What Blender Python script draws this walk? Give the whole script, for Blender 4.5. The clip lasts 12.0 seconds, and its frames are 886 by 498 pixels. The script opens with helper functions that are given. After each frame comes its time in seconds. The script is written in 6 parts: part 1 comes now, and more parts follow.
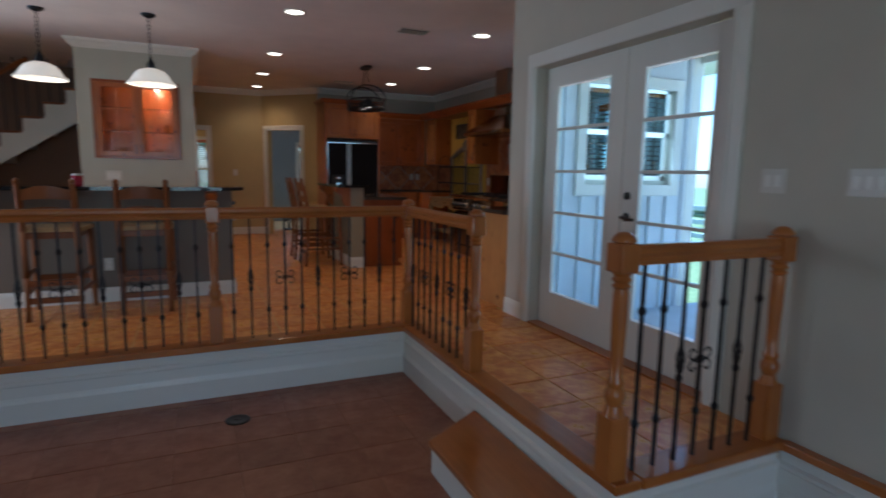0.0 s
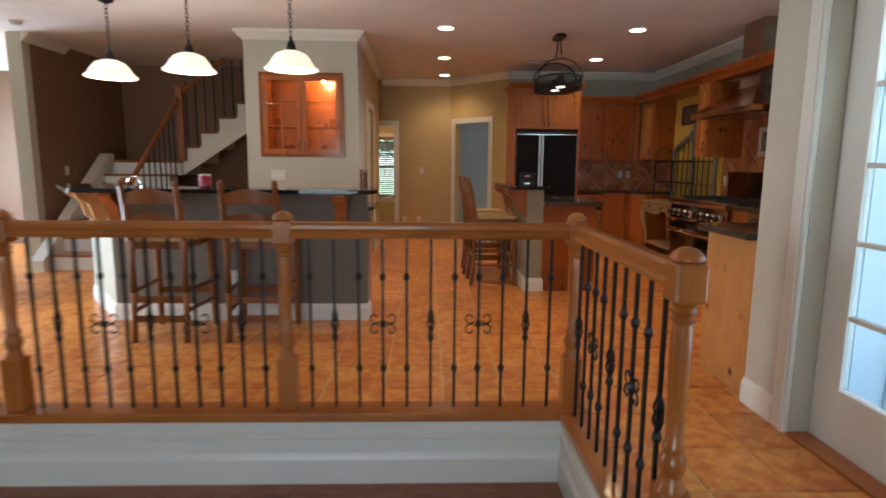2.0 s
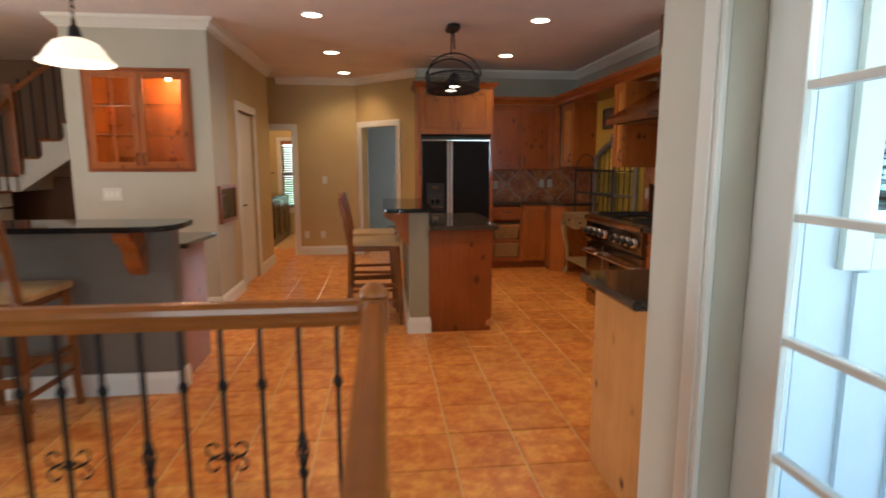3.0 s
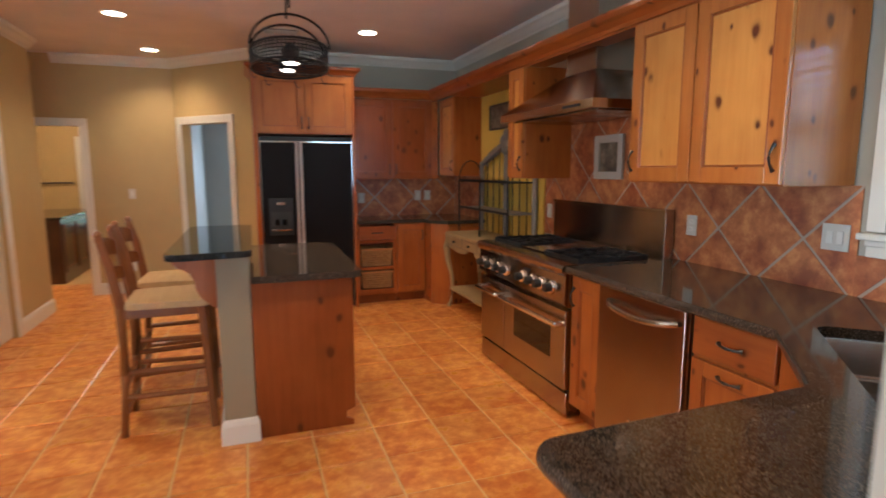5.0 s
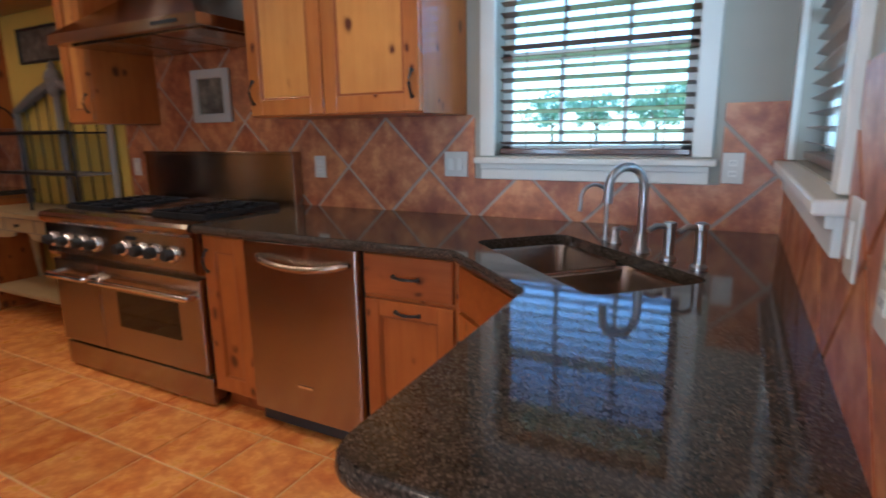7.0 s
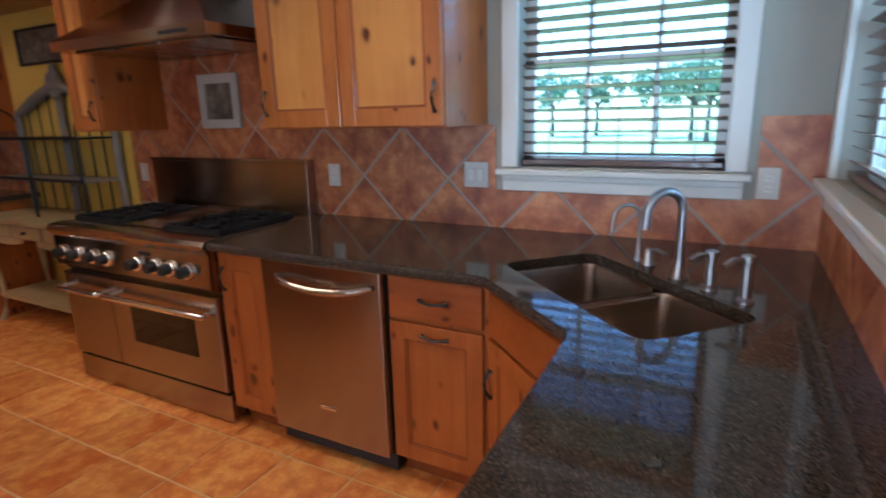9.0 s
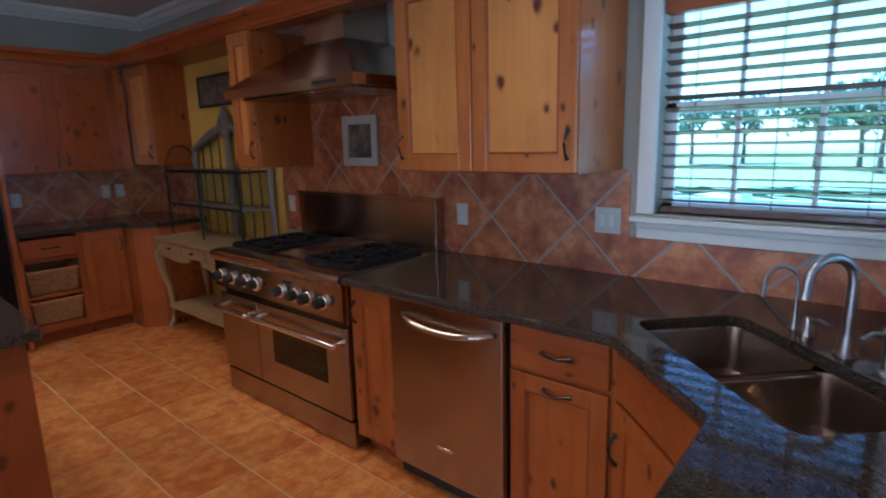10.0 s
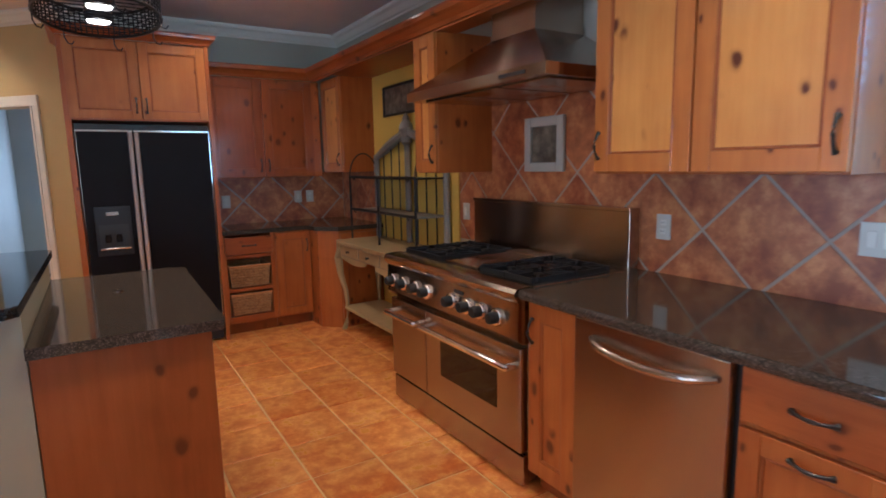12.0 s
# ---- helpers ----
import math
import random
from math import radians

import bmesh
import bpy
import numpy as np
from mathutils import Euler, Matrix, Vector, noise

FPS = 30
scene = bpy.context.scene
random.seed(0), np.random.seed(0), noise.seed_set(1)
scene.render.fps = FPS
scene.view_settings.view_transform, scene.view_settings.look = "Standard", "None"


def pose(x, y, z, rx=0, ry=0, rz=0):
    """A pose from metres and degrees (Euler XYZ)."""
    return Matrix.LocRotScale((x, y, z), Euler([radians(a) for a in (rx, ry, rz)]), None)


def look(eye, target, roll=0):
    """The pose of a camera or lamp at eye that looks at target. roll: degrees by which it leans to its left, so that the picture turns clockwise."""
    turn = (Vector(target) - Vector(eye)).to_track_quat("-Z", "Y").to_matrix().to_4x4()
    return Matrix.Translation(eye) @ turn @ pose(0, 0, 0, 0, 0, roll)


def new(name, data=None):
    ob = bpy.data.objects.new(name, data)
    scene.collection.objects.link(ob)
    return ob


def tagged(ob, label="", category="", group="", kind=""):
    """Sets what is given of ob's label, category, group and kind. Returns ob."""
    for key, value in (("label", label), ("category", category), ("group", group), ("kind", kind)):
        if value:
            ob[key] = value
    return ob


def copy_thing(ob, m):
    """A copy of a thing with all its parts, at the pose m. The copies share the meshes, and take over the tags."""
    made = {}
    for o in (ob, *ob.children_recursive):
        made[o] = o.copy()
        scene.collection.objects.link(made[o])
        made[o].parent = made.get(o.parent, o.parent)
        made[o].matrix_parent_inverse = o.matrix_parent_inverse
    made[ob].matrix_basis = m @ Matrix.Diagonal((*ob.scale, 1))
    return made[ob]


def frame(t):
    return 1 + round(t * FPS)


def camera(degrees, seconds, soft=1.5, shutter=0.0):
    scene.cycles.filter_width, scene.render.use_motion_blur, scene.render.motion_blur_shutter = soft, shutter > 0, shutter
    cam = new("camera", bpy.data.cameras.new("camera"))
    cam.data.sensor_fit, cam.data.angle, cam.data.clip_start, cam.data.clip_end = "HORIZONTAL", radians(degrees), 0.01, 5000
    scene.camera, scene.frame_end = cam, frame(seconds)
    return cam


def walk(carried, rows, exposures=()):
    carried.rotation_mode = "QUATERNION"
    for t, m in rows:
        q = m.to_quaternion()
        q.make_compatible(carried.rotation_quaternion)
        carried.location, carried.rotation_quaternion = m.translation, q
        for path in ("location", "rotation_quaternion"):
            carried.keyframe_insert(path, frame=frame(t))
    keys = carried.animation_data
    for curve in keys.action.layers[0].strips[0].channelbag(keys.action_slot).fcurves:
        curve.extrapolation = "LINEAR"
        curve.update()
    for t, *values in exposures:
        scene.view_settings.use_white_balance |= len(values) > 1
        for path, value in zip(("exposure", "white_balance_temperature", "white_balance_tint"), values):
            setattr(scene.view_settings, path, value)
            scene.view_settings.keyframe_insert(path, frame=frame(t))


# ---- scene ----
cam = camera(77.6, 12.0, 1.7, 0.5)
PATH = [
    (0, (0.298, 0.346, 1.231), (1.11, 2.153, 0.957), 1.0),
    (0.5, (0.363, 0.544, 1.255), (0.847, 2.464, 0.974), 1.0),
    (1, (0.433, 0.849, 1.297), (0.603, 2.82, 1.008), 1.0),
    (1.5, (0.707, 1.26, 1.262), (0.78, 3.237, 0.971), 0.9),
    (2, (1.096, 1.759, 1.238), (1.155, 3.736, 0.943), 0.5),
    (2.5, (1.522, 2.292, 1.308), (1.62, 4.266, 1.003), 0.3),
    (3, (1.87, 2.721, 1.388), (2.089, 4.686, 1.09), -0.0),
    (3.2, (1.965, 2.9, 1.407), (2.23, 4.859, 1.108), -0.2),
    (4.8, (2.254, 4.085, 1.44), (2.822, 5.981, 1.157), -0.0),
    (5, (2.261, 4.219, 1.445), (2.921, 6.085, 1.159), -0.1),
    (5.5, (2.348, 4.513, 1.405), (3.251, 6.274, 1.114), -0.3),
    (6, (2.357, 4.668, 1.38), (3.543, 6.251, 1.081), -0.3),
    (6.5, (2.319, 4.716, 1.314), (3.855, 5.956, 0.993), -0.3),
    (7, (2.299, 4.709, 1.295), (4.026, 5.629, 0.883), -0.8),
    (7.2, (2.287, 4.718, 1.252), (4.053, 5.567, 0.85), -0.5),
    (8.8, (2.325, 4.806, 1.411), (4.068, 5.656, 0.922), -1.7),
    (9, (2.336, 4.835, 1.429), (4.049, 5.749, 0.95), -1.5),
    (9.5, (2.354, 4.865, 1.464), (3.956, 5.98, 1.03), -1.6),
    (10, (2.356, 4.859, 1.51), (3.838, 6.147, 1.128), -1.5),
    (10.5, (2.375, 4.861, 1.518), (3.749, 6.279, 1.197), -1.4),
    (11, (2.376, 4.896, 1.507), (3.634, 6.421, 1.203), -1.3),
    (11.5, (2.39, 4.959, 1.482), (3.53, 6.575, 1.18), -1.2),
    (12, (2.479, 5.131, 1.424), (3.527, 6.807, 1.122), -1.1),
]
EXPOSURES = [(0.0, 1.45, 5400, 10), (0.5, 1.75, 5450, 10), (1.0, 2.1, 5700, 10), (1.5, 2.33, 6050, 10), (2.0, 2.55, 6350, 10), (2.5, 2.82, 6550, 10), (3.0, 2.75, 6550, 10), (5.0, 3.2, 5900, 10), (5.5, 3.35, 5600, 10), (6.0, 3.3, 5450, 10), (6.5, 3.07, 5350, 10), (7.0, 2.83, 5250, 10), (9.0, 2.8, 5150, 10), (9.5, 2.65, 4950, 10), (10.0, 2.36, 4750, 10), (10.5, 2.4, 4800, 10), (11.5, 2.9, 4950, 10), (12.0, 3.1, 5050, 10)]
walk(cam, [(t, look(eye, target, roll)) for t, eye, target, roll in PATH], EXPOSURES)

# ---- world and sun ----
world = bpy.data.worlds.new("world")
scene.world = world
world.use_nodes = True
wn = world.node_tree.nodes
sky = wn.new("ShaderNodeTexSky")
sky.sky_type, sky.sun_disc = "NISHITA", False
sky.ozone_density = 4.0
sky.sun_elevation, sky.sun_rotation = radians(60), radians(20)
wn["Background"].inputs["Strength"].default_value = 0.15
world.node_tree.links.new(sky.outputs[0], wn["Background"].inputs["Color"])
sun_data = bpy.data.lights.new("sun", "SUN")
sun_data.energy, sun_data.angle, sun_data.color = 5.0, radians(0.5), (1.0, 0.97, 0.92)
sun = new("sun", sun_data)
az, el = radians(20), radians(60)
sun.matrix_world = look((0, 0, 20), (-math.sin(az) * math.cos(el), -math.cos(az) * math.cos(el), 20 - math.sin(el)))


def area_lamp(name, eye, target, sx, sy, watts, color):
    d = bpy.data.lights.new(name, "AREA")
    d.shape, d.size, d.size_y, d.energy, d.color = "RECTANGLE", sx, sy, watts, color
    o = new(name, d)
    o.matrix_world = look(eye, target)
    return o


def spot_lamp(name, eye, target, watts, color, degrees=120, size=0.06):
    d = bpy.data.lights.new(name, "SPOT")
    d.energy, d.color, d.spot_size, d.spot_blend, d.shadow_soft_size = watts, color, radians(degrees), 0.7, size
    o = new(name, d)
    o.matrix_world = look(eye, target)
    return o


def bulb(name, at, watts, color, size=0.05):
    d = bpy.data.lights.new(name, "POINT")
    d.energy, d.color, d.shadow_soft_size = watts, color, size
    o = new(name, d)
    o.location = at
    return o


WARM, COOL = (1.0, 0.73, 0.46), (0.78, 0.89, 1.0)
CEIL = 2.70
CANS = [(1.21, 5.85, 6.0), (1.29, 7.88, 6.0), (1.32, 9.5, 5.5), (1.37, 10.92, 5.0), (3.17, 5.82, 8.2), (3.33, 7.84, 6.5), (3.38, 9.46, 3.2)]
for cx, cy, watts in CANS:
    spot_lamp("can_lamp", (cx, cy, CEIL - 0.03), (cx, cy, 0), watts, WARM, 140, 0.08)
PENDANTS = [(-1.80, 7.07, 2.02), (-1.0, 6.86, 2.05), (-0.05, 6.62, 2.035)]
for px, py, pz in PENDANTS:
    bulb("pendant_lamp", (px, py, pz + 0.03), 0.55, WARM)
RACK = (2.57, 8.17)
for dy in (-0.14, 0.14):
    spot_lamp("rack_lamp", (RACK[0], RACK[1] + dy, 2.108), (RACK[0], RACK[1] + dy, 0), 1.5, WARM, 110, 0.04)
bulb("cabinet_lamp", (-0.09, 8.30, 2.195), 2.2, WARM, 0.02)
# sky light at openings behind the walk and in the rooms beyond
area_lamp("french_door_sky", (3.08, 3.29, 2.22), (1.2, 3.29, 0.6), 1.6, 0.24, 2, COOL)
area_lamp("side_window_sky", (3.97, 4.352, 1.62), (3.97, 6.0, 1.45), 1.02, 0.84, 2.0, (0.74, 0.89, 1.0))
area_lamp("living_window_sky", (-0.5, -4.0, 1.1), (-0.5, 3, 0.7), 3.4, 1.9, 19, COOL)
area_lamp("entry_sky", (-3.80, 5.45, 1.05), (0, 5.45, 0.5), 0.95, 1.95, 18, COOL)
area_lamp("hall_window_sky", (-6.0, 9.0, 1.2), (-3, 9.0, 1.0), 1.1, 1.7, 30, (0.62, 0.82, 1.0))
area_lamp("study_window_sky", (3.06, 14.1, 1.32), (2.5, 11, 1.0), 0.84, 0.98, 5, COOL)
bulb("bath_lamp", (0.1, 11.95, 2.5), 8, WARM, 0.1)


# ---- materials ----
def material(name, color, rough=0.5, metal=0.0, spec=0.5):
    m = bpy.data.materials.new(name)
    m.use_nodes = True
    b = m.node_tree.nodes["Principled BSDF"]
    b.inputs["Base Color"].default_value = (*color, 1)
    b.inputs["Roughness"].default_value = rough
    b.inputs["Metallic"].default_value = metal
    b.inputs["Specular IOR Level"].default_value = spec
    return m


def node(m, kind, **kw):
    n = m.node_tree.nodes.new(kind)
    for k, v in kw.items():
        n.inputs[k.replace("_", " ")].default_value = v
    return n


def link(m, a, b):
    m.node_tree.links.new(a, b)


def coords(m, scale=(1, 1, 1), rot=(0, 0, 0), spread=False):
    tc = m.node_tree.nodes.new("ShaderNodeTexCoord")
    mp = m.node_tree.nodes.new("ShaderNodeMapping")
    mp.inputs["Scale"].default_value = scale
    mp.inputs["Rotation"].default_value = rot
    link(m, tc.outputs["Object"], mp.inputs["Vector"])
    if spread:
        oi = m.node_tree.nodes.new("ShaderNodeObjectInfo")
        mul = m.node_tree.nodes.new("ShaderNodeVectorMath")
        mul.operation = "SCALE"
        mul.inputs[0].default_value = (37.0, 19.0, 53.0)
        link(m, oi.outputs["Random"], mul.inputs["Scale"])
        link(m, mul.outputs[0], mp.inputs["Location"])
    return mp.outputs["Vector"]


def noise_tex(m, vec, scale, detail=4.0, rough=0.6):
    n = node(m, "ShaderNodeTexNoise", Scale=scale, Detail=detail, Roughness=rough)
    link(m, vec, n.inputs["Vector"])
    return n.outputs["Fac"]


def ramp(m, fac, stops):
    r = m.node_tree.nodes.new("ShaderNodeValToRGB")
    e = r.color_ramp.elements
    e[0].position, e[0].color = stops[0][0], (*stops[0][1], 1)
    e[1].position, e[1].color = stops[-1][0], (*stops[-1][1], 1)
    for p, c in stops[1:-1]:
        x = e.new(p)
        x.color = (*c, 1)
    link(m, fac, r.inputs["Fac"])
    return r.outputs["Color"]


def mix(m, fac, a, b, mode="MIX"):
    n = m.node_tree.nodes.new("ShaderNodeMix")
    n.data_type, n.blend_type = "RGBA", mode
    for sock, v in ((n.inputs[0], fac), (n.inputs[6], a), (n.inputs[7], b)):
        if hasattr(v, "is_output"):
            link(m, v, sock)
        elif isinstance(v, (int, float)):
            sock.default_value = v
        else:
            sock.default_value = (*v, 1)
    return n.outputs[2]


def bump(m, fac, strength=0.2, dist=0.01):
    b = node(m, "ShaderNodeBump", Strength=strength, Distance=dist)
    link(m, fac, b.inputs["Height"])
    link(m, b.outputs["Normal"], m.node_tree.nodes["Principled BSDF"].inputs["Normal"])


def setcol(m, col, slot="Base Color"):
    link(m, col, m.node_tree.nodes["Principled BSDF"].inputs[slot])


def shade(c, k):
    return tuple(min(1, v * k) for v in c)


def paint(name, color, rough=0.6, vary=0.06, bumpy=0.06):
    m = material(name, color, rough)
    v = coords(m)
    f = noise_tex(m, v, 1.7, 3)
    setcol(m, ramp(m, f, [(0.3, shade(color, 1 - vary)), (0.7, shade(color, 1 + vary))]))
    bump(m, noise_tex(m, v, 240, 2), bumpy, 0.002)
    return m


def timber(name, light, dark, grain="z", knots=0.0, rough=0.36, knotc=(0.105, 0.022, 0.005), coat=0.35):
    m = material(name, light, rough)
    k = {"z": (9, 9, 0.7), "x": (0.7, 9, 9), "y": (9, 0.7, 9)}[grain]
    v = coords(m, k, spread=True)
    v2 = coords(m, (1, 1, 1), spread=True)
    g = noise_tex(m, v, 3.2, 6, 0.62)
    big = noise_tex(m, v2, 2.2, 3)
    col = ramp(m, g, [(0.28, dark), (0.5, tuple((a + b) / 2 for a, b in zip(light, dark))), (0.72, light)])
    col = mix(m, 0.38, col, ramp(m, big, [(0.34, shade(dark, 0.85)), (0.66, shade(light, 1.15))]))
    if knots:
        # knots run through the boards: the same on both faces of a corner
        across, up = (8.5, 5.5) if grain == "z" else (5.5, 8.5)
        sep = m.node_tree.nodes.new("ShaderNodeSeparateXYZ")
        link(m, coords(m, (across, across, up), spread=True), sep.inputs[0])
        add = m.node_tree.nodes.new("ShaderNodeMath")
        link(m, sep.outputs[0], add.inputs[0])
        link(m, sep.outputs[1], add.inputs[1])
        comb = m.node_tree.nodes.new("ShaderNodeCombineXYZ")
        link(m, add.outputs[0], comb.inputs[0])
        link(m, sep.outputs[2], comb.inputs[1])
        vk = comb.outputs[0]
        vo = node(m, "ShaderNodeTexVoronoi", Scale=knots, Randomness=1.0)
        vo.voronoi_dimensions = "2D"
        wob = node(m, "ShaderNodeTexNoise", Scale=1.6, Detail=2.0)
        link(m, vk, wob.inputs["Vector"])
        link(m, mix(m, 0.16, vk, wob.outputs["Color"], "ADD"), vo.inputs["Vector"])
        size = ramp(m, noise_tex(m, vk, 0.8, 1), [(0.35, (0.40, 0.40, 0.40)), (0.62, (1, 1, 1))])
        dist = mix(m, 1.0, vo.outputs["Distance"], size, "MULTIPLY")
        kf = ramp(m, dist, [(0.036, (1, 1, 1)), (0.056, (0.75, 0.75, 0.75)), (0.080, (0.22, 0.22, 0.22)), (0.125, (0, 0, 0))])
        gate = ramp(m, noise_tex(m, vk, 0.35, 2), [(0.48, (0, 0, 0)), (0.54, (1, 1, 1))])
        kf = mix(m, 1.0, kf, gate, "MULTIPLY")
        col = mix(m, kf, col, knotc)
    setcol(m, col)
    bump(m, g, 0.08, 0.003)
    lacquer = m.node_tree.nodes["Principled BSDF"]
    lacquer.inputs["Coat Weight"].default_value = coat
    lacquer.inputs["Coat Roughness"].default_value = 0.10
    lacquer.inputs["Specular IOR Level"].default_value = 0.3
    return m


def tile_mat(name, a, b, c, rough=0.35, scale=9.0):
    m = material(name, b, rough)
    v = coords(m, spread=True)
    f = noise_tex(m, v, scale, 5, 0.65)
    f2 = noise_tex(m, v, scale * 0.3, 3)
    col = ramp(m, f, [(0.36, a), (0.5, b), (0.64, c)])
    oi = m.node_tree.nodes.new("ShaderNodeObjectInfo")
    tint = ramp(m, oi.outputs["Random"], [(0.0, (0.86, 0.84, 0.82)), (1.0, (1.1, 1.1, 1.1))])
    col = mix(m, 1.0, col, tint, "MULTIPLY")
    col = mix(m, 0.35, col, ramp(m, f2, [(0.35, a), (0.65, c)]))
    setcol(m, col)
    rr = ramp(m, f, [(0.3, (rough + 0.12,) * 3), (0.7, (rough - 0.05,) * 3)])
    setcol(m, rr, "Roughness")
    bump(m, f, 0.15, 0.004)
    return m


def granite(name, base, fleck1, fleck2, rough=0.1, scale=230):
    m = material(name, base, rough)
    v = coords(m)
    vo = node(m, "ShaderNodeTexVoronoi", Scale=scale)
    link(m, v, vo.inputs["Vector"])
    sep = m.node_tree.nodes.new("ShaderNodeSeparateColor")
    link(m, vo.outputs["Color"], sep.inputs["Color"])
    col = ramp(m, sep.outputs[0], [(0.0, shade(base, 0.4)), (0.35, base), (0.7, fleck1), (0.97, fleck2)])
    big = noise_tex(m, v, 38, 4)
    col = mix(m, 0.45, col, ramp(m, big, [(0.35, shade(base, 0.6)), (0.7, fleck1)]))
    setcol(m, col)
    m.node_tree.nodes["Principled BSDF"].inputs["Specular IOR Level"].default_value = 0.38
    return m


def brushed(name, color, rough=0.28, axis="z", metal=1.0):
    m = material(name, color, rough, metal)
    b = m.node_tree.nodes["Principled BSDF"]
    b.inputs["Anisotropic"].default_value = 0.95
    b.inputs["Anisotropic Rotation"].default_value = 0.25
    tan = m.node_tree.nodes.new("ShaderNodeTangent")
    tan.direction_type, tan.axis = "RADIAL", "Z"
    link(m, tan.outputs[0], b.inputs["Tangent"])
    v2 = coords(m)
    setcol(m, ramp(m, noise_tex(m, v2, 1.2, 1), [(0.2, shade(color, 0.95)), (0.8, shade(color, 1.05))]))
    return m


def glass_mat(name, rough=0.02, tint=(0.95, 0.98, 0.98)):
    m = material(name, tint, rough)
    b = m.node_tree.nodes["Principled BSDF"]
    b.inputs["Transmission Weight"].default_value = 1.0
    b.inputs["IOR"].default_value = 1.05
    return m


def glow(name, color, strength):
    m = material(name, (0.9, 0.88, 0.84), 0.4)
    b = m.node_tree.nodes["Principled BSDF"]
    b.inputs["Emission Color"].default_value = (*color, 1)
    b.inputs["Emission Strength"].default_value = strength
    return m


PINE = timber("pine", (0.42, 0.122, 0.02), (0.29, 0.064, 0.009), "z", 1.0)
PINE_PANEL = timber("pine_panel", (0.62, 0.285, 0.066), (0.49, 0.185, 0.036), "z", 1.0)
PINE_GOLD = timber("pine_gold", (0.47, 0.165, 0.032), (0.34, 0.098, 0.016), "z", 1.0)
PINE_Y = timber("pine_y", (0.36, 0.095, 0.015), (0.23, 0.045, 0.007), "y", 0.9)
PINE_X = timber("pine_x", (0.36, 0.095, 0.015), (0.23, 0.045, 0.007), "x", 0.9)
PINE_RAW = timber("pine_raw", (0.60, 0.29, 0.10), (0.46, 0.19, 0.055), "z", 0.8, 0.4)
CHERRY = timber("stained_pine", (0.30, 0.075, 0.013), (0.20, 0.042, 0.007), "z", 0.8, 0.3)
# panel beads: a tone darker than the pine frames
PINE_BEAD = timber("pine_bead", (0.34, 0.095, 0.018), (0.23, 0.055, 0.010), "z", 0, 0.4)
OAK_X = timber("oak_x", (0.46, 0.155, 0.032), (0.32, 0.092, 0.016), "x", 0, 0.28)
OAK_Y = timber("oak_y", (0.46, 0.155, 0.032), (0.32, 0.092, 0.016), "y", 0, 0.28)
OAK_Z = timber("oak_z", (0.46, 0.155, 0.032), (0.32, 0.092, 0.016), "z", 0, 0.28)
STOOL = timber("stool_wood", (0.26, 0.092, 0.024), (0.16, 0.048, 0.012), "z", 0, 0.35)
STOOL_SEAT = timber("stool_seat", (0.56, 0.37, 0.17), (0.42, 0.25, 0.10), "x", 0, 0.5)
STAIRWOOD = timber("stair_wood", (0.36, 0.125, 0.033), (0.24, 0.07, 0.018), "x", 0, 0.3)
VANITY_WOOD = timber("vanity_wood", (0.10, 0.05, 0.028), (0.055, 0.027, 0.016), "z", 0, 0.35)
BLINDWOOD = timber("blind_wood", (0.16, 0.075, 0.04), (0.09, 0.04, 0.022), "y", 0, 0.35)
FLOOR_TILE = tile_mat("terracotta_tile", (0.50, 0.115, 0.016), (0.66, 0.215, 0.035), (0.88, 0.46, 0.13), 0.29, 12.5)
LOWER_TILE = tile_mat("brown_tile", (0.23, 0.075, 0.036), (0.29, 0.105, 0.052), (0.36, 0.15, 0.08), 0.34, 8)
WALL_TILE = tile_mat("wall_tile", (0.22, 0.047, 0.018), (0.43, 0.118, 0.038), (0.66, 0.28, 0.10), 0.36, 10.5)
GROUT = paint("grout", (0.70, 0.49, 0.25), 0.85)
WALL_GROUT = paint("wall_grout", (0.43, 0.345, 0.275), 0.85)
LOW_GROUT = paint("lower_grout", (0.28, 0.13, 0.075), 0.85)
WALL_SAGE = paint("sage_wall_paint", (0.46, 0.43, 0.34), 0.6)
WALL_GREY = paint("grey_wall_paint", (0.53, 0.48, 0.385), 0.6)
WALL_TAN = paint("tan_wall_paint", (0.50, 0.365, 0.165), 0.6)
WALL_BROWN = paint("brown_wall_paint", (0.21, 0.11, 0.06), 0.6)
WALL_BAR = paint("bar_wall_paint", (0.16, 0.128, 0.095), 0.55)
WALL_ISLAND = paint("olive_wall_paint", (0.30, 0.255, 0.165), 0.6)
WALL_OLIVE = paint("olive_grey_paint", (0.39, 0.37, 0.30), 0.6)
# bar end colour, lightened to carry the light from the hall
WALL_BAR_LIT = paint("bar_paint_hall_lit", (0.52, 0.52, 0.43), 0.6)
WALL_BLUE = paint("blue_grey_paint", (0.36, 0.39, 0.40), 0.6)
WALL_YELLOW = paint("yellow_wall_paint", (0.66, 0.43, 0.07), 0.6, 0.1)
WALL_WHITE = paint("pale_wall_paint", (0.62, 0.63, 0.62), 0.6)
CEIL_MAT = paint("ceiling_paint", (0.76, 0.68, 0.64), 0.75)
TRIM = paint("white_trim_paint", (0.74, 0.71, 0.63), 0.35, 0.03, 0.02)
DOOR_PAINT = paint("cream_door_paint", (0.70, 0.66, 0.56), 0.4, 0.03, 0.02)
GREY_DOOR = paint("grey_door_paint", (0.15, 0.16, 0.145), 0.4, 0.05, 0.02)
GRANITE = granite("brown_granite", (0.032, 0.024, 0.019), (0.070, 0.051, 0.037), (0.17, 0.125, 0.09), 0.07, 270)
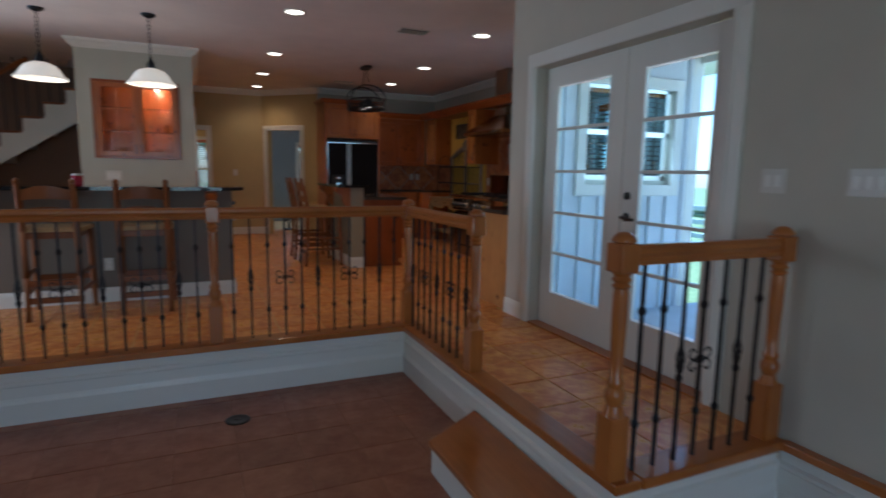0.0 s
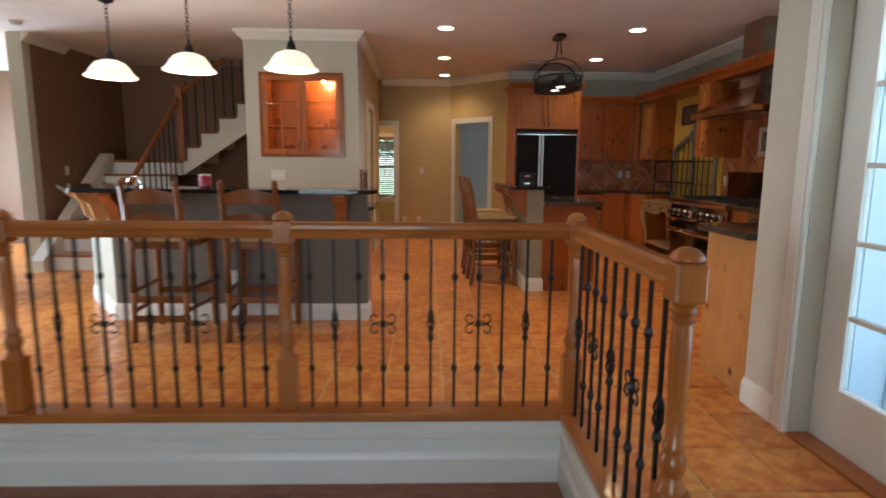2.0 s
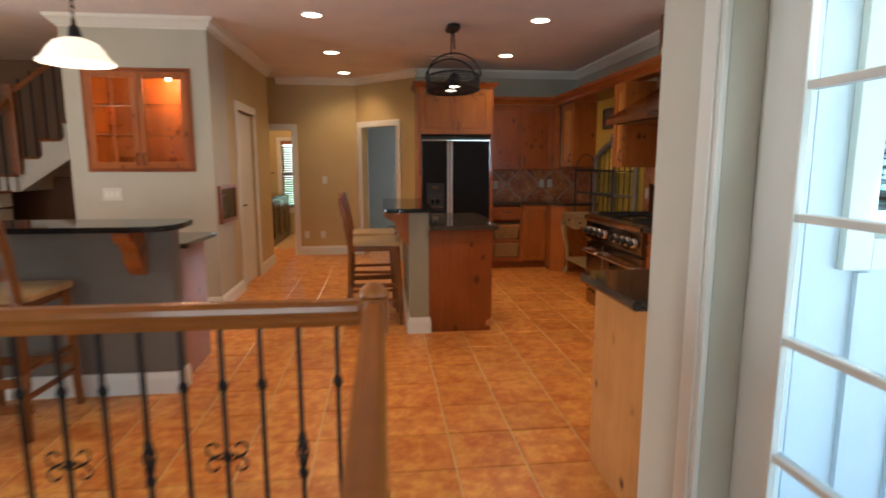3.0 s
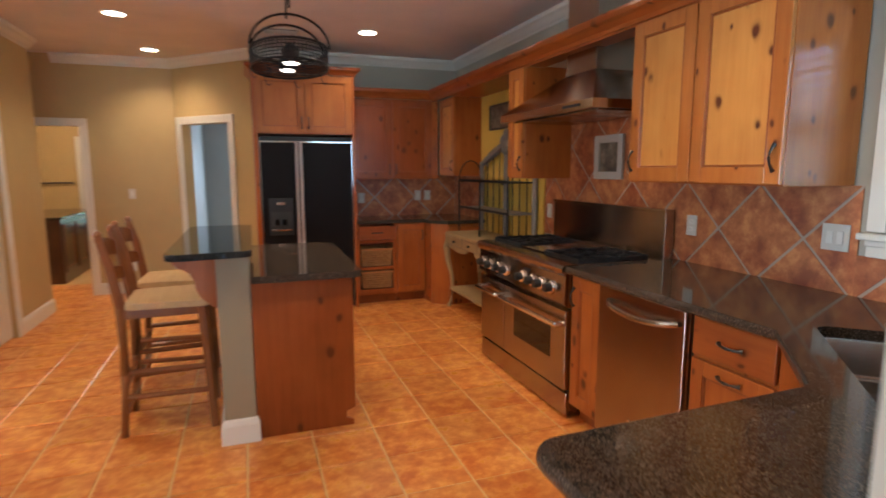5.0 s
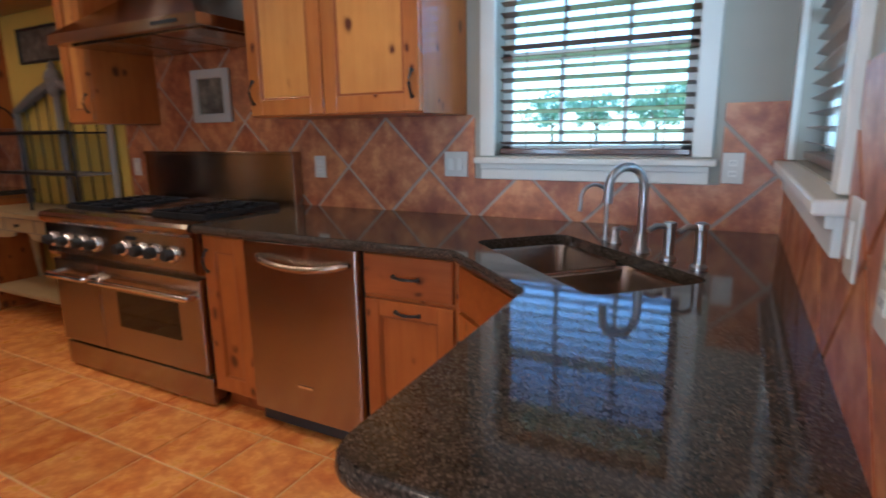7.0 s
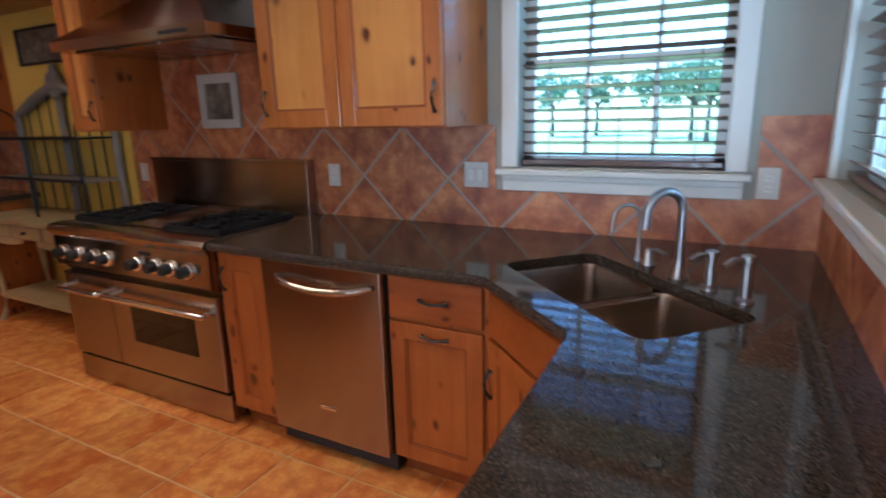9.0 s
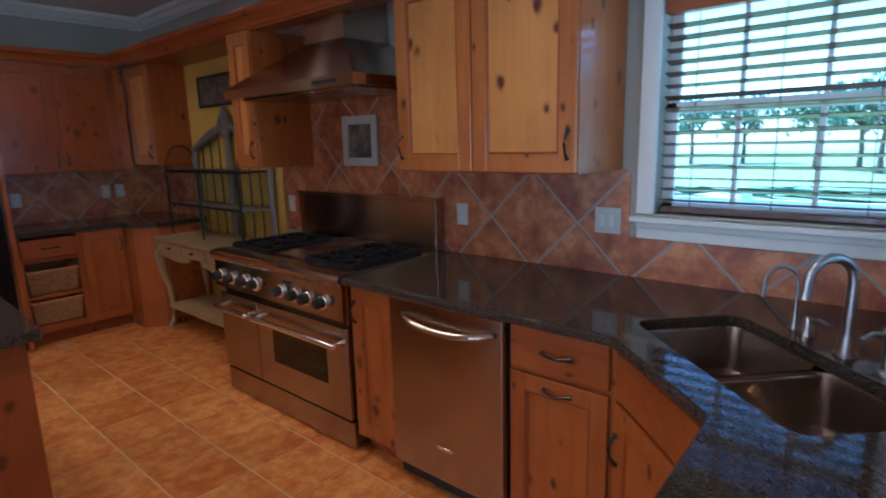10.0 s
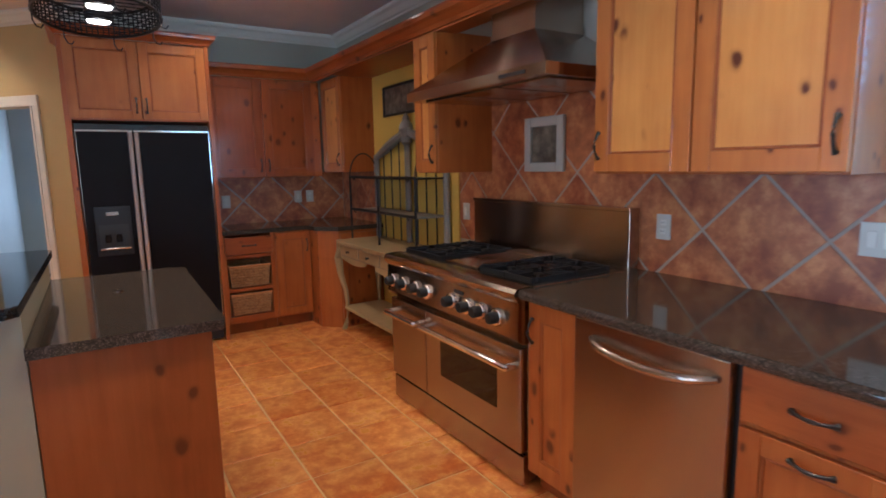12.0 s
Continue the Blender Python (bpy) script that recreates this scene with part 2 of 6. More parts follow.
BLACK_GRANITE = granite("black_granite", (0.006, 0.007, 0.007), (0.016, 0.018, 0.018), (0.05, 0.05, 0.05), 0.06)
STEEL = brushed("stainless", (0.44, 0.365, 0.305), 0.20, "z")
STEEL_Y = brushed("stainless_y", (0.44, 0.365, 0.305), 0.20, "y")
CHROME = material("chrome", (0.86, 0.84, 0.81), 0.10, 1.0)
BRUSHED_NICKEL = brushed("brushed_nickel", (0.55, 0.55, 0.54), 0.3, "z")
IRON = material("cast_iron", (0.012, 0.012, 0.013), 0.5, 0.3)
WROUGHT = material("wrought_iron", (0.018, 0.017, 0.018), 0.42, 0.6)
PEWTER = material("dark_pewter", (0.06, 0.055, 0.05), 0.35, 0.8)
BLACK_GLOSS = material("black_fridge_panel", (0.009, 0.007, 0.007), 0.45, 0.0, 0.10)
BLACK_MATT = material("black_plastic", (0.012, 0.012, 0.012), 0.5)
OVEN_GLASS = material("oven_glass", (0.012, 0.008, 0.006), 0.06)
PLATE = material("switch_plate", (0.62, 0.58, 0.50), 0.35)
CREAM = paint("cream_painted_wood", (0.43, 0.31, 0.15), 0.45, 0.2)
GREYWOOD = paint("distressed_grey_wood", (0.22, 0.19, 0.16), 0.55, 0.25)
WICKER = tile_mat("wicker", (0.20, 0.085, 0.022), (0.36, 0.17, 0.05), (0.46, 0.25, 0.08), 0.6, 60)
FRAME_WHITE = paint("pale_frame_paint", (0.45, 0.41, 0.34), 0.5, 0.12)
PICTURE = tile_mat("picture_print", (0.05, 0.036, 0.022), (0.11, 0.085, 0.055), (0.22, 0.18, 0.125), 0.5, 14)
CAN_GLOW = glow("lamp_glow", (1.0, 0.86, 0.66), 1.6)
SHADE_GLASS = glow("alabaster_glass", (1.0, 0.84, 0.62), 0.14)
RED_GLASS = material("red_glass", (0.35, 0.015, 0.03), 0.12)
# blue tint puts the cool cast of daylight into the clear glass
PANE = glass_mat("window_glass", 0.02, (0.66, 0.89, 1.0))
CAB_PANE = glass_mat("cabinet_glass", 0.03, (0.9, 0.85, 0.8))
SIDING = paint("porch_siding", (0.65, 0.68, 0.70), 0.6)
CONCRETE = paint("porch_concrete", (0.55, 0.55, 0.53), 0.7, 0.12)
LEAF = tile_mat("leaves", (0.12, 0.18, 0.11), (0.16, 0.24, 0.15), (0.22, 0.30, 0.20), 0.35, 30)
BARK = paint("bark", (0.14, 0.10, 0.07), 0.9, 0.3)
GRASS = tile_mat("lawn", (0.08, 0.12, 0.04), (0.12, 0.17, 0.07), (0.18, 0.23, 0.10), 0.8, 6)
VENT_DARK = material("vent_dark", (0.03, 0.03, 0.03), 0.6)

# ---- building helpers ----
ORIGIN = {}


def mesh_object(name, bm, mat, smooth=False):
    me = bpy.data.meshes.new(name)
    bmesh.ops.recalc_face_normals(bm, faces=bm.faces)
    bm.to_mesh(me)
    bm.free()
    me.materials.append(mat)
    if smooth:
        me.polygons.foreach_set("use_smooth", [True] * len(me.polygons))
        me.set_sharp_from_angle(angle=radians(35))
    return new(name, me)


def structure(name, bm, mat, label="", category="", smooth=False):
    o = mesh_object(name, bm, mat, smooth)
    ORIGIN[o] = Vector((0, 0, 0))
    return tagged(o, label or name.replace("_", " "), category or name.split("_")[0], kind="structure")


def thing(name, at, label, category, group=""):
    o = new(name)
    o.empty_display_size = 0.05
    o.location = at
    ORIGIN[o] = Vector(at)
    return tagged(o, label, category, group)


def part(name, bm, mat, parent, label="", smooth=False):
    bmesh.ops.translate(bm, verts=bm.verts, vec=-ORIGIN[parent])
    o = mesh_object(name, bm, mat, smooth)
    o.parent = parent
    ORIGIN[o] = ORIGIN[parent]
    if label:
        o["label"] = label
    return o


def box(x0, x1, y0, y1, z0, z1, bev=0.0, m=None, bm=None):
    bm = bm or bmesh.new()
    g = bmesh.ops.create_cube(bm, size=1.0, matrix=Matrix.LocRotScale(((x0 + x1) / 2, (y0 + y1) / 2, (z0 + z1) / 2), None, (abs(x1 - x0), abs(y1 - y0), abs(z1 - z0))))
    vs = g["verts"]
    if bev:
        es = list({e for v in vs for e in v.link_edges})
        r = bmesh.ops.bevel(bm, geom=es, offset=bev, segments=2, affect="EDGES", profile=0.5)
        vs = list({v for f in r["faces"] for v in f.verts} | {v for v in vs if v.is_valid})
    if m:
        bmesh.ops.transform(bm, matrix=m, verts=vs)
    return bm


def prism(pts, z0, z1, bm=None, m=None, bev=0.0):
    """A solid from a plan polygon."""
    bm = bm or bmesh.new()
    lo = [bm.verts.new((x, y, z0)) for x, y in pts]
    hi = [bm.verts.new((x, y, z1)) for x, y in pts]
    n = len(pts)
    fs = [bm.faces.new(lo[::-1]), bm.faces.new(hi)]
    fs += [bm.faces.new((lo[i], lo[(i + 1) % n], hi[(i + 1) % n], hi[i])) for i in range(n)]
    vs = lo + hi
    if bev:
        es = [e for e in {e for f in fs[:2] for e in f.edges}]
        r = bmesh.ops.bevel(bm, geom=es, offset=bev, segments=2, affect="EDGES", profile=0.5)
        vs = list({v for f in r["faces"] for v in f.verts} | {v for v in vs if v.is_valid})
    if m:
        bmesh.ops.transform(bm, matrix=m, verts=vs)
    return bm


def lathe(profile, at=(0, 0, 0), seg=16, bm=None, m=None):
    """A turned solid: (radius, height) rows from the bottom up."""
    bm = bm or bmesh.new()
    rings = []
    for r, z in profile:
        rings.append([bm.verts.new((at[0] + r * math.cos(a), at[1] + r * math.sin(a), at[2] + z)) for a in (2 * math.pi * i / seg for i in range(seg))])
    for a, b in zip(rings, rings[1:]):
        for i in range(seg):
            bm.faces.new((a[i], a[(i + 1) % seg], b[(i + 1) % seg], b[i]))
    bm.faces.new(rings[0][::-1])
    bm.faces.new(rings[-1])
    if m:
        bmesh.ops.transform(bm, matrix=m, verts=[v for r in rings for v in r])
    return bm


def tube(pts, r, seg=8, bm=None, closed=False):
    """A round bar along points; r may be a list."""
    bm = bm or bmesh.new()
    pts = [Vector(p) for p in pts]
    n = len(pts)
    rings = []
    up = Vector((0.013, 0.021, 1)).normalized()
    for i, p in enumerate(pts):
        d = (pts[(i + 1) % n] - pts[i - 1]) if closed else (pts[min(i + 1, n - 1)] - pts[max(i - 1, 0)])
        d.normalize()
        a = d.cross(up)
        if a.length < 0.05:
            a = d.cross(Vector((1, 0.017, 0)))
        a.normalize()
        b = d.cross(a)
        rr = r[i] if isinstance(r, (list, tuple)) else r
        rings.append([bm.verts.new(p + rr * (math.cos(t) * a + math.sin(t) * b)) for t in (2 * math.pi * k / seg for k in range(seg))])
    pairs = list(zip(rings, rings[1:])) + ([(rings[-1], rings[0])] if closed else [])
    for a, b in pairs:
        for i in range(seg):
            bm.faces.new((a[i], a[(i + 1) % seg], b[(i + 1) % seg], b[i]))
    if not closed:
        bm.faces.new(rings[0][::-1])
        bm.faces.new(rings[-1])
    return bm


def sweep(profile, path, bm=None):
    """A moulding: (out, up) profile rows carried along plan points (x, y, z); out is to the right of the way."""
    bm = bm or bmesh.new()
    rows = []
    n = len(path)
    for i, (x, y, z) in enumerate(path):
        p = Vector((x, y))
        d1 = (p - Vector(path[i - 1][:2])).normalized() if i else None
        d2 = (Vector(path[i + 1][:2]) - p).normalized() if i < n - 1 else None
        d1, d2 = d1 or d2, d2 or d1
        n1, n2 = Vector((d1.y, -d1.x)), Vector((d2.y, -d2.x))
        q = n1 + n2
        q = q / max(0.2, q.dot(n1))
        rows.append([bm.verts.new((x + q.x * o, y + q.y * o, z + u)) for o, u in profile])
    k = len(profile)
    for a, b in zip(rows, rows[1:]):
        for i in range(k):
            bm.faces.new((a[i], a[(i + 1) % k], b[(i + 1) % k], b[i]))
    bm.faces.new(rows[0][::-1])
    bm.faces.new(rows[-1])
    return bm


def facing(x, y, z, nx, ny):
    """A frame on a front: local x along it, local y out of it, local z up."""
    nrm = Vector((nx, ny, 0)).normalized()
    u = nrm.cross(Vector((0, 0, 1)))
    return Matrix(((u.x, nrm.x, 0, x), (u.y, nrm.y, 0, y), (0, 0, 1, z), (0, 0, 0, 1)))


BASEBOARD = [(0, 0), (0.018, 0), (0.018, 0.10), (0.012, 0.118), (0.008, 0.13), (0, 0.135)]
CROWN = [(0, 0), (0.010, 0), (0.014, 0.012), (0.030, 0.022), (0.058, 0.056), (0.078, 0.070), (0.084, 0.084), (0.084, 0.10), (0, 0.10)]
CASING = 0.085

# ---- structure ----
LOW = -0.372
structure("floor", prism([(-6.2, 4.41), (1.80, 4.41), (1.80, 1.95), (2.99, 1.95), (2.99, 4.40), (4.9, 4.40), (4.9, 14.4), (-6.2, 14.4)], -0.30, -0.006), GROUT, "terracotta tiled kitchen floor with pale grout joints", "floor")
structure("floor_lower", box(-6.2, 2.99, -4.1, 4.6, LOW - 0.2, LOW - 0.0025), LOW_GROUT, "brown tiled floor of the sunken living room", "floor")
structure("ceiling", box(-6.3, 4.9, -4.2, 14.4, CEIL, CEIL + 0.15), CEIL_MAT, "smooth off-white ceiling", "ceiling")


def wall_with_hole(along, a0, a1, c0, c1, z0, z1, holes):
    """A wall along x or y between the faces c0 and c1; holes are (from, to, bottom, top)."""
    bm = bmesh.new()

    def piece(p, q, lo, hi):
        if q - p < 1e-4 or hi - lo < 1e-4:
            return
        if along == "y":
            box(c0, c1, p, q, lo, hi, bm=bm)
        else:
            box(p, q, c0, c1, lo, hi, bm=bm)

    at = a0
    for p, q, lo, hi in sorted(holes):
        piece(at, p, z0, z1)
        piece(p, q, z0, lo)
        piece(p, q, hi, z1)
        at = q
    piece(at, a1, z0, z1)
    return bm


DOOR_Y0, DOOR_Y1, DOOR_TOP = 2.40, 4.17, 2.07
structure("wall_east_living", wall_with_hole("y", -4.1, 4.545, 2.81, 2.99, LOW, CEIL, [(DOOR_Y0, DOOR_Y1, 0.0, DOOR_TOP)]), WALL_GREY, "grey-beige painted wall with the french doors", "wall")
structure("wall_south_kitchen", wall_with_hole("x", 2.99, 4.67, 4.39, 4.545, -0.1, CEIL, [(3.44, 4.50, 1.19, 2.05)]), WALL_OLIVE, "olive-grey painted kitchen wall with a side window", "wall")
structure("wall_east_kitchen", wall_with_hole("y", 4.39, 10.75, 4.67, 4.80, -0.1, CEIL, [(4.87, 5.69, 1.19, 2.05)]), WALL_OLIVE, "olive-grey painted kitchen wall behind the range", "wall")
structure("wall_north_kitchen", box(2.36, 4.67, 10.56, 10.74, 0, CEIL), WALL_OLIVE, "green-grey wall behind the refrigerator run", "wall")
structure("wall_pier", wall_with_hole("x", -0.93, 0.32, 8.13, 8.6, 0, CEIL, [(-0.75, 0.135, 1.36, 2.235)]), WALL_SAGE, "sage painted wall pier with a built-in glass cabinet", "wall")
structure("wall_pier_back", box(-0.93, 0.32, 8.6, 8.68, 0, CEIL), WALL_SAGE, "sage painted wall behind the pier", "wall")
structure("wall_pantry", wall_with_hole("y", 8.68, 10.8, 0.20, 0.32, 0, CEIL, [(9.05, 9.83, 0, 2.0)]), WALL_TAN, "tan painted pantry wall with a panel door", "wall")
structure("wall_hall_north", wall_with_hole("x", -2.6, 1.50, 11.5, 11.62, 0, CEIL, [(-0.32, 0.52, 0, 1.93)]), WALL_TAN, "tan wall with a doorway to the bathroom", "wall")
structure("wall_pantry_back", box(-2.6, 0.2, 10.68, 10.8, 0, CEIL), WALL_TAN, "tan wall of the back hall", "wall")
# the wall set at forty-five degrees, with its doorway
dv = Vector((2.40 - 1.50, 10.56 - 11.50)).normalized()
DIAG = Matrix(((dv.x, -dv.y, 0, 1.50), (dv.y, dv.x, 0, 11.50), (0, 0, 1, 0), (0, 0, 0, 1)))
bm = wall_with_hole("x", 0.0, 1.302, 0.0, 0.12, 0, CEIL, [(0.12, 0.87, 0, 1.965)])
bmesh.ops.transform(bm, matrix=DIAG, verts=bm.verts)
structure("wall_diagonal", bm, WALL_TAN, "tan angled wall with an open doorway", "wall")
structure("wall_stair_north", box(-6.2, 0.2, 10.45, 10.6, 0, CEIL), WALL_BROWN, "dark brown painted stair wall", "wall")
structure("wall_stair_west", box(-3.64, -3.50, 8.5, 10.45, 0, CEIL), WALL_BROWN, "dark brown painted wall beside the stairs", "wall")
structure("wall_stair_end", box(-3.655, -3.485, 8.38, 8.5, 0, CEIL), WALL_SAGE, "sage painted wall end by the hall", "wall")
structure("wall_entry", wall_with_hole("y", 4.6, 7.55, -3.75, -3.58, 0, CEIL, [(4.95, 5.95, 0, 2.1)]), WALL_WHITE, "pale painted entry wall", "wall")
structure("wall_west", wall_with_hole("y", -4.1, 14.4, -6.3, -6.1, LOW, CEIL, [(4.8, 6.4, 0.1, 2.2), (8.4, 9.6, 0.3, 2.1)]), WALL_WHITE, "pale west wall with windows", "wall")
structure("wall_south", wall_with_hole("x", -6.3, 2.99, -4.25, -4.1, LOW, CEIL, [(-2.3, 1.3, 0.1, 2.2)]), WALL_GREY, "grey south wall with a wide window", "wall")
structure("wall_bath_north", wall_with_hole("x", -2.6, 1.5, 14.2, 14.35, 0, CEIL, [(-0.12, 0.68, 0.55, 1.88)]), WALL_TAN, "tan bathroom wall with a window", "wall")
structure("wall_study_north", wall_with_hole("x", 1.62, 4.9, 14.2, 14.35, 0, CEIL, [(2.62, 3.5, 0.8, 1.83)]), WALL_BLUE, "blue-grey study wall", "wall")
structure("wall_study_west", box(1.5, 1.62, 11.62, 14.35, 0, CEIL), WALL_BLUE, "blue-grey study wall", "wall")
structure("wall_study_east", box(4.72, 4.9, 10.75, 14.2, 0, CEIL), WALL_BLUE, "blue-grey study wall", "wall")
structure("wall_bath_west", box(-2.7, -2.6, 10.8, 14.35, 0, CEIL), WALL_TAN, "tan bathroom side wall", "wall")
structure("wall_niche", box(4.658, 4.669, 8.39, 9.76, 0.0, 2.24), WALL_YELLOW, "yellow painted wall of the niche behind the rack", "wall")

# sunken edge: white skirting, wood nosing
SKIRT = [(0, 0), (0.024, 0), (0.024, 0.13), (0.016, 0.15), (0.012, 0.165), (0.012, 0.235), (0.02, 0.245), (0.02, 0.262), (0.006, 0.275), (0.006, 0.342), (0, 0.342)]
structure("skirting", sweep(SKIRT, [(-5.5, 4.41, LOW), (1.80, 4.41, LOW), (1.80, 1.95, LOW), (2.79, 1.95, LOW)]), TRIM, "white moulded skirting of the raised floor", "skirting")
structure("skirting_wall", sweep(SKIRT, [(2.805, 1.94, LOW), (2.805, -4.1, LOW)]), TRIM, "white moulded skirting along the wall", "skirting")
structure("trim_nosing_x", box(-5.5, 1.93, 4.375, 4.53, -0.035, 0.012, 0.008), OAK_X, "golden oak nosing under the balustrade", "trim")
structure("trim_nosing_y", box(1.772, 1.91, 1.91, 4.375, -0.035, 0.011, 0.008), OAK_Y, "golden oak nosing along the landing", "trim")
structure("trim_nosing_end", box(1.91, 2.79, 1.905, 2.07, -0.035, 0.012, 0.008), OAK_X, "golden oak nosing under the short balustrade", "trim")
structure("trim_wall_cap", box(2.755, 2.812, -4.1, 1.92, -0.03, 0.01, 0.006), OAK_Y, "golden oak cap on the skirting", "trim")
bm = prism([(1.40, 2.90), (1.77, 3.13), (1.77, 1.97), (1.40, 1.97)], LOW, -0.21)
st = structure("step", bm, TRIM, "white-sided timber step down to the living room", "step")
part("tread", prism([(1.375, 2.885), (1.78, 3.14), (1.78, 1.95), (1.375, 1.95)], -0.21, -0.178, bev=0.006), OAK_Y, st, "golden oak tread")

# skirting boards and crown mouldings; the room lies to the right of the way
for nm, path in (("baseboard_east", [(2.81, 4.545, 0), (2.81, 4.28, 0)]), ("baseboard_pantry", [(0.32, 9.92, 0), (0.32, 10.8, 0)]),
                 ("baseboard_pier", [(-0.93, 8.13, 0), (0.32, 8.13, 0), (0.32, 8.96, 0)]),
                 ("baseboard_hall", [(0.60, 11.5, 0), (1.50, 11.5, 0), (1.50 + 0.04 * dv.x, 11.5 + 0.04 * dv.y, 0)]),
                 ("baseboard_stair", [(-3.655, 8.38, 0), (-3.485, 8.38, 0)])):
    structure(nm, sweep(BASEBOARD, [(x, y, z + 0.001) for x, y, z in path]), TRIM, "white painted baseboard", "baseboard")
Z0 = CEIL - 0.10
for nm, path in (("crown_pier", [(-0.93, 8.6, Z0), (-0.93, 8.13, Z0), (0.32, 8.13, Z0), (0.32, 10.8, Z0)]),
                 ("crown_kitchen", [(2.40, 10.56, Z0), (4.67, 10.56, Z0), (4.67, 4.545, Z0), (2.99, 4.545, Z0)]),
                 ("crown_hall", [(0.32, 11.5, Z0), (1.50, 11.5, Z0), (2.40, 10.56, Z0)]),
                 ("crown_entry", [(-3.58, 4.6, Z0), (-3.58, 7.55, Z0)]), ("crown_stair", [(-3.485, 8.38, Z0), (-3.50, 9.15, Z0)]),
                 ("crown_far_hall", [(-6.1, 10.45, Z0), (-3.65, 10.45, Z0)])):
    structure(nm, sweep(CROWN, path), TRIM, "white crown moulding", "crown moulding")


def casing(name, m, w, h, depth=0.02, sill=False, wide=CASING):
    """Flat moulded casing round an opening w wide and h high, in the frame m of the wall face."""
    o = structure(name, box(-wide, 0, 0, depth, 0, h, 0.004, m), TRIM, "white painted door casing", "casing")
    part("casing_side", box(w, w + wide, 0, depth, 0, h, 0.004, m), TRIM, o)
    part("casing_head", box(-wide, w + wide, 0, depth, h, h + wide, 0.004, m), TRIM, o)
    part("casing_bead", box(-wide * 0.35, -wide * 0.2, depth - 0.002, depth + 0.008, 0, h, 0.003, m), TRIM, o)
    part("casing_bead", box(w + wide * 0.2, w + wide * 0.35, depth - 0.002, depth + 0.008, 0, h, 0.003, m), TRIM, o)
    return o


casing("casing_french_door", facing(2.81, DOOR_Y0, 0, -1, 0), DOOR_Y1 - DOOR_Y0, DOOR_TOP, wide=0.105)
casing("casing_bathroom", facing(0.52, 11.5, 0, 0, -1), 0.84, 1.93)
casing("casing_study", DIAG @ facing(0.87, 0.0, 0, 0, -1), 0.75, 1.965)
casing("casing_pantry", facing(0.32, 9.83, 0, 1, 0), 0.78, 2.0)


# ---- doors ----
def french_leaf(name, y0, y1, handle):
    d = thing(name, (2.93, (y0 + y1) / 2, 0.01), "white glazed french door leaf with five stacked panes, closed", "door", "french doors")
    d["kind"] = "structure"
    x0, x1 = 2.905, 2.95
    s, bot, top = 0.145, 0.28, 1.91
    part("stile", box(x0, x1, y0, y0 + s, 0.012, 2.06, 0.003), TRIM, d)
    part("stile", box(x0, x1, y1 - s, y1, 0.012, 2.06, 0.003), TRIM, d)
    part("bottom_rail", box(x0, x1, y0 + s, y1 - s, 0.012, bot, 0.003), TRIM, d)
    part("top_rail", box(x0, x1, y0 + s, y1 - s, top, 2.06, 0.003), TRIM, d)
    hgt = (top - bot) / 5
    for i in range(1, 5):
        part("muntin", box(x0 + 0.004, x1 - 0.004, y0 + s, y1 - s, bot + i * hgt - 0.011, bot + i * hgt + 0.011, 0.003), TRIM, d)
    for i in range(5):
        p = part("pane", box(2.926, 2.93, y0 + s, y1 - s, bot + i * hgt + 0.011, bot + (i + 1) * hgt - 0.011), PANE, d)
        p.visible_shadow = False
    for a, b in ((y0 + s - 0.001, y0 + s + 0.014), (y1 - s - 0.014, y1 - s + 0.001)):
        part("glazing_bead", box(x0 - 0.004, x0 + 0.02, a, b, bot, top, 0.003), TRIM, d)
    if handle:
        y = y1 - 0.06
        part("deadbolt", lathe([(0.026, 0), (0.026, 0.012), (0.014, 0.022), (0.0, 0.024)], m=Matrix.Translation((x0, y, 1.10)) @ pose(0, 0, 0, 0, -90, 0)), PEWTER, d, "dark pewter deadbolt", True)
        part("lever", tube([(x0, y, 0.96), (x0 - 0.05, y, 0.96), (x0 - 0.055, y - 0.05, 0.955), (x0 - 0.05, y - 0.11, 0.95)], 0.011), PEWTER, d, "dark pewter lever", True)
        part("rose", lathe([(0.03, 0), (0.03, 0.008), (0.018, 0.014)], m=Matrix.Translation((x0, y, 0.96)) @ pose(0, 0, 0, 0, -90, 0)), PEWTER, d, "", True)
    return d


french_leaf("door_1", DOOR_Y0 + 0.008, 3.245, True)
french_leaf("door_2", 3.254, DOOR_Y1 - 0.008, False)
structure("threshold", box(2.80, 2.99, DOOR_Y0, DOOR_Y1, -0.005, 0.012, 0.004), OAK_Y, "oak threshold under the french doors", "threshold")


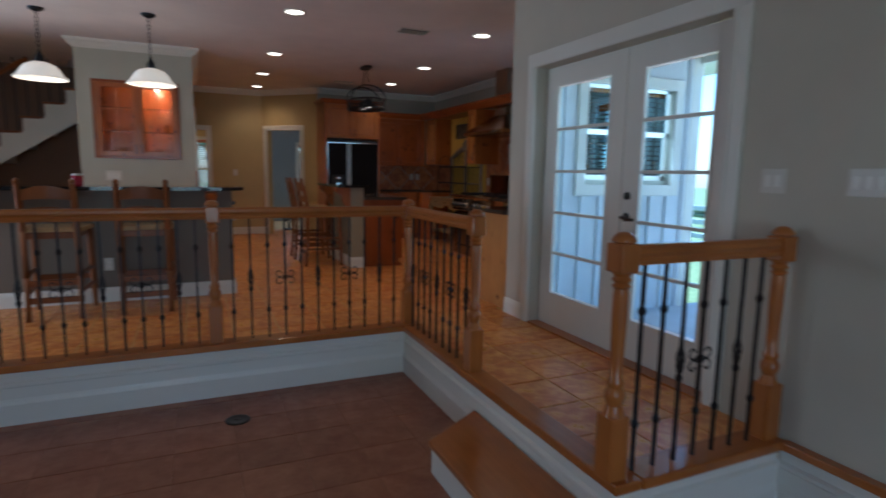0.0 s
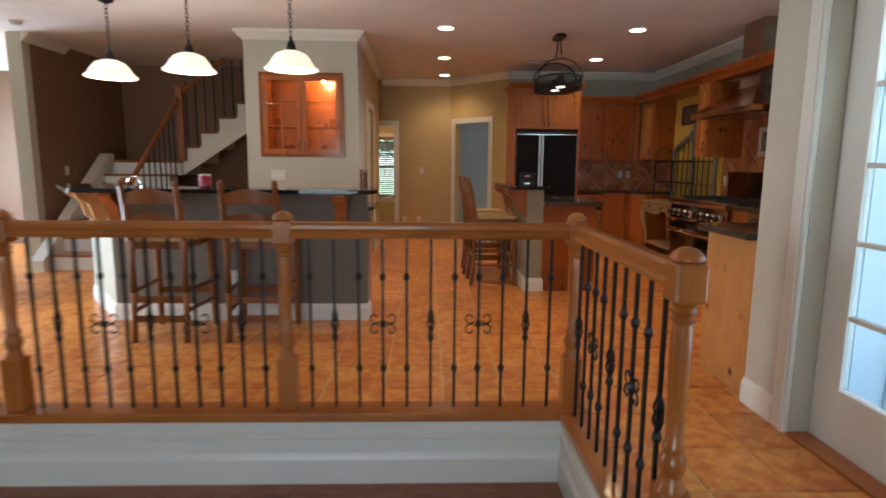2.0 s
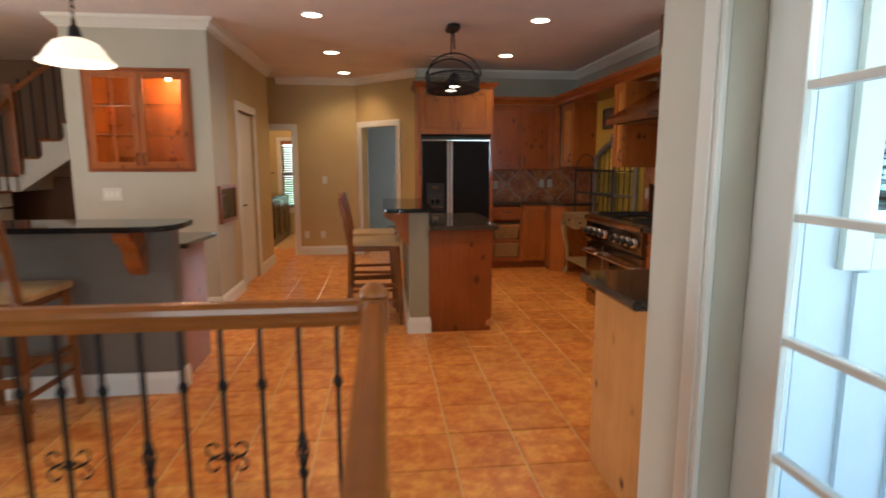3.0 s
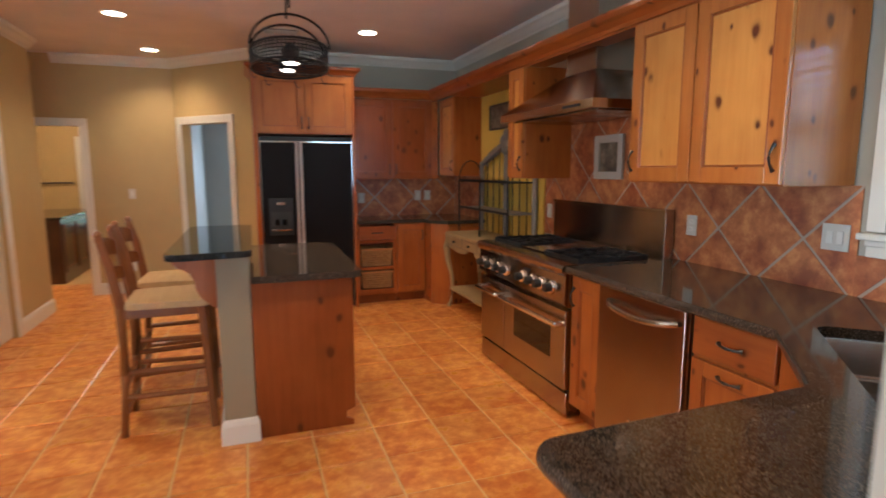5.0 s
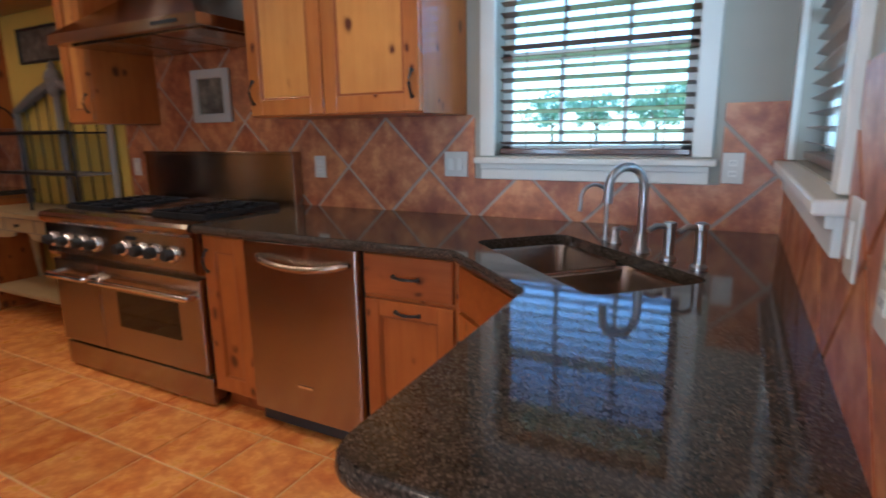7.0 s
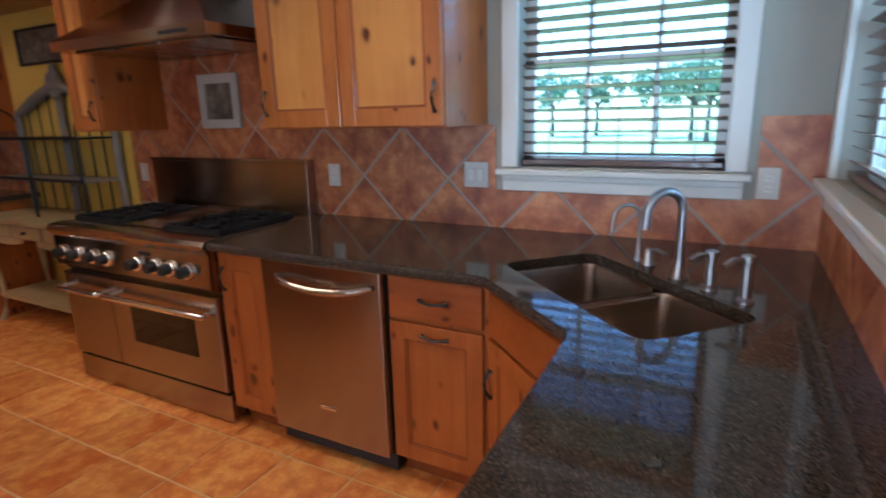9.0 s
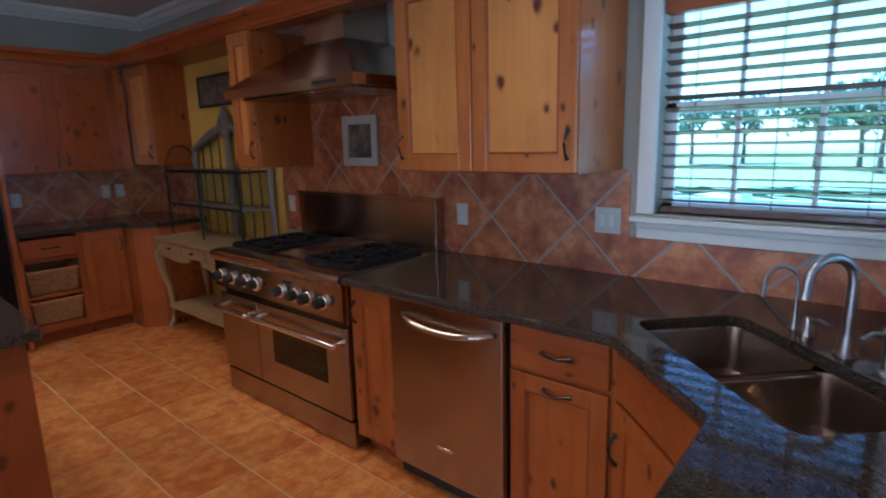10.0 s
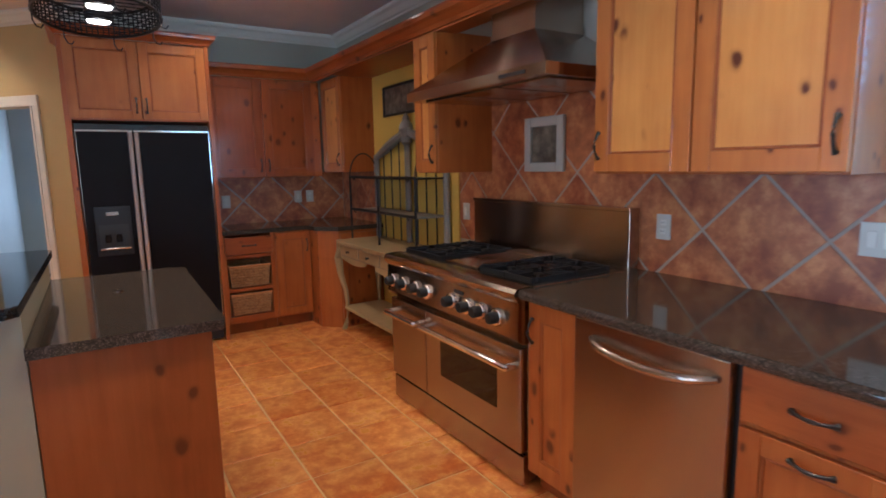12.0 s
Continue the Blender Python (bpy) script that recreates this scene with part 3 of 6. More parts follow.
def panel_leaf(name, m, w, h, mat, label, knob_side=1, lever=True):
    """A six-panel door leaf in the frame m: hinges at local x 0."""
    d = new(name)
    d.empty_display_size = 0.05
    ORIGIN[d] = Vector((0, 0, 0))
    tagged(d, label, "door", kind="structure")
    part("leaf", box(0, w, -0.035, -0.006, 0.012, h, 0.003, m), mat, d)
    st, rail = 0.11, 0.11
    rows = [(0.24, 0.82), (0.96, 1.52), (1.64, h - 0.13)]
    cw = (w - 3 * st) / 2
    for side in (0, 1):
        s0, s1 = (-0.008, 0.0) if side else (-0.041, -0.033)
        for k in range(3):
            u = (0, st + cw, w - st)[k]
            part("stile", box(u, u + st, s0, s1, 0.012, h, 0.003, m), mat, d)
        zs = [0.012] + [z for r in rows for z in r] + [h]
        for lo, hi in zip(zs[0::2], zs[1::2]):
            for k in range(2):
                u = st + k * (cw + st)
                part("rail", box(u, u + cw, s0, s1, lo, hi, 0.003, m), mat, d)
        for lo, hi in rows:
            for k in range(2):
                u = st + k * (cw + st)
                f0, f1 = (s0, s1 - 0.002) if side else (s0 + 0.002, s1)
                part("raised_panel", box(u + 0.03, u + cw - 0.03, f0, f1, lo + 0.03, hi - 0.03, 0.0025, m), mat, d)
    if lever:
        u = w - 0.06
        pts = [m @ Vector(p) for p in ((u, 0.0, 0.95), (u, 0.055, 0.95), (u - 0.04, 0.06, 0.95), (u - 0.11, 0.055, 0.945))]
        part("lever", tube(pts, 0.01), PEWTER, d, "dark lever handle", True)
    return d


panel_leaf("door_3", facing(0.29, 9.825, 0, 1, 0), 0.77, 1.985, DOOR_PAINT, "cream six-panel pantry door, closed")
gd = panel_leaf("door_4", facing(-3.16, 7.0, 0, 1, 0) @ Matrix(((-1, 0, 0, 0.91), (0, -1, 0, 0), (0, 0, 1, 0), (0, 0, 0, 1))), 0.91, 2.08, GREY_DOOR, "dark grey six-panel front door, standing open", lever=False)
for zz in (0.95, 1.12):
    part("lock_plate", box(-3.16, -3.115, 6.90, 6.96, zz - 0.05, zz + 0.05, 0.004), PEWTER, gd, "dark pewter lock plate")
part("pull", tube([(-3.125, 6.93, 0.72), (-3.05, 6.93, 0.76), (-3.05, 6.93, 0.96), (-3.125, 6.93, 1.0)], 0.011), PEWTER, gd, "dark door pull", True)
sd = panel_leaf("door_5", DIAG @ facing(0.86, 0.13, 0, 0, 1) @ pose(0, 0, 0, 0, 0, 78), 0.73, 1.95, WALL_WHITE, "pale study door, standing open", lever=True)


# ---- windows ----
def window(name, m, w, h, label):
    """Sash window with casing, stool and wooden blinds in the frame m of the wall's inner face, at the opening's lower corner."""
    o = new(name)
    o.empty_display_size = 0.05
    ORIGIN[o] = Vector((0, 0, 0))
    tagged(o, label, "window", kind="structure")
    c = 0.072
    part("casing_side", box(-c, 0, 0, 0.022, 0, h, 0.004, m), TRIM, o)
    part("casing_side", box(w, w + c, 0, 0.022, 0, h, 0.004, m), TRIM, o)
    part("casing_head", box(-c, w + c, 0, 0.022, h, h + c, 0.004, m), TRIM, o)
    part("window_sill", box(-c - 0.018, w + c + 0.018, -0.12, 0.055, -0.034, -0.006, 0.006, m), TRIM, o)
    part("apron", box(-c + 0.005, w + c - 0.005, 0, 0.02, -0.105, -0.034, 0.004, m), TRIM, o)
    part("apron_bead", box(-c + 0.005, w + c - 0.005, 0.018, 0.032, -0.058, -0.034, 0.004, m), TRIM, o)
    for k, (lo, hi, yy) in enumerate(((0.0, h / 2 + 0.02, -0.090), (h / 2 - 0.02, h, -0.114))):
        sash = part("window_frame", box(0, w, yy - 0.012, yy + 0.012, lo, lo + 0.045, 0.002, m), TRIM, o)
        part("rail", box(0, w, yy - 0.012, yy + 0.012, hi - 0.04, hi, 0.002, m), TRIM, sash)
        part("stile", box(0, 0.045, yy - 0.012, yy + 0.012, lo, hi, 0.002, m), TRIM, sash)
        part("stile", box(w - 0.045, w, yy - 0.012, yy + 0.012, lo, hi, 0.002, m), TRIM, sash)
        for j in (1, 2):
            part("muntin", box(w * j / 3 - 0.009, w * j / 3 + 0.009, yy - 0.011, yy + 0.011, lo, hi, 0.002, m), TRIM, sash)
        p = part("pane", box(0.04, w - 0.04, yy - 0.002, yy + 0.002, lo + 0.04, hi - 0.04, 0, m), PANE, sash)
        p.visible_shadow = False
    return o


def blind(name, m, w, h, label, tilt=14):
    slats = BLINDWOOD
    b = new(name)
    b.empty_display_size = 0.05
    ORIGIN[b] = Vector((0, 0, 0))
    tagged(b, label, "window blind")
    part("head_rail", box(0.004, w - 0.004, -0.075, -0.012, h - 0.07, h - 0.002, 0.004, m), PINE_Y, b, "honey wood valance")
    n = int((h - 0.12) / 0.046)
    for i in range(n):
        z = 0.055 + i * 0.046
        part("slat", box(0.008, w - 0.008, -0.024, 0.024, -0.0015, 0.0015, 0, m @ Matrix.Translation((0, -0.05, z)) @ pose(0, 0, 0, tilt + 3 * math.sin(i * 2.3), 0, 0)), slats, b)
    part("bottom_rail", box(0.008, w - 0.008, -0.075, -0.025, 0.006, 0.03, 0.004, m), slats, b)
    for k in (0.14, 0.5, 0.86):
        part("ladder_cord", box(w * k - 0.002, w * k + 0.002, -0.076, -0.073, 0.03, h - 0.07, 0, m), BLINDWOOD, b)
    return b


WIN1, WIN2 = facing(4.67, 4.87, 1.19, -1, 0), facing(3.44, 4.545, 1.19, 0, 1)
window("window_1", WIN1, 0.82, 0.86, "white sash window over the sink with moulded casing")
window("window_2", WIN2, 1.06, 0.86, "white sash window beside the peninsula")
blind("wooden_blind", WIN1, 0.82, 0.86, "dark wooden slat blind, slats open, in the sink window")
blind("wooden_blind", WIN2, 1.06, 0.86, "dark wooden slat blind, slats open, in the side window")
for nm, m, w, h in (("window_3", facing(1.3, -4.1, 0.1, 0, 1) @ Matrix.Translation((-3.6, 0, 0)), 3.6, 2.1), ("window_4", facing(-6.1, 6.4, 0.1, 1, 0), 1.6, 2.1), ("window_5", facing(-6.1, 9.6, 0.3, 1, 0), 1.2, 1.8), ("window_6", facing(3.5, 14.2, 0.8, 0, -1), 0.88, 1.03), ("window_7", facing(0.68, 14.2, 0.55, 0, -1), 0.8, 1.33)):
    window(nm, m, w, h, "white sash window")
blind("wooden_blind", facing(3.5, 14.2, 0.8, 0, -1), 0.88, 1.03, "dark wooden slat blind, slats tilted open, in the study window", 42)
blind("wooden_blind", facing(0.68, 14.2, 0.55, 0, -1), 0.8, 1.33, "dark wooden slat blind, slats tilted open, in the bathroom window", 42)


# ---- balustrade ----
def newel(at, label="turned golden oak newel post with a domed cap"):
    n = thing("newel_post", at, label, "newel post", "newel posts")
    x, y, z = at
    part("base_block", box(x - 0.046, x + 0.046, y - 0.046, y + 0.046, z, z + 0.27, 0.006), OAK_Z, n)
    part("turning", lathe([(0.045, 0.268), (0.036, 0.29), (0.030, 0.31), (0.036, 0.325), (0.042, 0.345), (0.040, 0.365), (0.030, 0.385), (0.034, 0.395), (0.034, 0.41), (0.026, 0.425), (0.027, 0.52), (0.031, 0.66), (0.030, 0.76), (0.028, 0.785), (0.038, 0.797), (0.028, 0.808), (0.039, 0.822), (0.030, 0.835), (0.042, 0.852)], at, 20), OAK_Z, n, "", True)
    part("top_block", box(x - 0.046, x + 0.046, y - 0.046, y + 0.046, z + 0.85, z + 0.965, 0.008), OAK_Z, n)
    part("cap", lathe([(0.036, 0.963), (0.048, 0.972), (0.048, 0.98), (0.040, 0.992), (0.024, 1.005), (0.0, 1.01)], at, 20), OAK_Z, n, "", True)
    return n


def knuckle(bm, x, y, z):
    lathe([(0.007, -0.022), (0.013, -0.014), (0.017, 0), (0.013, 0.014), (0.007, 0.022)], (x, y, z), 8, bm)


def twist(bm, x, y, z, h=0.10):
    """A bulging twisted basket."""
    for k in range(4):
        pts = []
        for i in range(9):
            t = i / 8
            r = 0.004 + 0.013 * math.sin(math.pi * t)
            a = k * math.pi / 2 + t * math.pi * 1.2
            pts.append((x + r * math.cos(a), y + r * math.sin(a), z - h / 2 + h * t))
        tube(pts, 0.0048, 5, bm)


def scroll(bm, x, y, z, along):
    """Two facing C scrolls on both sides of a bar."""
    for s in (-1, 1):
        for q in (-1, 1):
            pts = []
            for i in range(15):
                t = i / 14
                a = -math.pi * 0.5 + t * math.pi * 1.75
                r = 0.034 * (1 - 0.55 * t)
                du = 0.012 + 0.030 + r * math.sin(a + math.pi * 0.2) * 0.85
                dz = 0.030 - r * math.cos(a + math.pi * 0.2) * 0.9
                u, w = s * du, q * dz
                pts.append((x + (u if along == "x" else 0), y + (u if along == "y" else 0), z + w))
            tube(pts, 0.0042, 5, bm)
    knuckle(bm, x, y, z)


def baluster_mesh(kind, along, z0, z1):
    bm = bmesh.new()
    s = 0.0065
    box(-s, s, -s, s, z0, z1, bm=bm)
    h = z1 - z0
    if kind == "two":
        knuckle(bm, 0, 0, z0 + 0.235 * h)
        knuckle(bm, 0, 0, z0 + 0.775 * h)
    elif kind == "twist":
        twist(bm, 0, 0, z0 + 0.51 * h, 0.13)
        knuckle(bm, 0, 0, z0 + 0.42 * h)
    else:
        scroll(bm, 0, 0, z0 + 0.50 * h, along)
        knuckle(bm, 0, 0, z0 + 0.235 * h)
        knuckle(bm, 0, 0, z0 + 0.775 * h)
    me = bpy.data.meshes.new("baluster")
    bm.to_mesh(me)
    bm.free()
    me.materials.append(WROUGHT)
    return me


BALUSTERS = {(k, a): baluster_mesh(k, a, 0.012, 0.892) for k in ("two", "twist", "scroll") for a in "xy"}
SEQ = ["two", "twist", "two", "scroll", "two", "twist", "two", "scroll", "two", "twist", "two"]


def balustrade(p, q, count, seq, label):
    along = "x" if abs(q[0] - p[0]) > abs(q[1] - p[1]) else "y"
    b = thing("balustrade", (*p, 0), label, "balustrade", "balustrades")
    x0, y0 = p
    x1, y1 = q
    prof = [(-0.030, 0.888), (0.030, 0.888), (0.034, 0.905), (0.026, 0.918), (0.034, 0.935), (0.032, 0.952), (0.018, 0.966), (-0.018, 0.966), (-0.032, 0.952), (-0.034, 0.935), (-0.026, 0.918), (-0.034, 0.905)]
    d = Vector((x1 - x0, y1 - y0)).normalized() * 0.046
    part("handrail", sweep(prof, [(x0 + d.x, y0 + d.y, 0), (x1 - d.x, y1 - d.y, 0)]), OAK_X if along == "x" else OAK_Y, b, "moulded golden oak handrail")
    for i in range(count):
        t = (i + 1) / (count + 1)
        o = new("baluster", BALUSTERS[(seq[i % len(seq)], along)])
        o.location = ((x1 - x0) * t, (y1 - y0) * t, 0)
        o.parent = b
        o["label"] = "black wrought iron baluster"


RY, RX = 4.46, 1.84
for at in ((RX, RY, 0.01), (0.395, RY, 0.01), (-0.955, RY, 0.01), (-2.40, RY, 0.01), (-3.5, RY, 0.01), (RX, 3.29, 0.01), (1.80, 1.985, 0.01), (2.725, 1.985, 0.01)):
    newel(at)
IRONLBL = "oak handrail over black wrought iron balusters with scrolls"
balustrade((0.395, RY), (RX, RY), 11, SEQ, IRONLBL)
balustrade((-0.955, RY), (0.395, RY), 11, SEQ, IRONLBL)
balustrade((-2.40, RY), (-0.955, RY), 12, SEQ, IRONLBL)
balustrade((-3.5, RY), (-2.40, RY), 8, SEQ, IRONLBL)
balustrade((RX, 3.29), (RX, RY), 9, SEQ[1:], IRONLBL)
balustrade((1.80, 1.985), (2.725, 1.985), 7, ["two", "two", "twist", "scroll", "two", "twist", "two"], IRONLBL)


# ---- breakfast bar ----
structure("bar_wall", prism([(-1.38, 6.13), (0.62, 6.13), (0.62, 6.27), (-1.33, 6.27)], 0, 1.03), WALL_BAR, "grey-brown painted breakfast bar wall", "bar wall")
# separate angled piece, its paler colour stands for hall light falling on it
structure("bar_wall_end", prism([(-1.381, 6.131), (-1.33, 6.27), (-1.87, 6.95), (-1.98, 6.86)], 0, 1.03), WALL_BAR_LIT, "angled end of the bar, pale green with the hall light in its colour", "bar wall")
structure("baseboard_bar", sweep(BASEBOARD, [(0.62, 6.27, 0.001), (0.62, 6.13, 0.001), (-1.38, 6.13, 0.001), (-1.98, 6.86, 0.001)][::-1]), TRIM, "white baseboard of the breakfast bar", "baseboard")


def rounded(pts, radii, seg=6):
    """A plan polygon with its corners rounded."""
    out = []
    n = len(pts)
    for i, (p, r) in enumerate(zip(pts, radii)):
        p = Vector(p)
        a, b = Vector(pts[i - 1]) - p, Vector(pts[(i + 1) % n]) - p
        if not r:
            out.append(tuple(p))
            continue
        a.normalize(), b.normalize()
        for k in range(seg + 1):
            t = k / seg
            s, e = p + a * r, p + b * r
            out.append(tuple((1 - t) ** 2 * s + 2 * t * (1 - t) * p + t * t * e))
    return out


bt = thing("bar_worktop", (-0.4, 6.0, 1.03), "polished black granite bar top with rounded end on the breakfast bar", "bar top")
part("slab", prism(rounded([(-1.52, 5.84), (0.74, 5.84), (0.70, 6.33), (-1.30, 6.33), (-1.80, 7.0), (-2.16, 6.72)], [0.05, 0.22, 0.06, 0.02, 0.05, 0.06]), 1.03, 1.062, bev=0.008), BLACK_GRANITE, bt)


def corbel(m, label, mat, k=1.0):
    """A scrolled bracket: local y is out, local z up with the top at 0."""
    c = new("corbel")
    c.empty_display_size = 0.05
    ORIGIN[c] = Vector((0, 0, 0))
    tagged(c, label, "corbel", "corbels")
    prof = [(0, 0), (0.20, 0), (0.205, -0.03), (0.19, -0.055), (0.155, -0.075), (0.12, -0.10), (0.10, -0.14), (0.095, -0.18), (0.08, -0.22), (0.05, -0.25), (0.02, -0.275), (0, -0.285)]
    bm = bmesh.new()
    lo = [bm.verts.new((-0.045, a * k, b * k)) for a, b in prof]
    hi = [bm.verts.new((0.045, a * k, b * k)) for a, b in prof]
    n = len(prof)
    bm.faces.new(lo), bm.faces.new(hi[::-1])
    for i in range(n):
        bm.faces.new((lo[i], lo[(i + 1) % n], hi[(i + 1) % n], hi[i]))
    bmesh.ops.transform(bm, matrix=m, verts=bm.verts)
    part("bracket", bm, mat, c)
    bm = lathe([(0.03 * k, -0.052), (0.03 * k, 0.052)], seg=14, m=m @ Matrix.Translation((0, 0.155 * k, -0.045 * k)) @ pose(0, 0, 0, 0, 90, 0))
    part("scroll", bm, mat, c, "", True)
    return c


corbel(facing(0.43, 6.13, 1.03, 0, -1), "carved pine corbel under the bar top", PINE)
corbel(facing(-1.30, 6.13, 1.03, 0, -1), "carved pine corbel under the bar top", PINE)
nx, ny = -0.773, -0.635
for t in (0.18, 0.62):
    corbel(facing(-1.38 - 0.60 * t, 6.13 + 0.73 * t, 1.03, nx, ny), "pale carved corbel under the angled bar end", PINE_RAW)
bb = thing("bar_cabinet", (0.0, 6.5, 0), "stained pine bar cabinet behind the breakfast bar", "cabinet")
part("body", box(-1.2, 0.56, 6.275, 6.86, 0.09, 0.875, 0.004), CHERRY, bb)
part("toe_kick", box(-1.2, 0.54, 6.275, 6.80, 0.0, 0.09), BLACK_MATT, bb)
part("end_panel", box(0.56, 0.58, 6.275, 6.87, 0.0, 0.875, 0.003), CHERRY, bb, "stained pine end panel")
bc = thing("bar_counter", (0.0, 6.5, 0.875), "dark granite lower counter behind the bar", "counter")
part("slab", box(-1.25, 0.66, 6.275, 6.91, 0.878, 0.91, 0.006), GRANITE, bc)
fb = thing("bar_faucet", (-1.45, 6.55, 0.91), "chrome gooseneck bar faucet", "faucet")
part("spout", tube([(-1.45, 6.55, 0.91), (-1.45, 6.55, 1.06)] + [(-1.45 + 0.06 - 0.06 * math.cos(a), 6.55, 1.06 + 0.07 * math.sin(a)) for a in (0.4, 0.8, 1.2, 1.6, 2.0, 2.4, 2.8, 3.1)], 0.012), CHROME, fb, "", True)
part("base", lathe([(0.03, 0), (0.03, 0.015), (0.016, 0.03)], (-1.45, 6.55, 0.91)), CHROME, fb, "", True)
cj = thing("candle_jar", (-0.66, 6.2, 1.062), "red glass candle jar on the bar top", "candle")
part("jar", lathe([(0.036, 0), (0.045, 0.01), (0.046, 0.085), (0.043, 0.09)], (-0.66, 6.2, 1.062)), RED_GLASS, cj, "", True)
part("lid", lathe([(0.044, 0.09), (0.044, 0.102), (0.02, 0.106)], (-0.66, 6.2, 1.062)), PLATE, cj, "pale lid", True)


# ---- stools ----
def bar_stool():
    s = thing("bar_stool", (0, 0, 0), "brown wooden ladder-back bar stool with a rush seat", "bar stool", "bar stools")
    w, d, hs = 0.18, 0.21, 0.72
    for sx in (-1, 1):
        part("back_post", tube([(sx * w, -d - 0.03, 0), (sx * w, -d, 0.35), (sx * w, -d, hs), (sx * w, -d - 0.035, 0.95), (sx * w, -d - 0.075, 1.10)], [0.022, 0.025, 0.028, 0.025, 0.021], 8), STOOL, s, "", True)
        part("finial", lathe([(0.017, 0), (0.022, 0.012), (0.017, 0.028), (0.006, 0.036)], (sx * w, -d - 0.075, 1.10), 10), STOOL, s, "", True)
        part("front_leg", tube([(sx * (w + 0.03), d + 0.01, 0), (sx * (w + 0.025), d - 0.005, 0.4), (sx * (w + 0.02), d - 0.02, hs - 0.02)], [0.022, 0.026, 0.029], 8), STOOL, s, "", True)
        for z in (0.22, 0.36):
            part("side_stretcher", tube([(sx * w, -d, z), (sx * (w + 0.027), d, z)], 0.016, 8), STOOL, s, "", True)
    for z, y in ((0.28, d), (0.30, -d), (0.16, -d)):
        part("stretcher", box(-w - 0.02, w + 0.02, y - 0.010, y + 0.010, z - 0.024, z + 0.024, 0.004), STOOL, s)
    part("seat_rail", box(-w - 0.01, w + 0.01, -d + 0.01, d - 0.01, hs - 0.065, hs - 0.012, 0.005), STOOL, s)
    part("seat", prism(rounded([(-w - 0.03, -d + 0.02), (w + 0.03, -d + 0.02), (w + 0.06, d + 0.02), (-w - 0.06, d + 0.02)], [0.03] * 4), hs - 0.012, hs + 0.022, bev=0.009), STOOL_SEAT, s, "worn tan seat")
    for z0, hgt, yo, arch in ((0.825, 0.10, -0.02, 0.032), (0.965, 0.12, -0.05, 0.042)):
        bm = bmesh.new()
        rows = []
        for i in range(11):
            t = i / 10
            x = -w + 2 * w * t
            c = math.sin(math.pi * t)
            y = -d + yo - 0.03 * c
            rows.append([bm.verts.new(p) for p in ((x, y - 0.008, z0 + 0.012 * c), (x, y + 0.008, z0 + 0.012 * c), (x, y + 0.008 - 0.006, z0 + hgt * 0.6 + arch * c), (x, y - 0.008 - 0.006, z0 + hgt * 0.6 + arch * c))])
        for a, b in zip(rows, rows[1:]):
            for i in range(4):
                bm.faces.new((a[i], a[(i + 1) % 4], b[(i + 1) % 4], b[i]))
        bm.faces.new(rows[0]), bm.faces.new(rows[-1][::-1])
        part("back_slat", bm, STOOL, s, "", True)
    return s


stool = bar_stool()
stool.location = (-0.765, 5.79, 0)
copy_thing(stool, pose(-0.12, 5.80, 0, 0, 0, 2))
copy_thing(stool, pose(1.80, 7.66, 0, 0, 0, -88))
copy_thing(stool, pose(1.77, 8.26, 0, 0, 0, -91))


# ---- pendants, cans, vents ----
for px, py, pz in PENDANTS:
    p = thing("pendant_lamp", (px, py, pz), "bronze chain pendant with a white alabaster glass bell shade, lit", "pendant lamp", "pendants over the bar")
    prof = [(0.215, 0.0), (0.224, 0.007), (0.214, 0.018), (0.196, 0.030), (0.178, 0.055), (0.158, 0.090), (0.125, 0.128), (0.075, 0.150), (0.03, 0.160)]
    bm = bmesh.new()
    rings = [[bm.verts.new((px + r * math.cos(a), py + r * math.sin(a), pz + z)) for a in (2 * math.pi * i / 32 for i in range(32))] for r, z in prof]
    for a, b in zip(rings, rings[1:]):
        for i in range(32):
            bm.faces.new((a[i], a[(i + 1) % 32], b[(i + 1) % 32], b[i]))
    part("shade", bm, SHADE_GLASS, p, "white alabaster glass bell shade", True).visible_shadow = False
    part("cup", lathe([(0.034, 0.156), (0.04, 0.175), (0.03, 0.22), (0.014, 0.24), (0.012, 0.27)], (px, py, pz), 14), WROUGHT, p, "", True)
    part("canopy", lathe([(0.02, -0.035), (0.06, -0.018), (0.065, -0.004), (0.065, 0)], (px, py, CEIL), 18), WROUGHT, p, "dark bronze canopy", True)
    z, k = pz + 0.27, 0
    bm = bmesh.new()
    while z < CEIL - 0.05:
        a = (px + 0.012, py, 0) if k % 2 else (px, py + 0.012, 0)
        u = (1, 0) if k % 2 else (0, 1)
        tube([(px + u[0] * 0.013 * math.cos(t), py + u[1] * 0.013 * math.cos(t), z + 0.022 + 0.024 * math.sin(t)) for t in (2 * math.pi * i / 10 for i in range(10))], 0.0034, 5, bm, True)
        z, k = z + 0.036, k + 1
    part("chain", bm, WROUGHT, p, "dark bronze chain", True)
for cx, cy, watts in CANS:
    c = thing("recessed_light", (cx, cy, CEIL), "round white recessed ceiling light, lit", "ceiling light", "recessed lights")
    bm = bmesh.new()
    tube([(cx + 0.088 * math.cos(t), cy + 0.088 * math.sin(t), CEIL - 0.004) for t in (2 * math.pi * i / 24 for i in range(24))], 0.009, 6, bm, True)
    part("trim_ring", bm, TRIM, c, "", True)
    part("lens", lathe([(0.082, -0.008), (0.082, -0.003)], (cx, cy, CEIL), 24), CAN_GLOW, c, "glowing lamp face")
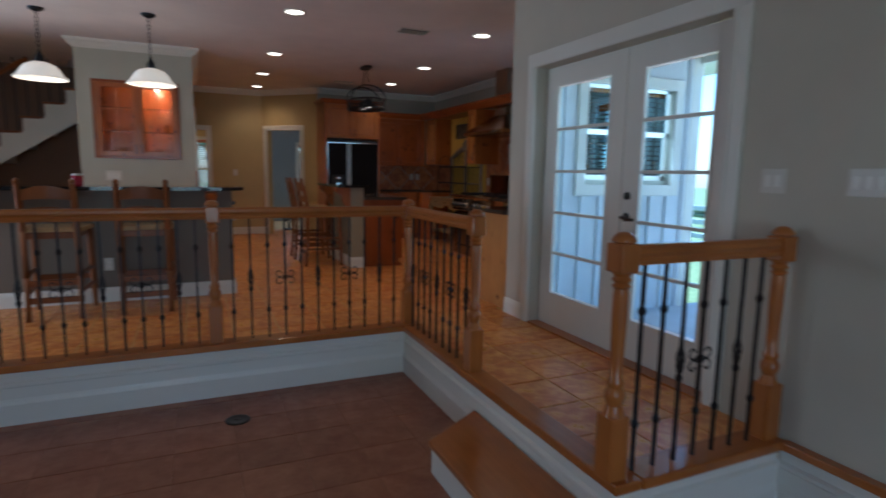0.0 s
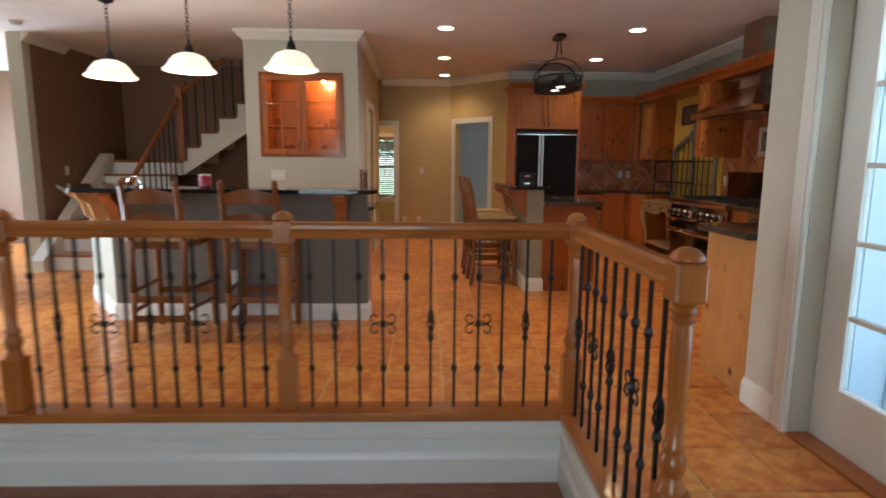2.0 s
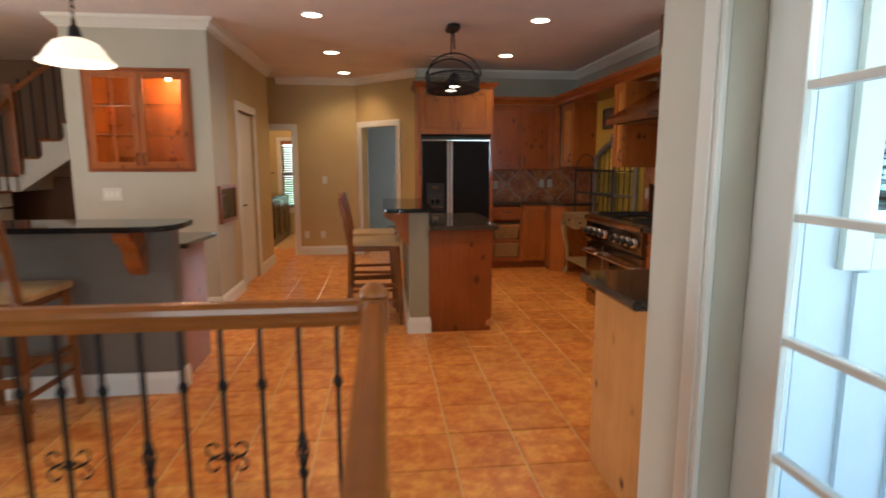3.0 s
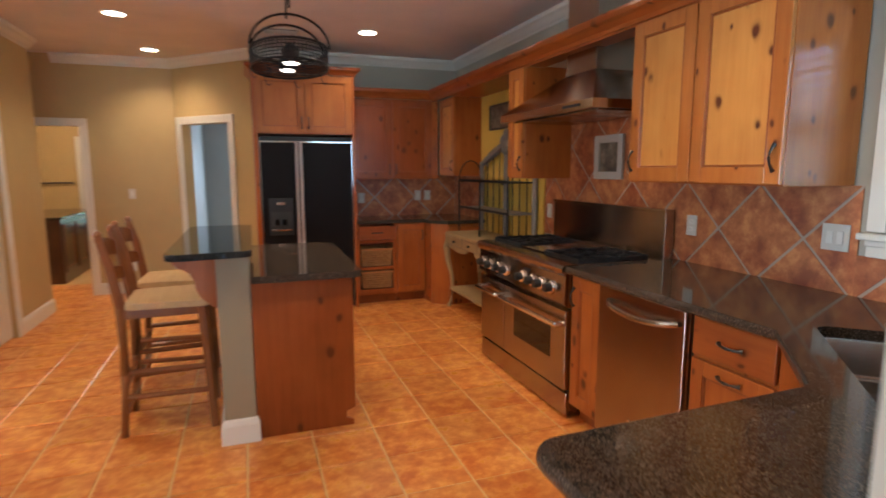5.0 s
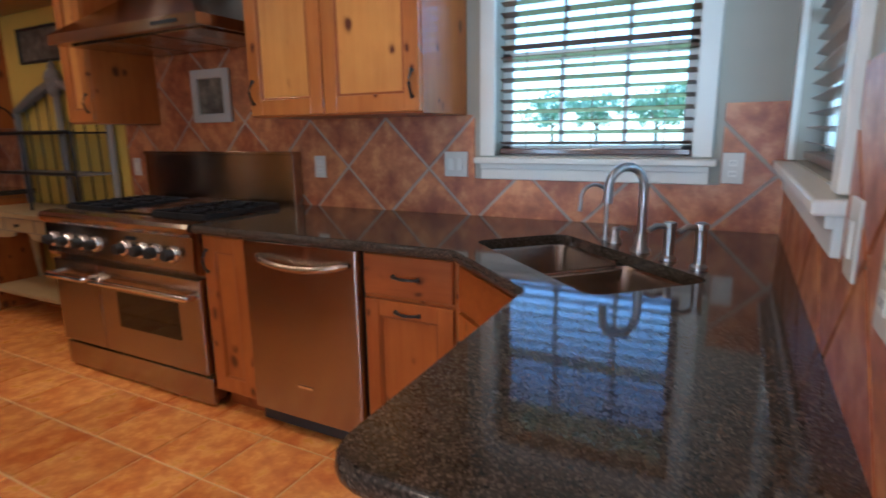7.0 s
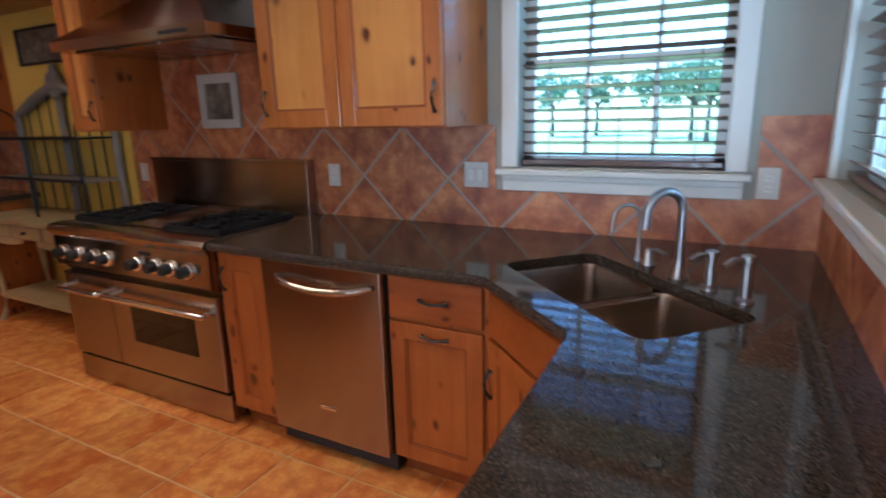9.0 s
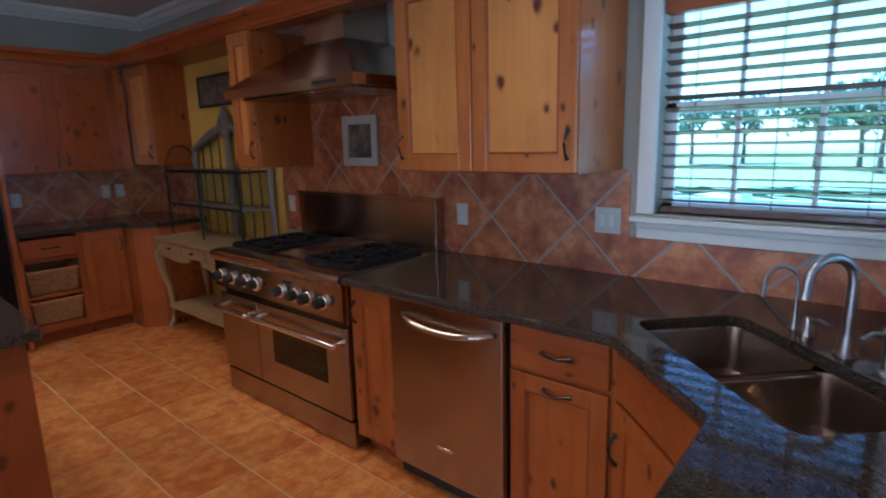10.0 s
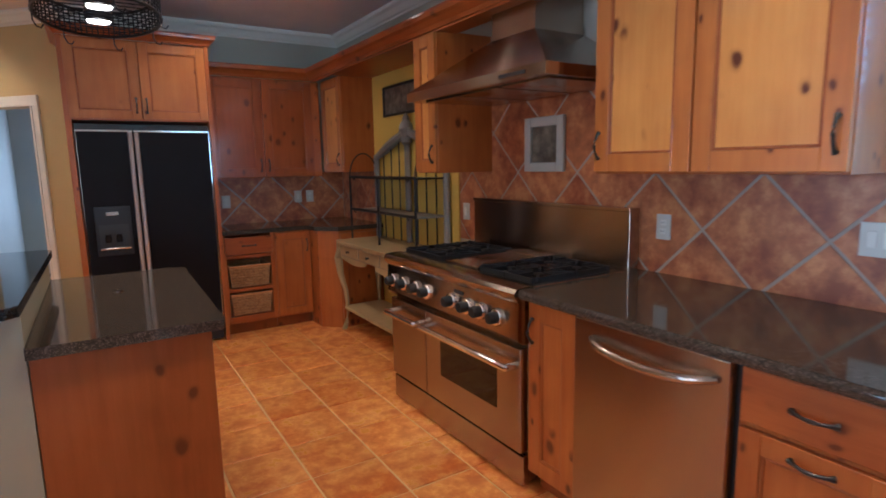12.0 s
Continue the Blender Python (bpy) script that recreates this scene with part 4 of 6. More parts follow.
for vx, vy in ((2.45, 6.0), (2.62, 9.65)):
    v = thing("ceiling_vent", (vx, vy, CEIL), "white louvred ceiling vent", "vent", "ceiling vents")
    part("frame", box(vx - 0.16, vx + 0.16, vy - 0.09, vy + 0.09, CEIL - 0.008, CEIL - 0.001, 0.002), PLATE, v)
    part("backing", box(vx - 0.14, vx + 0.14, vy - 0.07, vy + 0.07, CEIL - 0.012, CEIL - 0.008), VENT_DARK, v)
    for i in range(6):
        yy = vy - 0.06 + i * 0.024
        part("slat", box(-0.14, 0.14, -0.009, 0.009, -0.0012, 0.0012, 0, Matrix.Translation((vx, yy, CEIL - 0.016)) @ pose(0, 0, 0, 35, 0, 0)), PLATE, v)
sdt = thing("smoke_detector", (-3.2, 7.9, CEIL), "white round smoke detector on the ceiling", "smoke detector")
part("body", lathe([(0.045, -0.04), (0.06, -0.03), (0.065, 0)], (-3.2, 7.9, CEIL), 20), TRIM, sdt, "", True)
for x, y in ((0.489, 3.952), (-0.981, 4.04)):
    fo = thing("floor_outlet", (x, y, LOW), "round dark bronze floor outlet cover", "floor outlet", "floor outlets")
    part("cover", lathe([(0.078, 0), (0.078, 0.004), (0.066, 0.008), (0.064, 0.0075), (0.0, 0.0075)], (x, y, LOW), 24), PEWTER, fo, "", True)
    part("screw_cap", lathe([(0.02, 0.0075), (0.018, 0.010), (0.0, 0.010)], (x, y, LOW), 12), PEWTER, fo, "", True)


def wall_plate(m, kind, gangs=1, label=""):
    """Switch plate or outlet in the frame m, its centre at the origin."""
    o = new("outlet" if kind == "outlet" else "light_switch")
    o.empty_display_size = 0.05
    ORIGIN[o] = Vector((0, 0, 0))
    tagged(o, label or ("cream wall outlet with two sockets" if kind == "outlet" else "cream light switch plate"), "outlet" if kind == "outlet" else "light switch", "wall plates")
    w = 0.036 + 0.023 * (gangs - 1) + 0.001
    part("plate", box(-w, w, 0.0, 0.006, -0.058, 0.058, 0.002, m), PLATE, o)
    for g in range(gangs):
        u = (g - (gangs - 1) / 2) * 0.046
        if kind == "outlet":
            for z in (-0.02, 0.02):
                s = part("socket", box(u - 0.015, u + 0.015, 0.006, 0.0085, z - 0.013, z + 0.013, 0.001, m), TRIM, o)
                for k in (-0.006, 0.006):
                    part("slot", box(u + k - 0.001, u + k + 0.001, 0.0085, 0.009, z - 0.005, z + 0.005, 0, m), BLACK_MATT, s)
        else:
            part("rocker", box(u - 0.014, u + 0.014, 0.006, 0.011, -0.028, 0.028, 0.002, m), TRIM, o)
    return o


wall_plate(facing(2.81, 2.115, 1.22, -1, 0), "switch", 2)
th = wall_plate(facing(2.81, 1.70, 1.22, -1, 0), "switch", 3, "white thermostat panel on the wall")
wall_plate(facing(-0.595, 8.13, 1.13, 0, -1), "switch", 3)
wall_plate(facing(4.663, 6.715, 1.125, -1, 0), "outlet")
wall_plate(facing(4.663, 5.89, 1.15, -1, 0), "switch", 2)
wall_plate(facing(4.663, 4.725, 1.15, -1, 0), "outlet")
wall_plate(facing(4.663, 8.30, 1.10, -1, 0), "switch")
wall_plate(facing(3.25, 4.552, 1.14, 0, 1), "switch", 1)
wall_plate(facing(3.02, 4.552, 1.13, 0, 1), "outlet", 1)
wall_plate(facing(3.50, 10.552, 1.12, 0, -1), "outlet")
wall_plate(facing(4.18, 10.552, 1.14, 0, -1), "switch")
wall_plate(facing(4.30, 10.552, 1.14, 0, -1), "outlet")
wall_plate(facing(1.0, 11.5, 1.17, 0, -1), "switch")
wall_plate(facing(0.70, 11.5, 0.32, 0, -1), "outlet")
wall_plate(facing(0.95, 11.5, 0.32, 0, -1), "outlet")
wall_plate(facing(-3.50, 9.0, 1.15, 1, 0), "switch")
wall_plate(facing(-0.45, 6.13, 0.35, 0, -1), "outlet")


# ---- kitchen cabinets ----
def pull(parent, m, length=0.10, vertical=False):
    """Dark pewter bow handle in the frame m, centred on the origin."""
    h = length / 2
    pts = [(-h, 0.004, 0), (-h * 0.8, 0.014, 0), (-h * 0.35, 0.026, 0), (0, 0.029, 0), (h * 0.35, 0.026, 0), (h * 0.8, 0.014, 0), (h, 0.004, 0)]
    if vertical:
        pts = [(0, y, x) for x, y, z in pts]
    return part("handle", tube([m @ Vector(p) for p in pts], [0.010, 0.006, 0.005, 0.0065, 0.005, 0.006, 0.010], 7), PEWTER, parent, "dark pewter handle", True)


def cab_door(parent, m, w, h, mat=None, handle=None, rail=0.062, name="door", t=0.02, panel=None):
    """Recessed-panel pine door in the frame m; handle: (u, z, vertical)."""
    mat = mat or PINE
    bm = bmesh.new()
    box(0, rail, 0, t, 0, h, 0.003, m, bm)
    box(w - rail, w, 0, t, 0, h, 0.003, m, bm)
    box(rail, w - rail, 0, t - 0.0005, 0, rail, 0.002, m, bm)
    box(rail, w - rail, 0, t - 0.0005, h - rail, h, 0.002, m, bm)
    d = part(name, bm, mat, parent)
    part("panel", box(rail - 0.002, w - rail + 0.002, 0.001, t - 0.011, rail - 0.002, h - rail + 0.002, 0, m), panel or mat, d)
    bm = bmesh.new()
    b = 0.010
    for a in ((rail, rail + b, rail, h - rail), (w - rail - b, w - rail, rail, h - rail), (rail + b, w - rail - b, rail, rail + b), (rail + b, w - rail - b, h - rail - b, h - rail)):
        box(a[0], a[1], t - 0.012, t - 0.004, a[2], a[3], 0.003, m, bm)
    part("bead", bm, PINE_BEAD, d, "pine bead round the panel")
    if handle:
        u, z, vert = handle
        pull(d, m @ Matrix.Translation((u, t, z)), 0.105, vert)
    return d


def drawer_front(parent, m, w, h, mat=None, t=0.02, handle=True):
    d = part("drawer", box(0, w, 0, t, 0, h, 0.006, m), mat or PINE_Y, parent)
    if handle:
        pull(d, m @ Matrix.Translation((w / 2, t, h / 2)), 0.11)
    return d


CT0, CT1 = 0.872, 0.91
WX, SY = 4.66, 4.55
# base run on the range wall
FX = 3.965
b1 = thing("base_cabinet", (4.3, 6.69, 0), "narrow knotty pine base cabinet between range and dishwasher", "cabinet", "base cabinets")
part("body", box(FX, WX, 6.548, 6.838, 0.10, CT0, 0.002), PINE, b1)
part("toe_kick", box(FX + 0.07, WX, 6.548, 6.838, 0.0, 0.10), CHERRY, b1)
cab_door(b1, facing(FX, 6.556, 0.115, -1, 0), 0.262, 0.745, handle=(0.235, 0.63, True), rail=0.07)
b2 = thing("base_cabinet", (4.3, 5.72, 0), "knotty pine base cabinet with a drawer beside the dishwasher", "cabinet", "base cabinets")
part("body", box(FX, WX, 5.53, 5.937, 0.10, CT0, 0.002), PINE, b2)
part("toe_kick", box(FX + 0.07, WX, 5.53, 5.937, 0.0, 0.10), CHERRY, b2)
drawer_front(b2, facing(FX, 5.55, 0.70, -1, 0), 0.378, 0.16)
cab_door(b2, facing(FX, 5.55, 0.115, -1, 0), 0.378, 0.57, handle=(0.185, 0.53, False))
b3 = thing("sink_cabinet", (3.75, 5.33, 0), "angled knotty pine sink cabinet under the corner sink", "cabinet", "base cabinets")
part("body", prism([(FX, 5.53), (3.60, 5.145), (3.60, 4.56), (WX, 4.56), (WX, 5.53)], 0.10, 0.70), CHERRY, b3)
part("face", prism([(FX, 5.53), (3.60, 5.145), (3.64, 5.105), (4.005, 5.49)], 0.70, CT0), CHERRY, b3)
part("toe_kick", prism([(FX + 0.07, 5.53), (3.67, 5.12), (3.60, 4.56), (WX, 4.56), (WX, 5.53)], 0.0, 0.10), CHERRY, b3)
sdir = Vector((3.60 - FX, 5.145 - 5.53)).normalized()
sm = facing(3.60, 5.145, 0, sdir.y, -sdir.x)
drawer_front(b3, sm @ Matrix.Translation((0.03, 0, 0.70)), 0.47, 0.155, handle=False)
cab_door(b3, sm @ Matrix.Translation((0.03, 0, 0.115)), 0.47, 0.57, handle=(0.44, 0.42, True))
b4 = thing("peninsula_cabinet", (3.2, 4.85, 0), "knotty pine peninsula cabinet with a pale end panel", "cabinet", "base cabinets")
part("body", box(2.86, 3.60, 4.56, 5.09, 0.10, CT0, 0.002), PINE, b4)
part("toe_kick", box(2.90, 3.60, 4.56, 5.03, 0.0, 0.10), CHERRY, b4)
part("end_panel", box(2.838, 2.86, 4.56, 5.095, 0.0, CT0, 0.003), PINE_RAW, b4, "pale knotty pine end panel")
cab_door(b4, facing(2.88, 5.09, 0.115, 0, 1), 0.34, 0.745, handle=(0.30, 0.63, True))
cab_door(b4, facing(3.23, 5.09, 0.115, 0, 1), 0.34, 0.745, handle=(0.04, 0.63, True))

# dishwasher
dw = thing("dishwasher", (4.2, 6.23, 0), "stainless steel dishwasher with a curved bar handle", "dishwasher")
part("tub", box(FX + 0.01, WX, 5.94, 6.546, 0.02, CT0 - 0.004), BLACK_MATT, dw)
fp = part("door", box(3.925, FX + 0.012, 5.95, 6.54, 0.10, 0.868, 0.006), STEEL, dw, "brushed stainless steel door")
part("control_lip", box(3.93, 3.965, 5.955, 6.535, 0.868, 0.8715), BLACK_MATT, dw)
hy = [(5.985 + 0.47 * i / 12) for i in range(13)]
part("handle", tube([(3.925 - 0.045 - 0.0 * i + 0.042 * (2 * abs(i / 12 - 0.5)) ** 6, y, 0.805 - 0.028 * math.sin(math.pi * i / 12)) for i, y in enumerate(hy)], [0.012] + [0.0145] * 11 + [0.012], 10), STEEL_Y, fp, "satin steel bow handle", True)
part("badge", box(3.922, 3.925, 6.20, 6.28, 0.245, 0.258, 0.001), CHROME, fp, "small maker's badge")
part("kick_plate", box(FX + 0.02, FX + 0.04, 5.95, 6.54, 0.02, 0.095), BLACK_MATT, dw)

# counter with corner sink
ct = thing("worktop", (4.0, 5.5, CT0), "polished brown granite worktop with an angled sink corner", "worktop")
outline = rounded([(WX, 6.842), (3.915, 6.842), (3.915, 5.53), (3.565, 5.15), (2.765, 5.13), (2.765, SY), (WX, SY)], [0, 0.01, 0.02, 0.02, 0.07, 0, 0])
SC = Vector((3.965, 5.135))
su = Vector((-0.687, -0.727)).normalized()
sv = Vector((-su.y, su.x))
if sv.x < 0:
    sv = -sv


def sink_pt(u, v):
    return (SC.x + su.x * u + sv.x * v, SC.y + su.y * u + sv.y * v)


bowls = [rounded([sink_pt(a, -0.185), sink_pt(b, -0.185), sink_pt(b, 0.185), sink_pt(a, 0.185)], [0.05] * 4, 5) for a, b in ((-0.375, -0.012), (0.012, 0.375))]
cutout = rounded([sink_pt(-0.375, -0.185), sink_pt(0.375, -0.185), sink_pt(0.375, 0.185), sink_pt(-0.375, 0.185)], [0.06] * 4, 5)
bm = bmesh.new()
loops = []
for z in (CT0, CT1):
    rows = []
    for poly in (outline, cutout):
        vs = [bm.verts.new((x, y, z)) for x, y in poly]
        es = [bm.edges.new((vs[i], vs[(i + 1) % len(vs)])) for i in range(len(vs))]
        rows.append((vs, es))
    bmesh.ops.triangle_fill(bm, use_beauty=True, use_dissolve=False, edges=[e for _, es in rows for e in es])
    loops.append(rows)
for (lo, _), (hi, _) in zip(*loops):
    for i in range(len(lo)):
        bm.faces.new((lo[i], lo[(i + 1) % len(lo)], hi[(i + 1) % len(hi)], hi[i]))
part("slab", bm, GRANITE, ct)
part("front_edge", sweep([(-0.002, 0.001), (0.004, 0.002), (0.009, 0.010), (0.010, 0.020), (0.008, 0.030), (0.003, 0.0365), (-0.002, 0.037)], [(x, y, CT0) for x, y in outline if x < WX - 0.01]), GRANITE, ct, "rounded rough granite front edge", True)
sk = thing("sink", (SC.x, SC.y, CT0), "double-bowl stainless steel sink under the worktop", "sink")
part("divider", prism([sink_pt(-0.02, -0.187), sink_pt(0.02, -0.187), sink_pt(0.02, 0.187), sink_pt(-0.02, 0.187)], CT0 - 0.05, CT0 - 0.008, bev=0.005), STEEL_Y, sk, "low steel divider")
for poly in bowls:
    bm = bmesh.new()
    c = Vector((sum(p[0] for p in poly) / len(poly), sum(p[1] for p in poly) / len(poly)))
    rings = []
    for k, z in ((1.02, CT0 - 0.001), (1.0, CT0 - 0.012), (0.97, 0.76), (0.93, 0.725), (0.80, 0.712)):
        rings.append([bm.verts.new((c.x + (x - c.x) * k, c.y + (y - c.y) * k, z)) for x, y in poly])
    for a, b in zip(rings, rings[1:]):
        for i in range(len(a)):
            bm.faces.new((a[i], a[(i + 1) % len(a)], b[(i + 1) % len(b)], b[i]))
    bm.faces.new(rings[-1])
    bw = part("bowl", bm, STEEL, sk, "brushed steel bowl", True)
    part("drain", lathe([(0.04, 0.0), (0.045, 0.004), (0.03, 0.005), (0.0, 0.003)], (c.x, c.y, 0.713), 18), CHROME, bw, "", True)


def gooseneck(name, at, h, reach, r, label, to):
    o = thing(name, (*at, CT1), label, "faucet")
    x, y = at
    d = Vector((to[0] - x, to[1] - y)).normalized()
    pts = [(x, y, CT1 + 0.03), (x, y, CT1 + h - reach / 2)]
    for i in range(1, 11):
        a = math.pi * i / 10 * 1.05
        q = reach / 2 * (1 - math.cos(a))
        pts.append((x + d.x * q, y + d.y * q, CT1 + h - reach / 2 + reach / 2 * math.sin(a)))
    e = pts[-1]
    pts.append((e[0] + d.x * 0.004, e[1] + d.y * 0.004, e[2] - 0.035))
    part("spout", tube(pts, [r] * (len(pts) - 1) + [r * 1.15], 12), BRUSHED_NICKEL, o, "", True)
    part("base", lathe([(r * 2.2, 0), (r * 2.2, 0.006), (r * 1.5, 0.018), (r * 1.35, 0.05), (r * 1.1, 0.06)], (x, y, CT1), 16), BRUSHED_NICKEL, o, "", True)
    return o


fa = gooseneck("kitchen_faucet", (4.139, 4.965), 0.275, 0.13, 0.0135, "brushed nickel gooseneck kitchen faucet behind the sink", sink_pt(0, 0))
fl = gooseneck("water_tap", (4.30, 5.11), 0.20, 0.10, 0.006, "slim brushed nickel filter tap behind the sink", sink_pt(-0.25, 0))
fl2 = thing("faucet_lever", (4.262, 5.07, CT1), "brushed nickel side lever of the faucet", "faucet")
part("body", lathe([(0.024, 0), (0.024, 0.008), (0.016, 0.02), (0.015, 0.045), (0.008, 0.055)], (4.262, 5.07, CT1), 14), BRUSHED_NICKEL, fl2, "", True)
part("lever", tube([(4.262, 5.07, CT1 + 0.045), (4.225, 5.04, CT1 + 0.06), (4.19, 5.01, CT1 + 0.058)], 0.007), BRUSHED_NICKEL, fl2, "", True)
for (x, y), hh, nm, lb in (((4.047, 4.872), 0.115, "hand_sprayer", "brushed nickel hand sprayer in its holder"), ((3.962, 4.782), 0.13, "soap_dispenser", "brushed nickel soap dispenser")):
    o = thing(nm, (x, y, CT1), lb, nm.replace("_", " "))
    part("base", lathe([(0.024, 0), (0.024, 0.008), (0.015, 0.016), (0.014, hh * 0.85), (0.018, hh * 0.87), (0.018, hh), (0.008, hh + 0.004)], (x, y, CT1), 14), BRUSHED_NICKEL, o, "", True)
    part("nozzle", tube([(x, y, CT1 + hh - 0.012), (x - 0.035, y + 0.035, CT1 + hh - 0.006), (x - 0.055, y + 0.055, CT1 + hh - 0.02)], 0.0075), BRUSHED_NICKEL, o, "", True)

# range
rg = thing("range", (4.3, 7.48, 0), "stainless steel professional gas range with two ovens and black grates", "range")
RY0, RY1, RXF = 6.852, 8.062, 3.945
part("body", box(RXF + 0.03, 4.62, RY0, RY1, 0.03, 0.895, 0.003), STEEL, rg)
part("kick_drawer", box(RXF, RXF + 0.04, RY0, RY1, 0.015, 0.155, 0.005), STEEL_Y, rg, "brushed steel kick panel")
for y0, y1, win in ((RY0 + 0.004, 7.650, True), (7.658, RY1 - 0.004, False)):
    d = part("oven_door", box(RXF - 0.012, RXF + 0.032, y0, y1, 0.172, 0.645, 0.006), STEEL_Y, rg, "brushed steel oven door")
    if win:
        part("oven_window", box(RXF - 0.0145, RXF - 0.012, 7.02, 7.50, 0.325, 0.515, 0.001), OVEN_GLASS, d, "dark glass window")
    hx, hz = RXF - 0.065, 0.565
    part("handle", tube([(RXF - 0.012, y0 + 0.035, hz), (hx, y0 + 0.035, hz), (hx, y0 + 0.03, hz), (hx, y1 - 0.03, hz), (hx, y1 - 0.035, hz), (RXF - 0.012, y1 - 0.035, hz)], 0.0165, 12), CHROME, d, "polished tubular handle", True)
bm = bmesh.new()
prof = [(RXF - 0.005, 0.665), (RXF - 0.03, 0.69), (RXF - 0.022, 0.845), (RXF - 0.045, 0.868), (RXF - 0.05, 0.89), (RXF - 0.035, 0.908), (RXF + 0.02, 0.914), (RXF + 0.06, 0.914), (RXF + 0.06, 0.665)]
lo = [bm.verts.new((x, RY0, z)) for x, z in prof]
hi = [bm.verts.new((x, RY1, z)) for x, z in prof]
bm.faces.new(lo), bm.faces.new(hi[::-1])
for i in range(len(prof)):
    bm.faces.new((lo[i], lo[(i + 1) % len(prof)], hi[(i + 1) % len(prof)], hi[i]))
pn = part("control_panel", bm, STEEL_Y, rg, "brushed steel control panel with bullnose edge", True)
for ky in (7.985, 7.855, 7.715, 7.60, 7.36, 7.225, 7.12, 6.995):
    kn = part("knob", lathe([(0.024, 0.0), (0.027, 0.006), (0.026, 0.044), (0.022, 0.050), (0.0, 0.051)], m=Matrix.Translation((RXF - 0.030, ky, 0.76)) @ pose(0, 0, 0, 0, -90, 0)), BLACK_MATT, rg, "black control knob", True)
    part("bezel", lathe([(0.041, 0.0), (0.041, 0.010), (0.037, 0.016), (0.028, 0.018)], m=Matrix.Translation((RXF - 0.026, ky, 0.76)) @ pose(0, 0, 0, 0, -90, 0), seg=20), CHROME, kn, "chrome bezel", True)
part("badge", box(RXF - 0.028, RXF - 0.024, 7.26, 7.34, 0.805, 0.822, 0.001), BLACK_MATT, rg, "small dark badge")
part("cooktop", box(RXF + 0.06, 4.57, RY0, RY1, 0.895, 0.909, 0.003), STEEL, rg, "brushed steel cooktop")
for y0, y1 in ((RY0 + 0.04, 7.28), (7.62, RY1 - 0.03)):
    gw, gd = (y1 - y0) / 2, 0.235
    for j in range(2):
        for i in range(2):
            gx, gy = RXF + 0.09 + gd / 2 + i * (gd + 0.006), y0 + gw / 2 + j * gw
            hx, hy = gd / 2, gw / 2 - 0.003
            bm = bmesh.new()
            for u in (-1, 1):
                box(gx - hx, gx + hx, gy + u * hy - 0.005, gy + u * hy + 0.005, 0.910, 0.934, bm=bm)
                box(gx + u * hx - 0.005, gx + u * hx + 0.005, gy - hy, gy + hy, 0.910, 0.934, bm=bm)
                box(gx + u * 0.035, gx + u * hx, gy - 0.004, gy + 0.004, 0.920, 0.940, bm=bm)
                box(gx - 0.004, gx + 0.004, gy + u * 0.035, gy + u * hy, 0.920, 0.940, bm=bm)
                for w in (-1, 1):
                    box(0.045, 0.145, -0.004, 0.004, 0.920, 0.939, 0, Matrix.Translation((gx, gy, 0)) @ pose(0, 0, 0, 0, 0, 45 + 90 * (u + 1) + 45 * (w + 1)), bm)
            part("grate", bm, IRON, rg, "black cast iron grate")
            part("burner", lathe([(0.055, 0), (0.058, 0.006), (0.034, 0.008), (0.036, 0.015), (0.028, 0.018)], (gx, gy, 0.909), 16), IRON, rg, "black burner cap", True)
part("griddle", box(RXF + 0.09, 4.54, 7.30, 7.60, 0.909, 0.922, 0.004), STEEL_Y, rg, "steel griddle plate")
part("griddle_trough", box(4.44, 4.56, 7.31, 7.59, 0.922, 0.934, 0.003), STEEL, rg)
bg = part("backguard", box(4.585, 4.655, RY0 - 0.01, RY1 + 0.04, 0.895, 1.205, 0.005), STEEL_Y, rg, "tall brushed steel backguard")
part("backguard_rim", box(4.578, 4.59, RY0 - 0.012, RY1 + 0.042, 1.188, 1.208, 0.003), STEEL_Y, bg)

# hood
hd = thing("range_hood", (4.4, 7.45, 1.79), "stainless steel pyramid chimney hood over the range", "range hood")
HY0, HY1, HX = 6.855, 8.02, 4.06
bm = bmesh.new()
lev = [(HX, HY0, HY1, 1.782), (HX, HY0, HY1, 1.832), (4.33, 7.225, 7.575, 2.062), (4.33, 7.225, 7.575, 2.09)]
rings = [[bm.verts.new(p) for p in ((x, y0, z), (x, y1, z), (4.66, min(y1, 7.96), z), (4.66, y0, z))] for x, y0, y1, z in lev]
for a, b in zip(rings, rings[1:]):
    for i in range(4):
        bm.faces.new((a[i], a[(i + 1) % 4], b[(i + 1) % 4], b[i]))
bm.faces.new(rings[0]), bm.faces.new(rings[-1])
cn = part("canopy", bm, STEEL_Y, hd, "brushed steel canopy")
part("control_slot", box(HX - 0.004, HX + 0.002, 6.98, 7.16, 1.799, 1.815, 0.001), BLACK_MATT, cn)
for i in range(3):
    part("filter", box(HX + 0.06, 4.60, 6.90 + i * 0.345, 7.22 + i * 0.345, 1.773, 1.7815, 0.002), STEEL, hd, "slotted grease filter")
part("chimney", box(4.335, 4.66, 7.23, 7.57, 2.085, CEIL - 0.001, 0.003), STEEL, hd, "square steel chimney")

# uppers on the range wall
UX, UZ0, UZ1 = 4.235, 1.375, 2.205


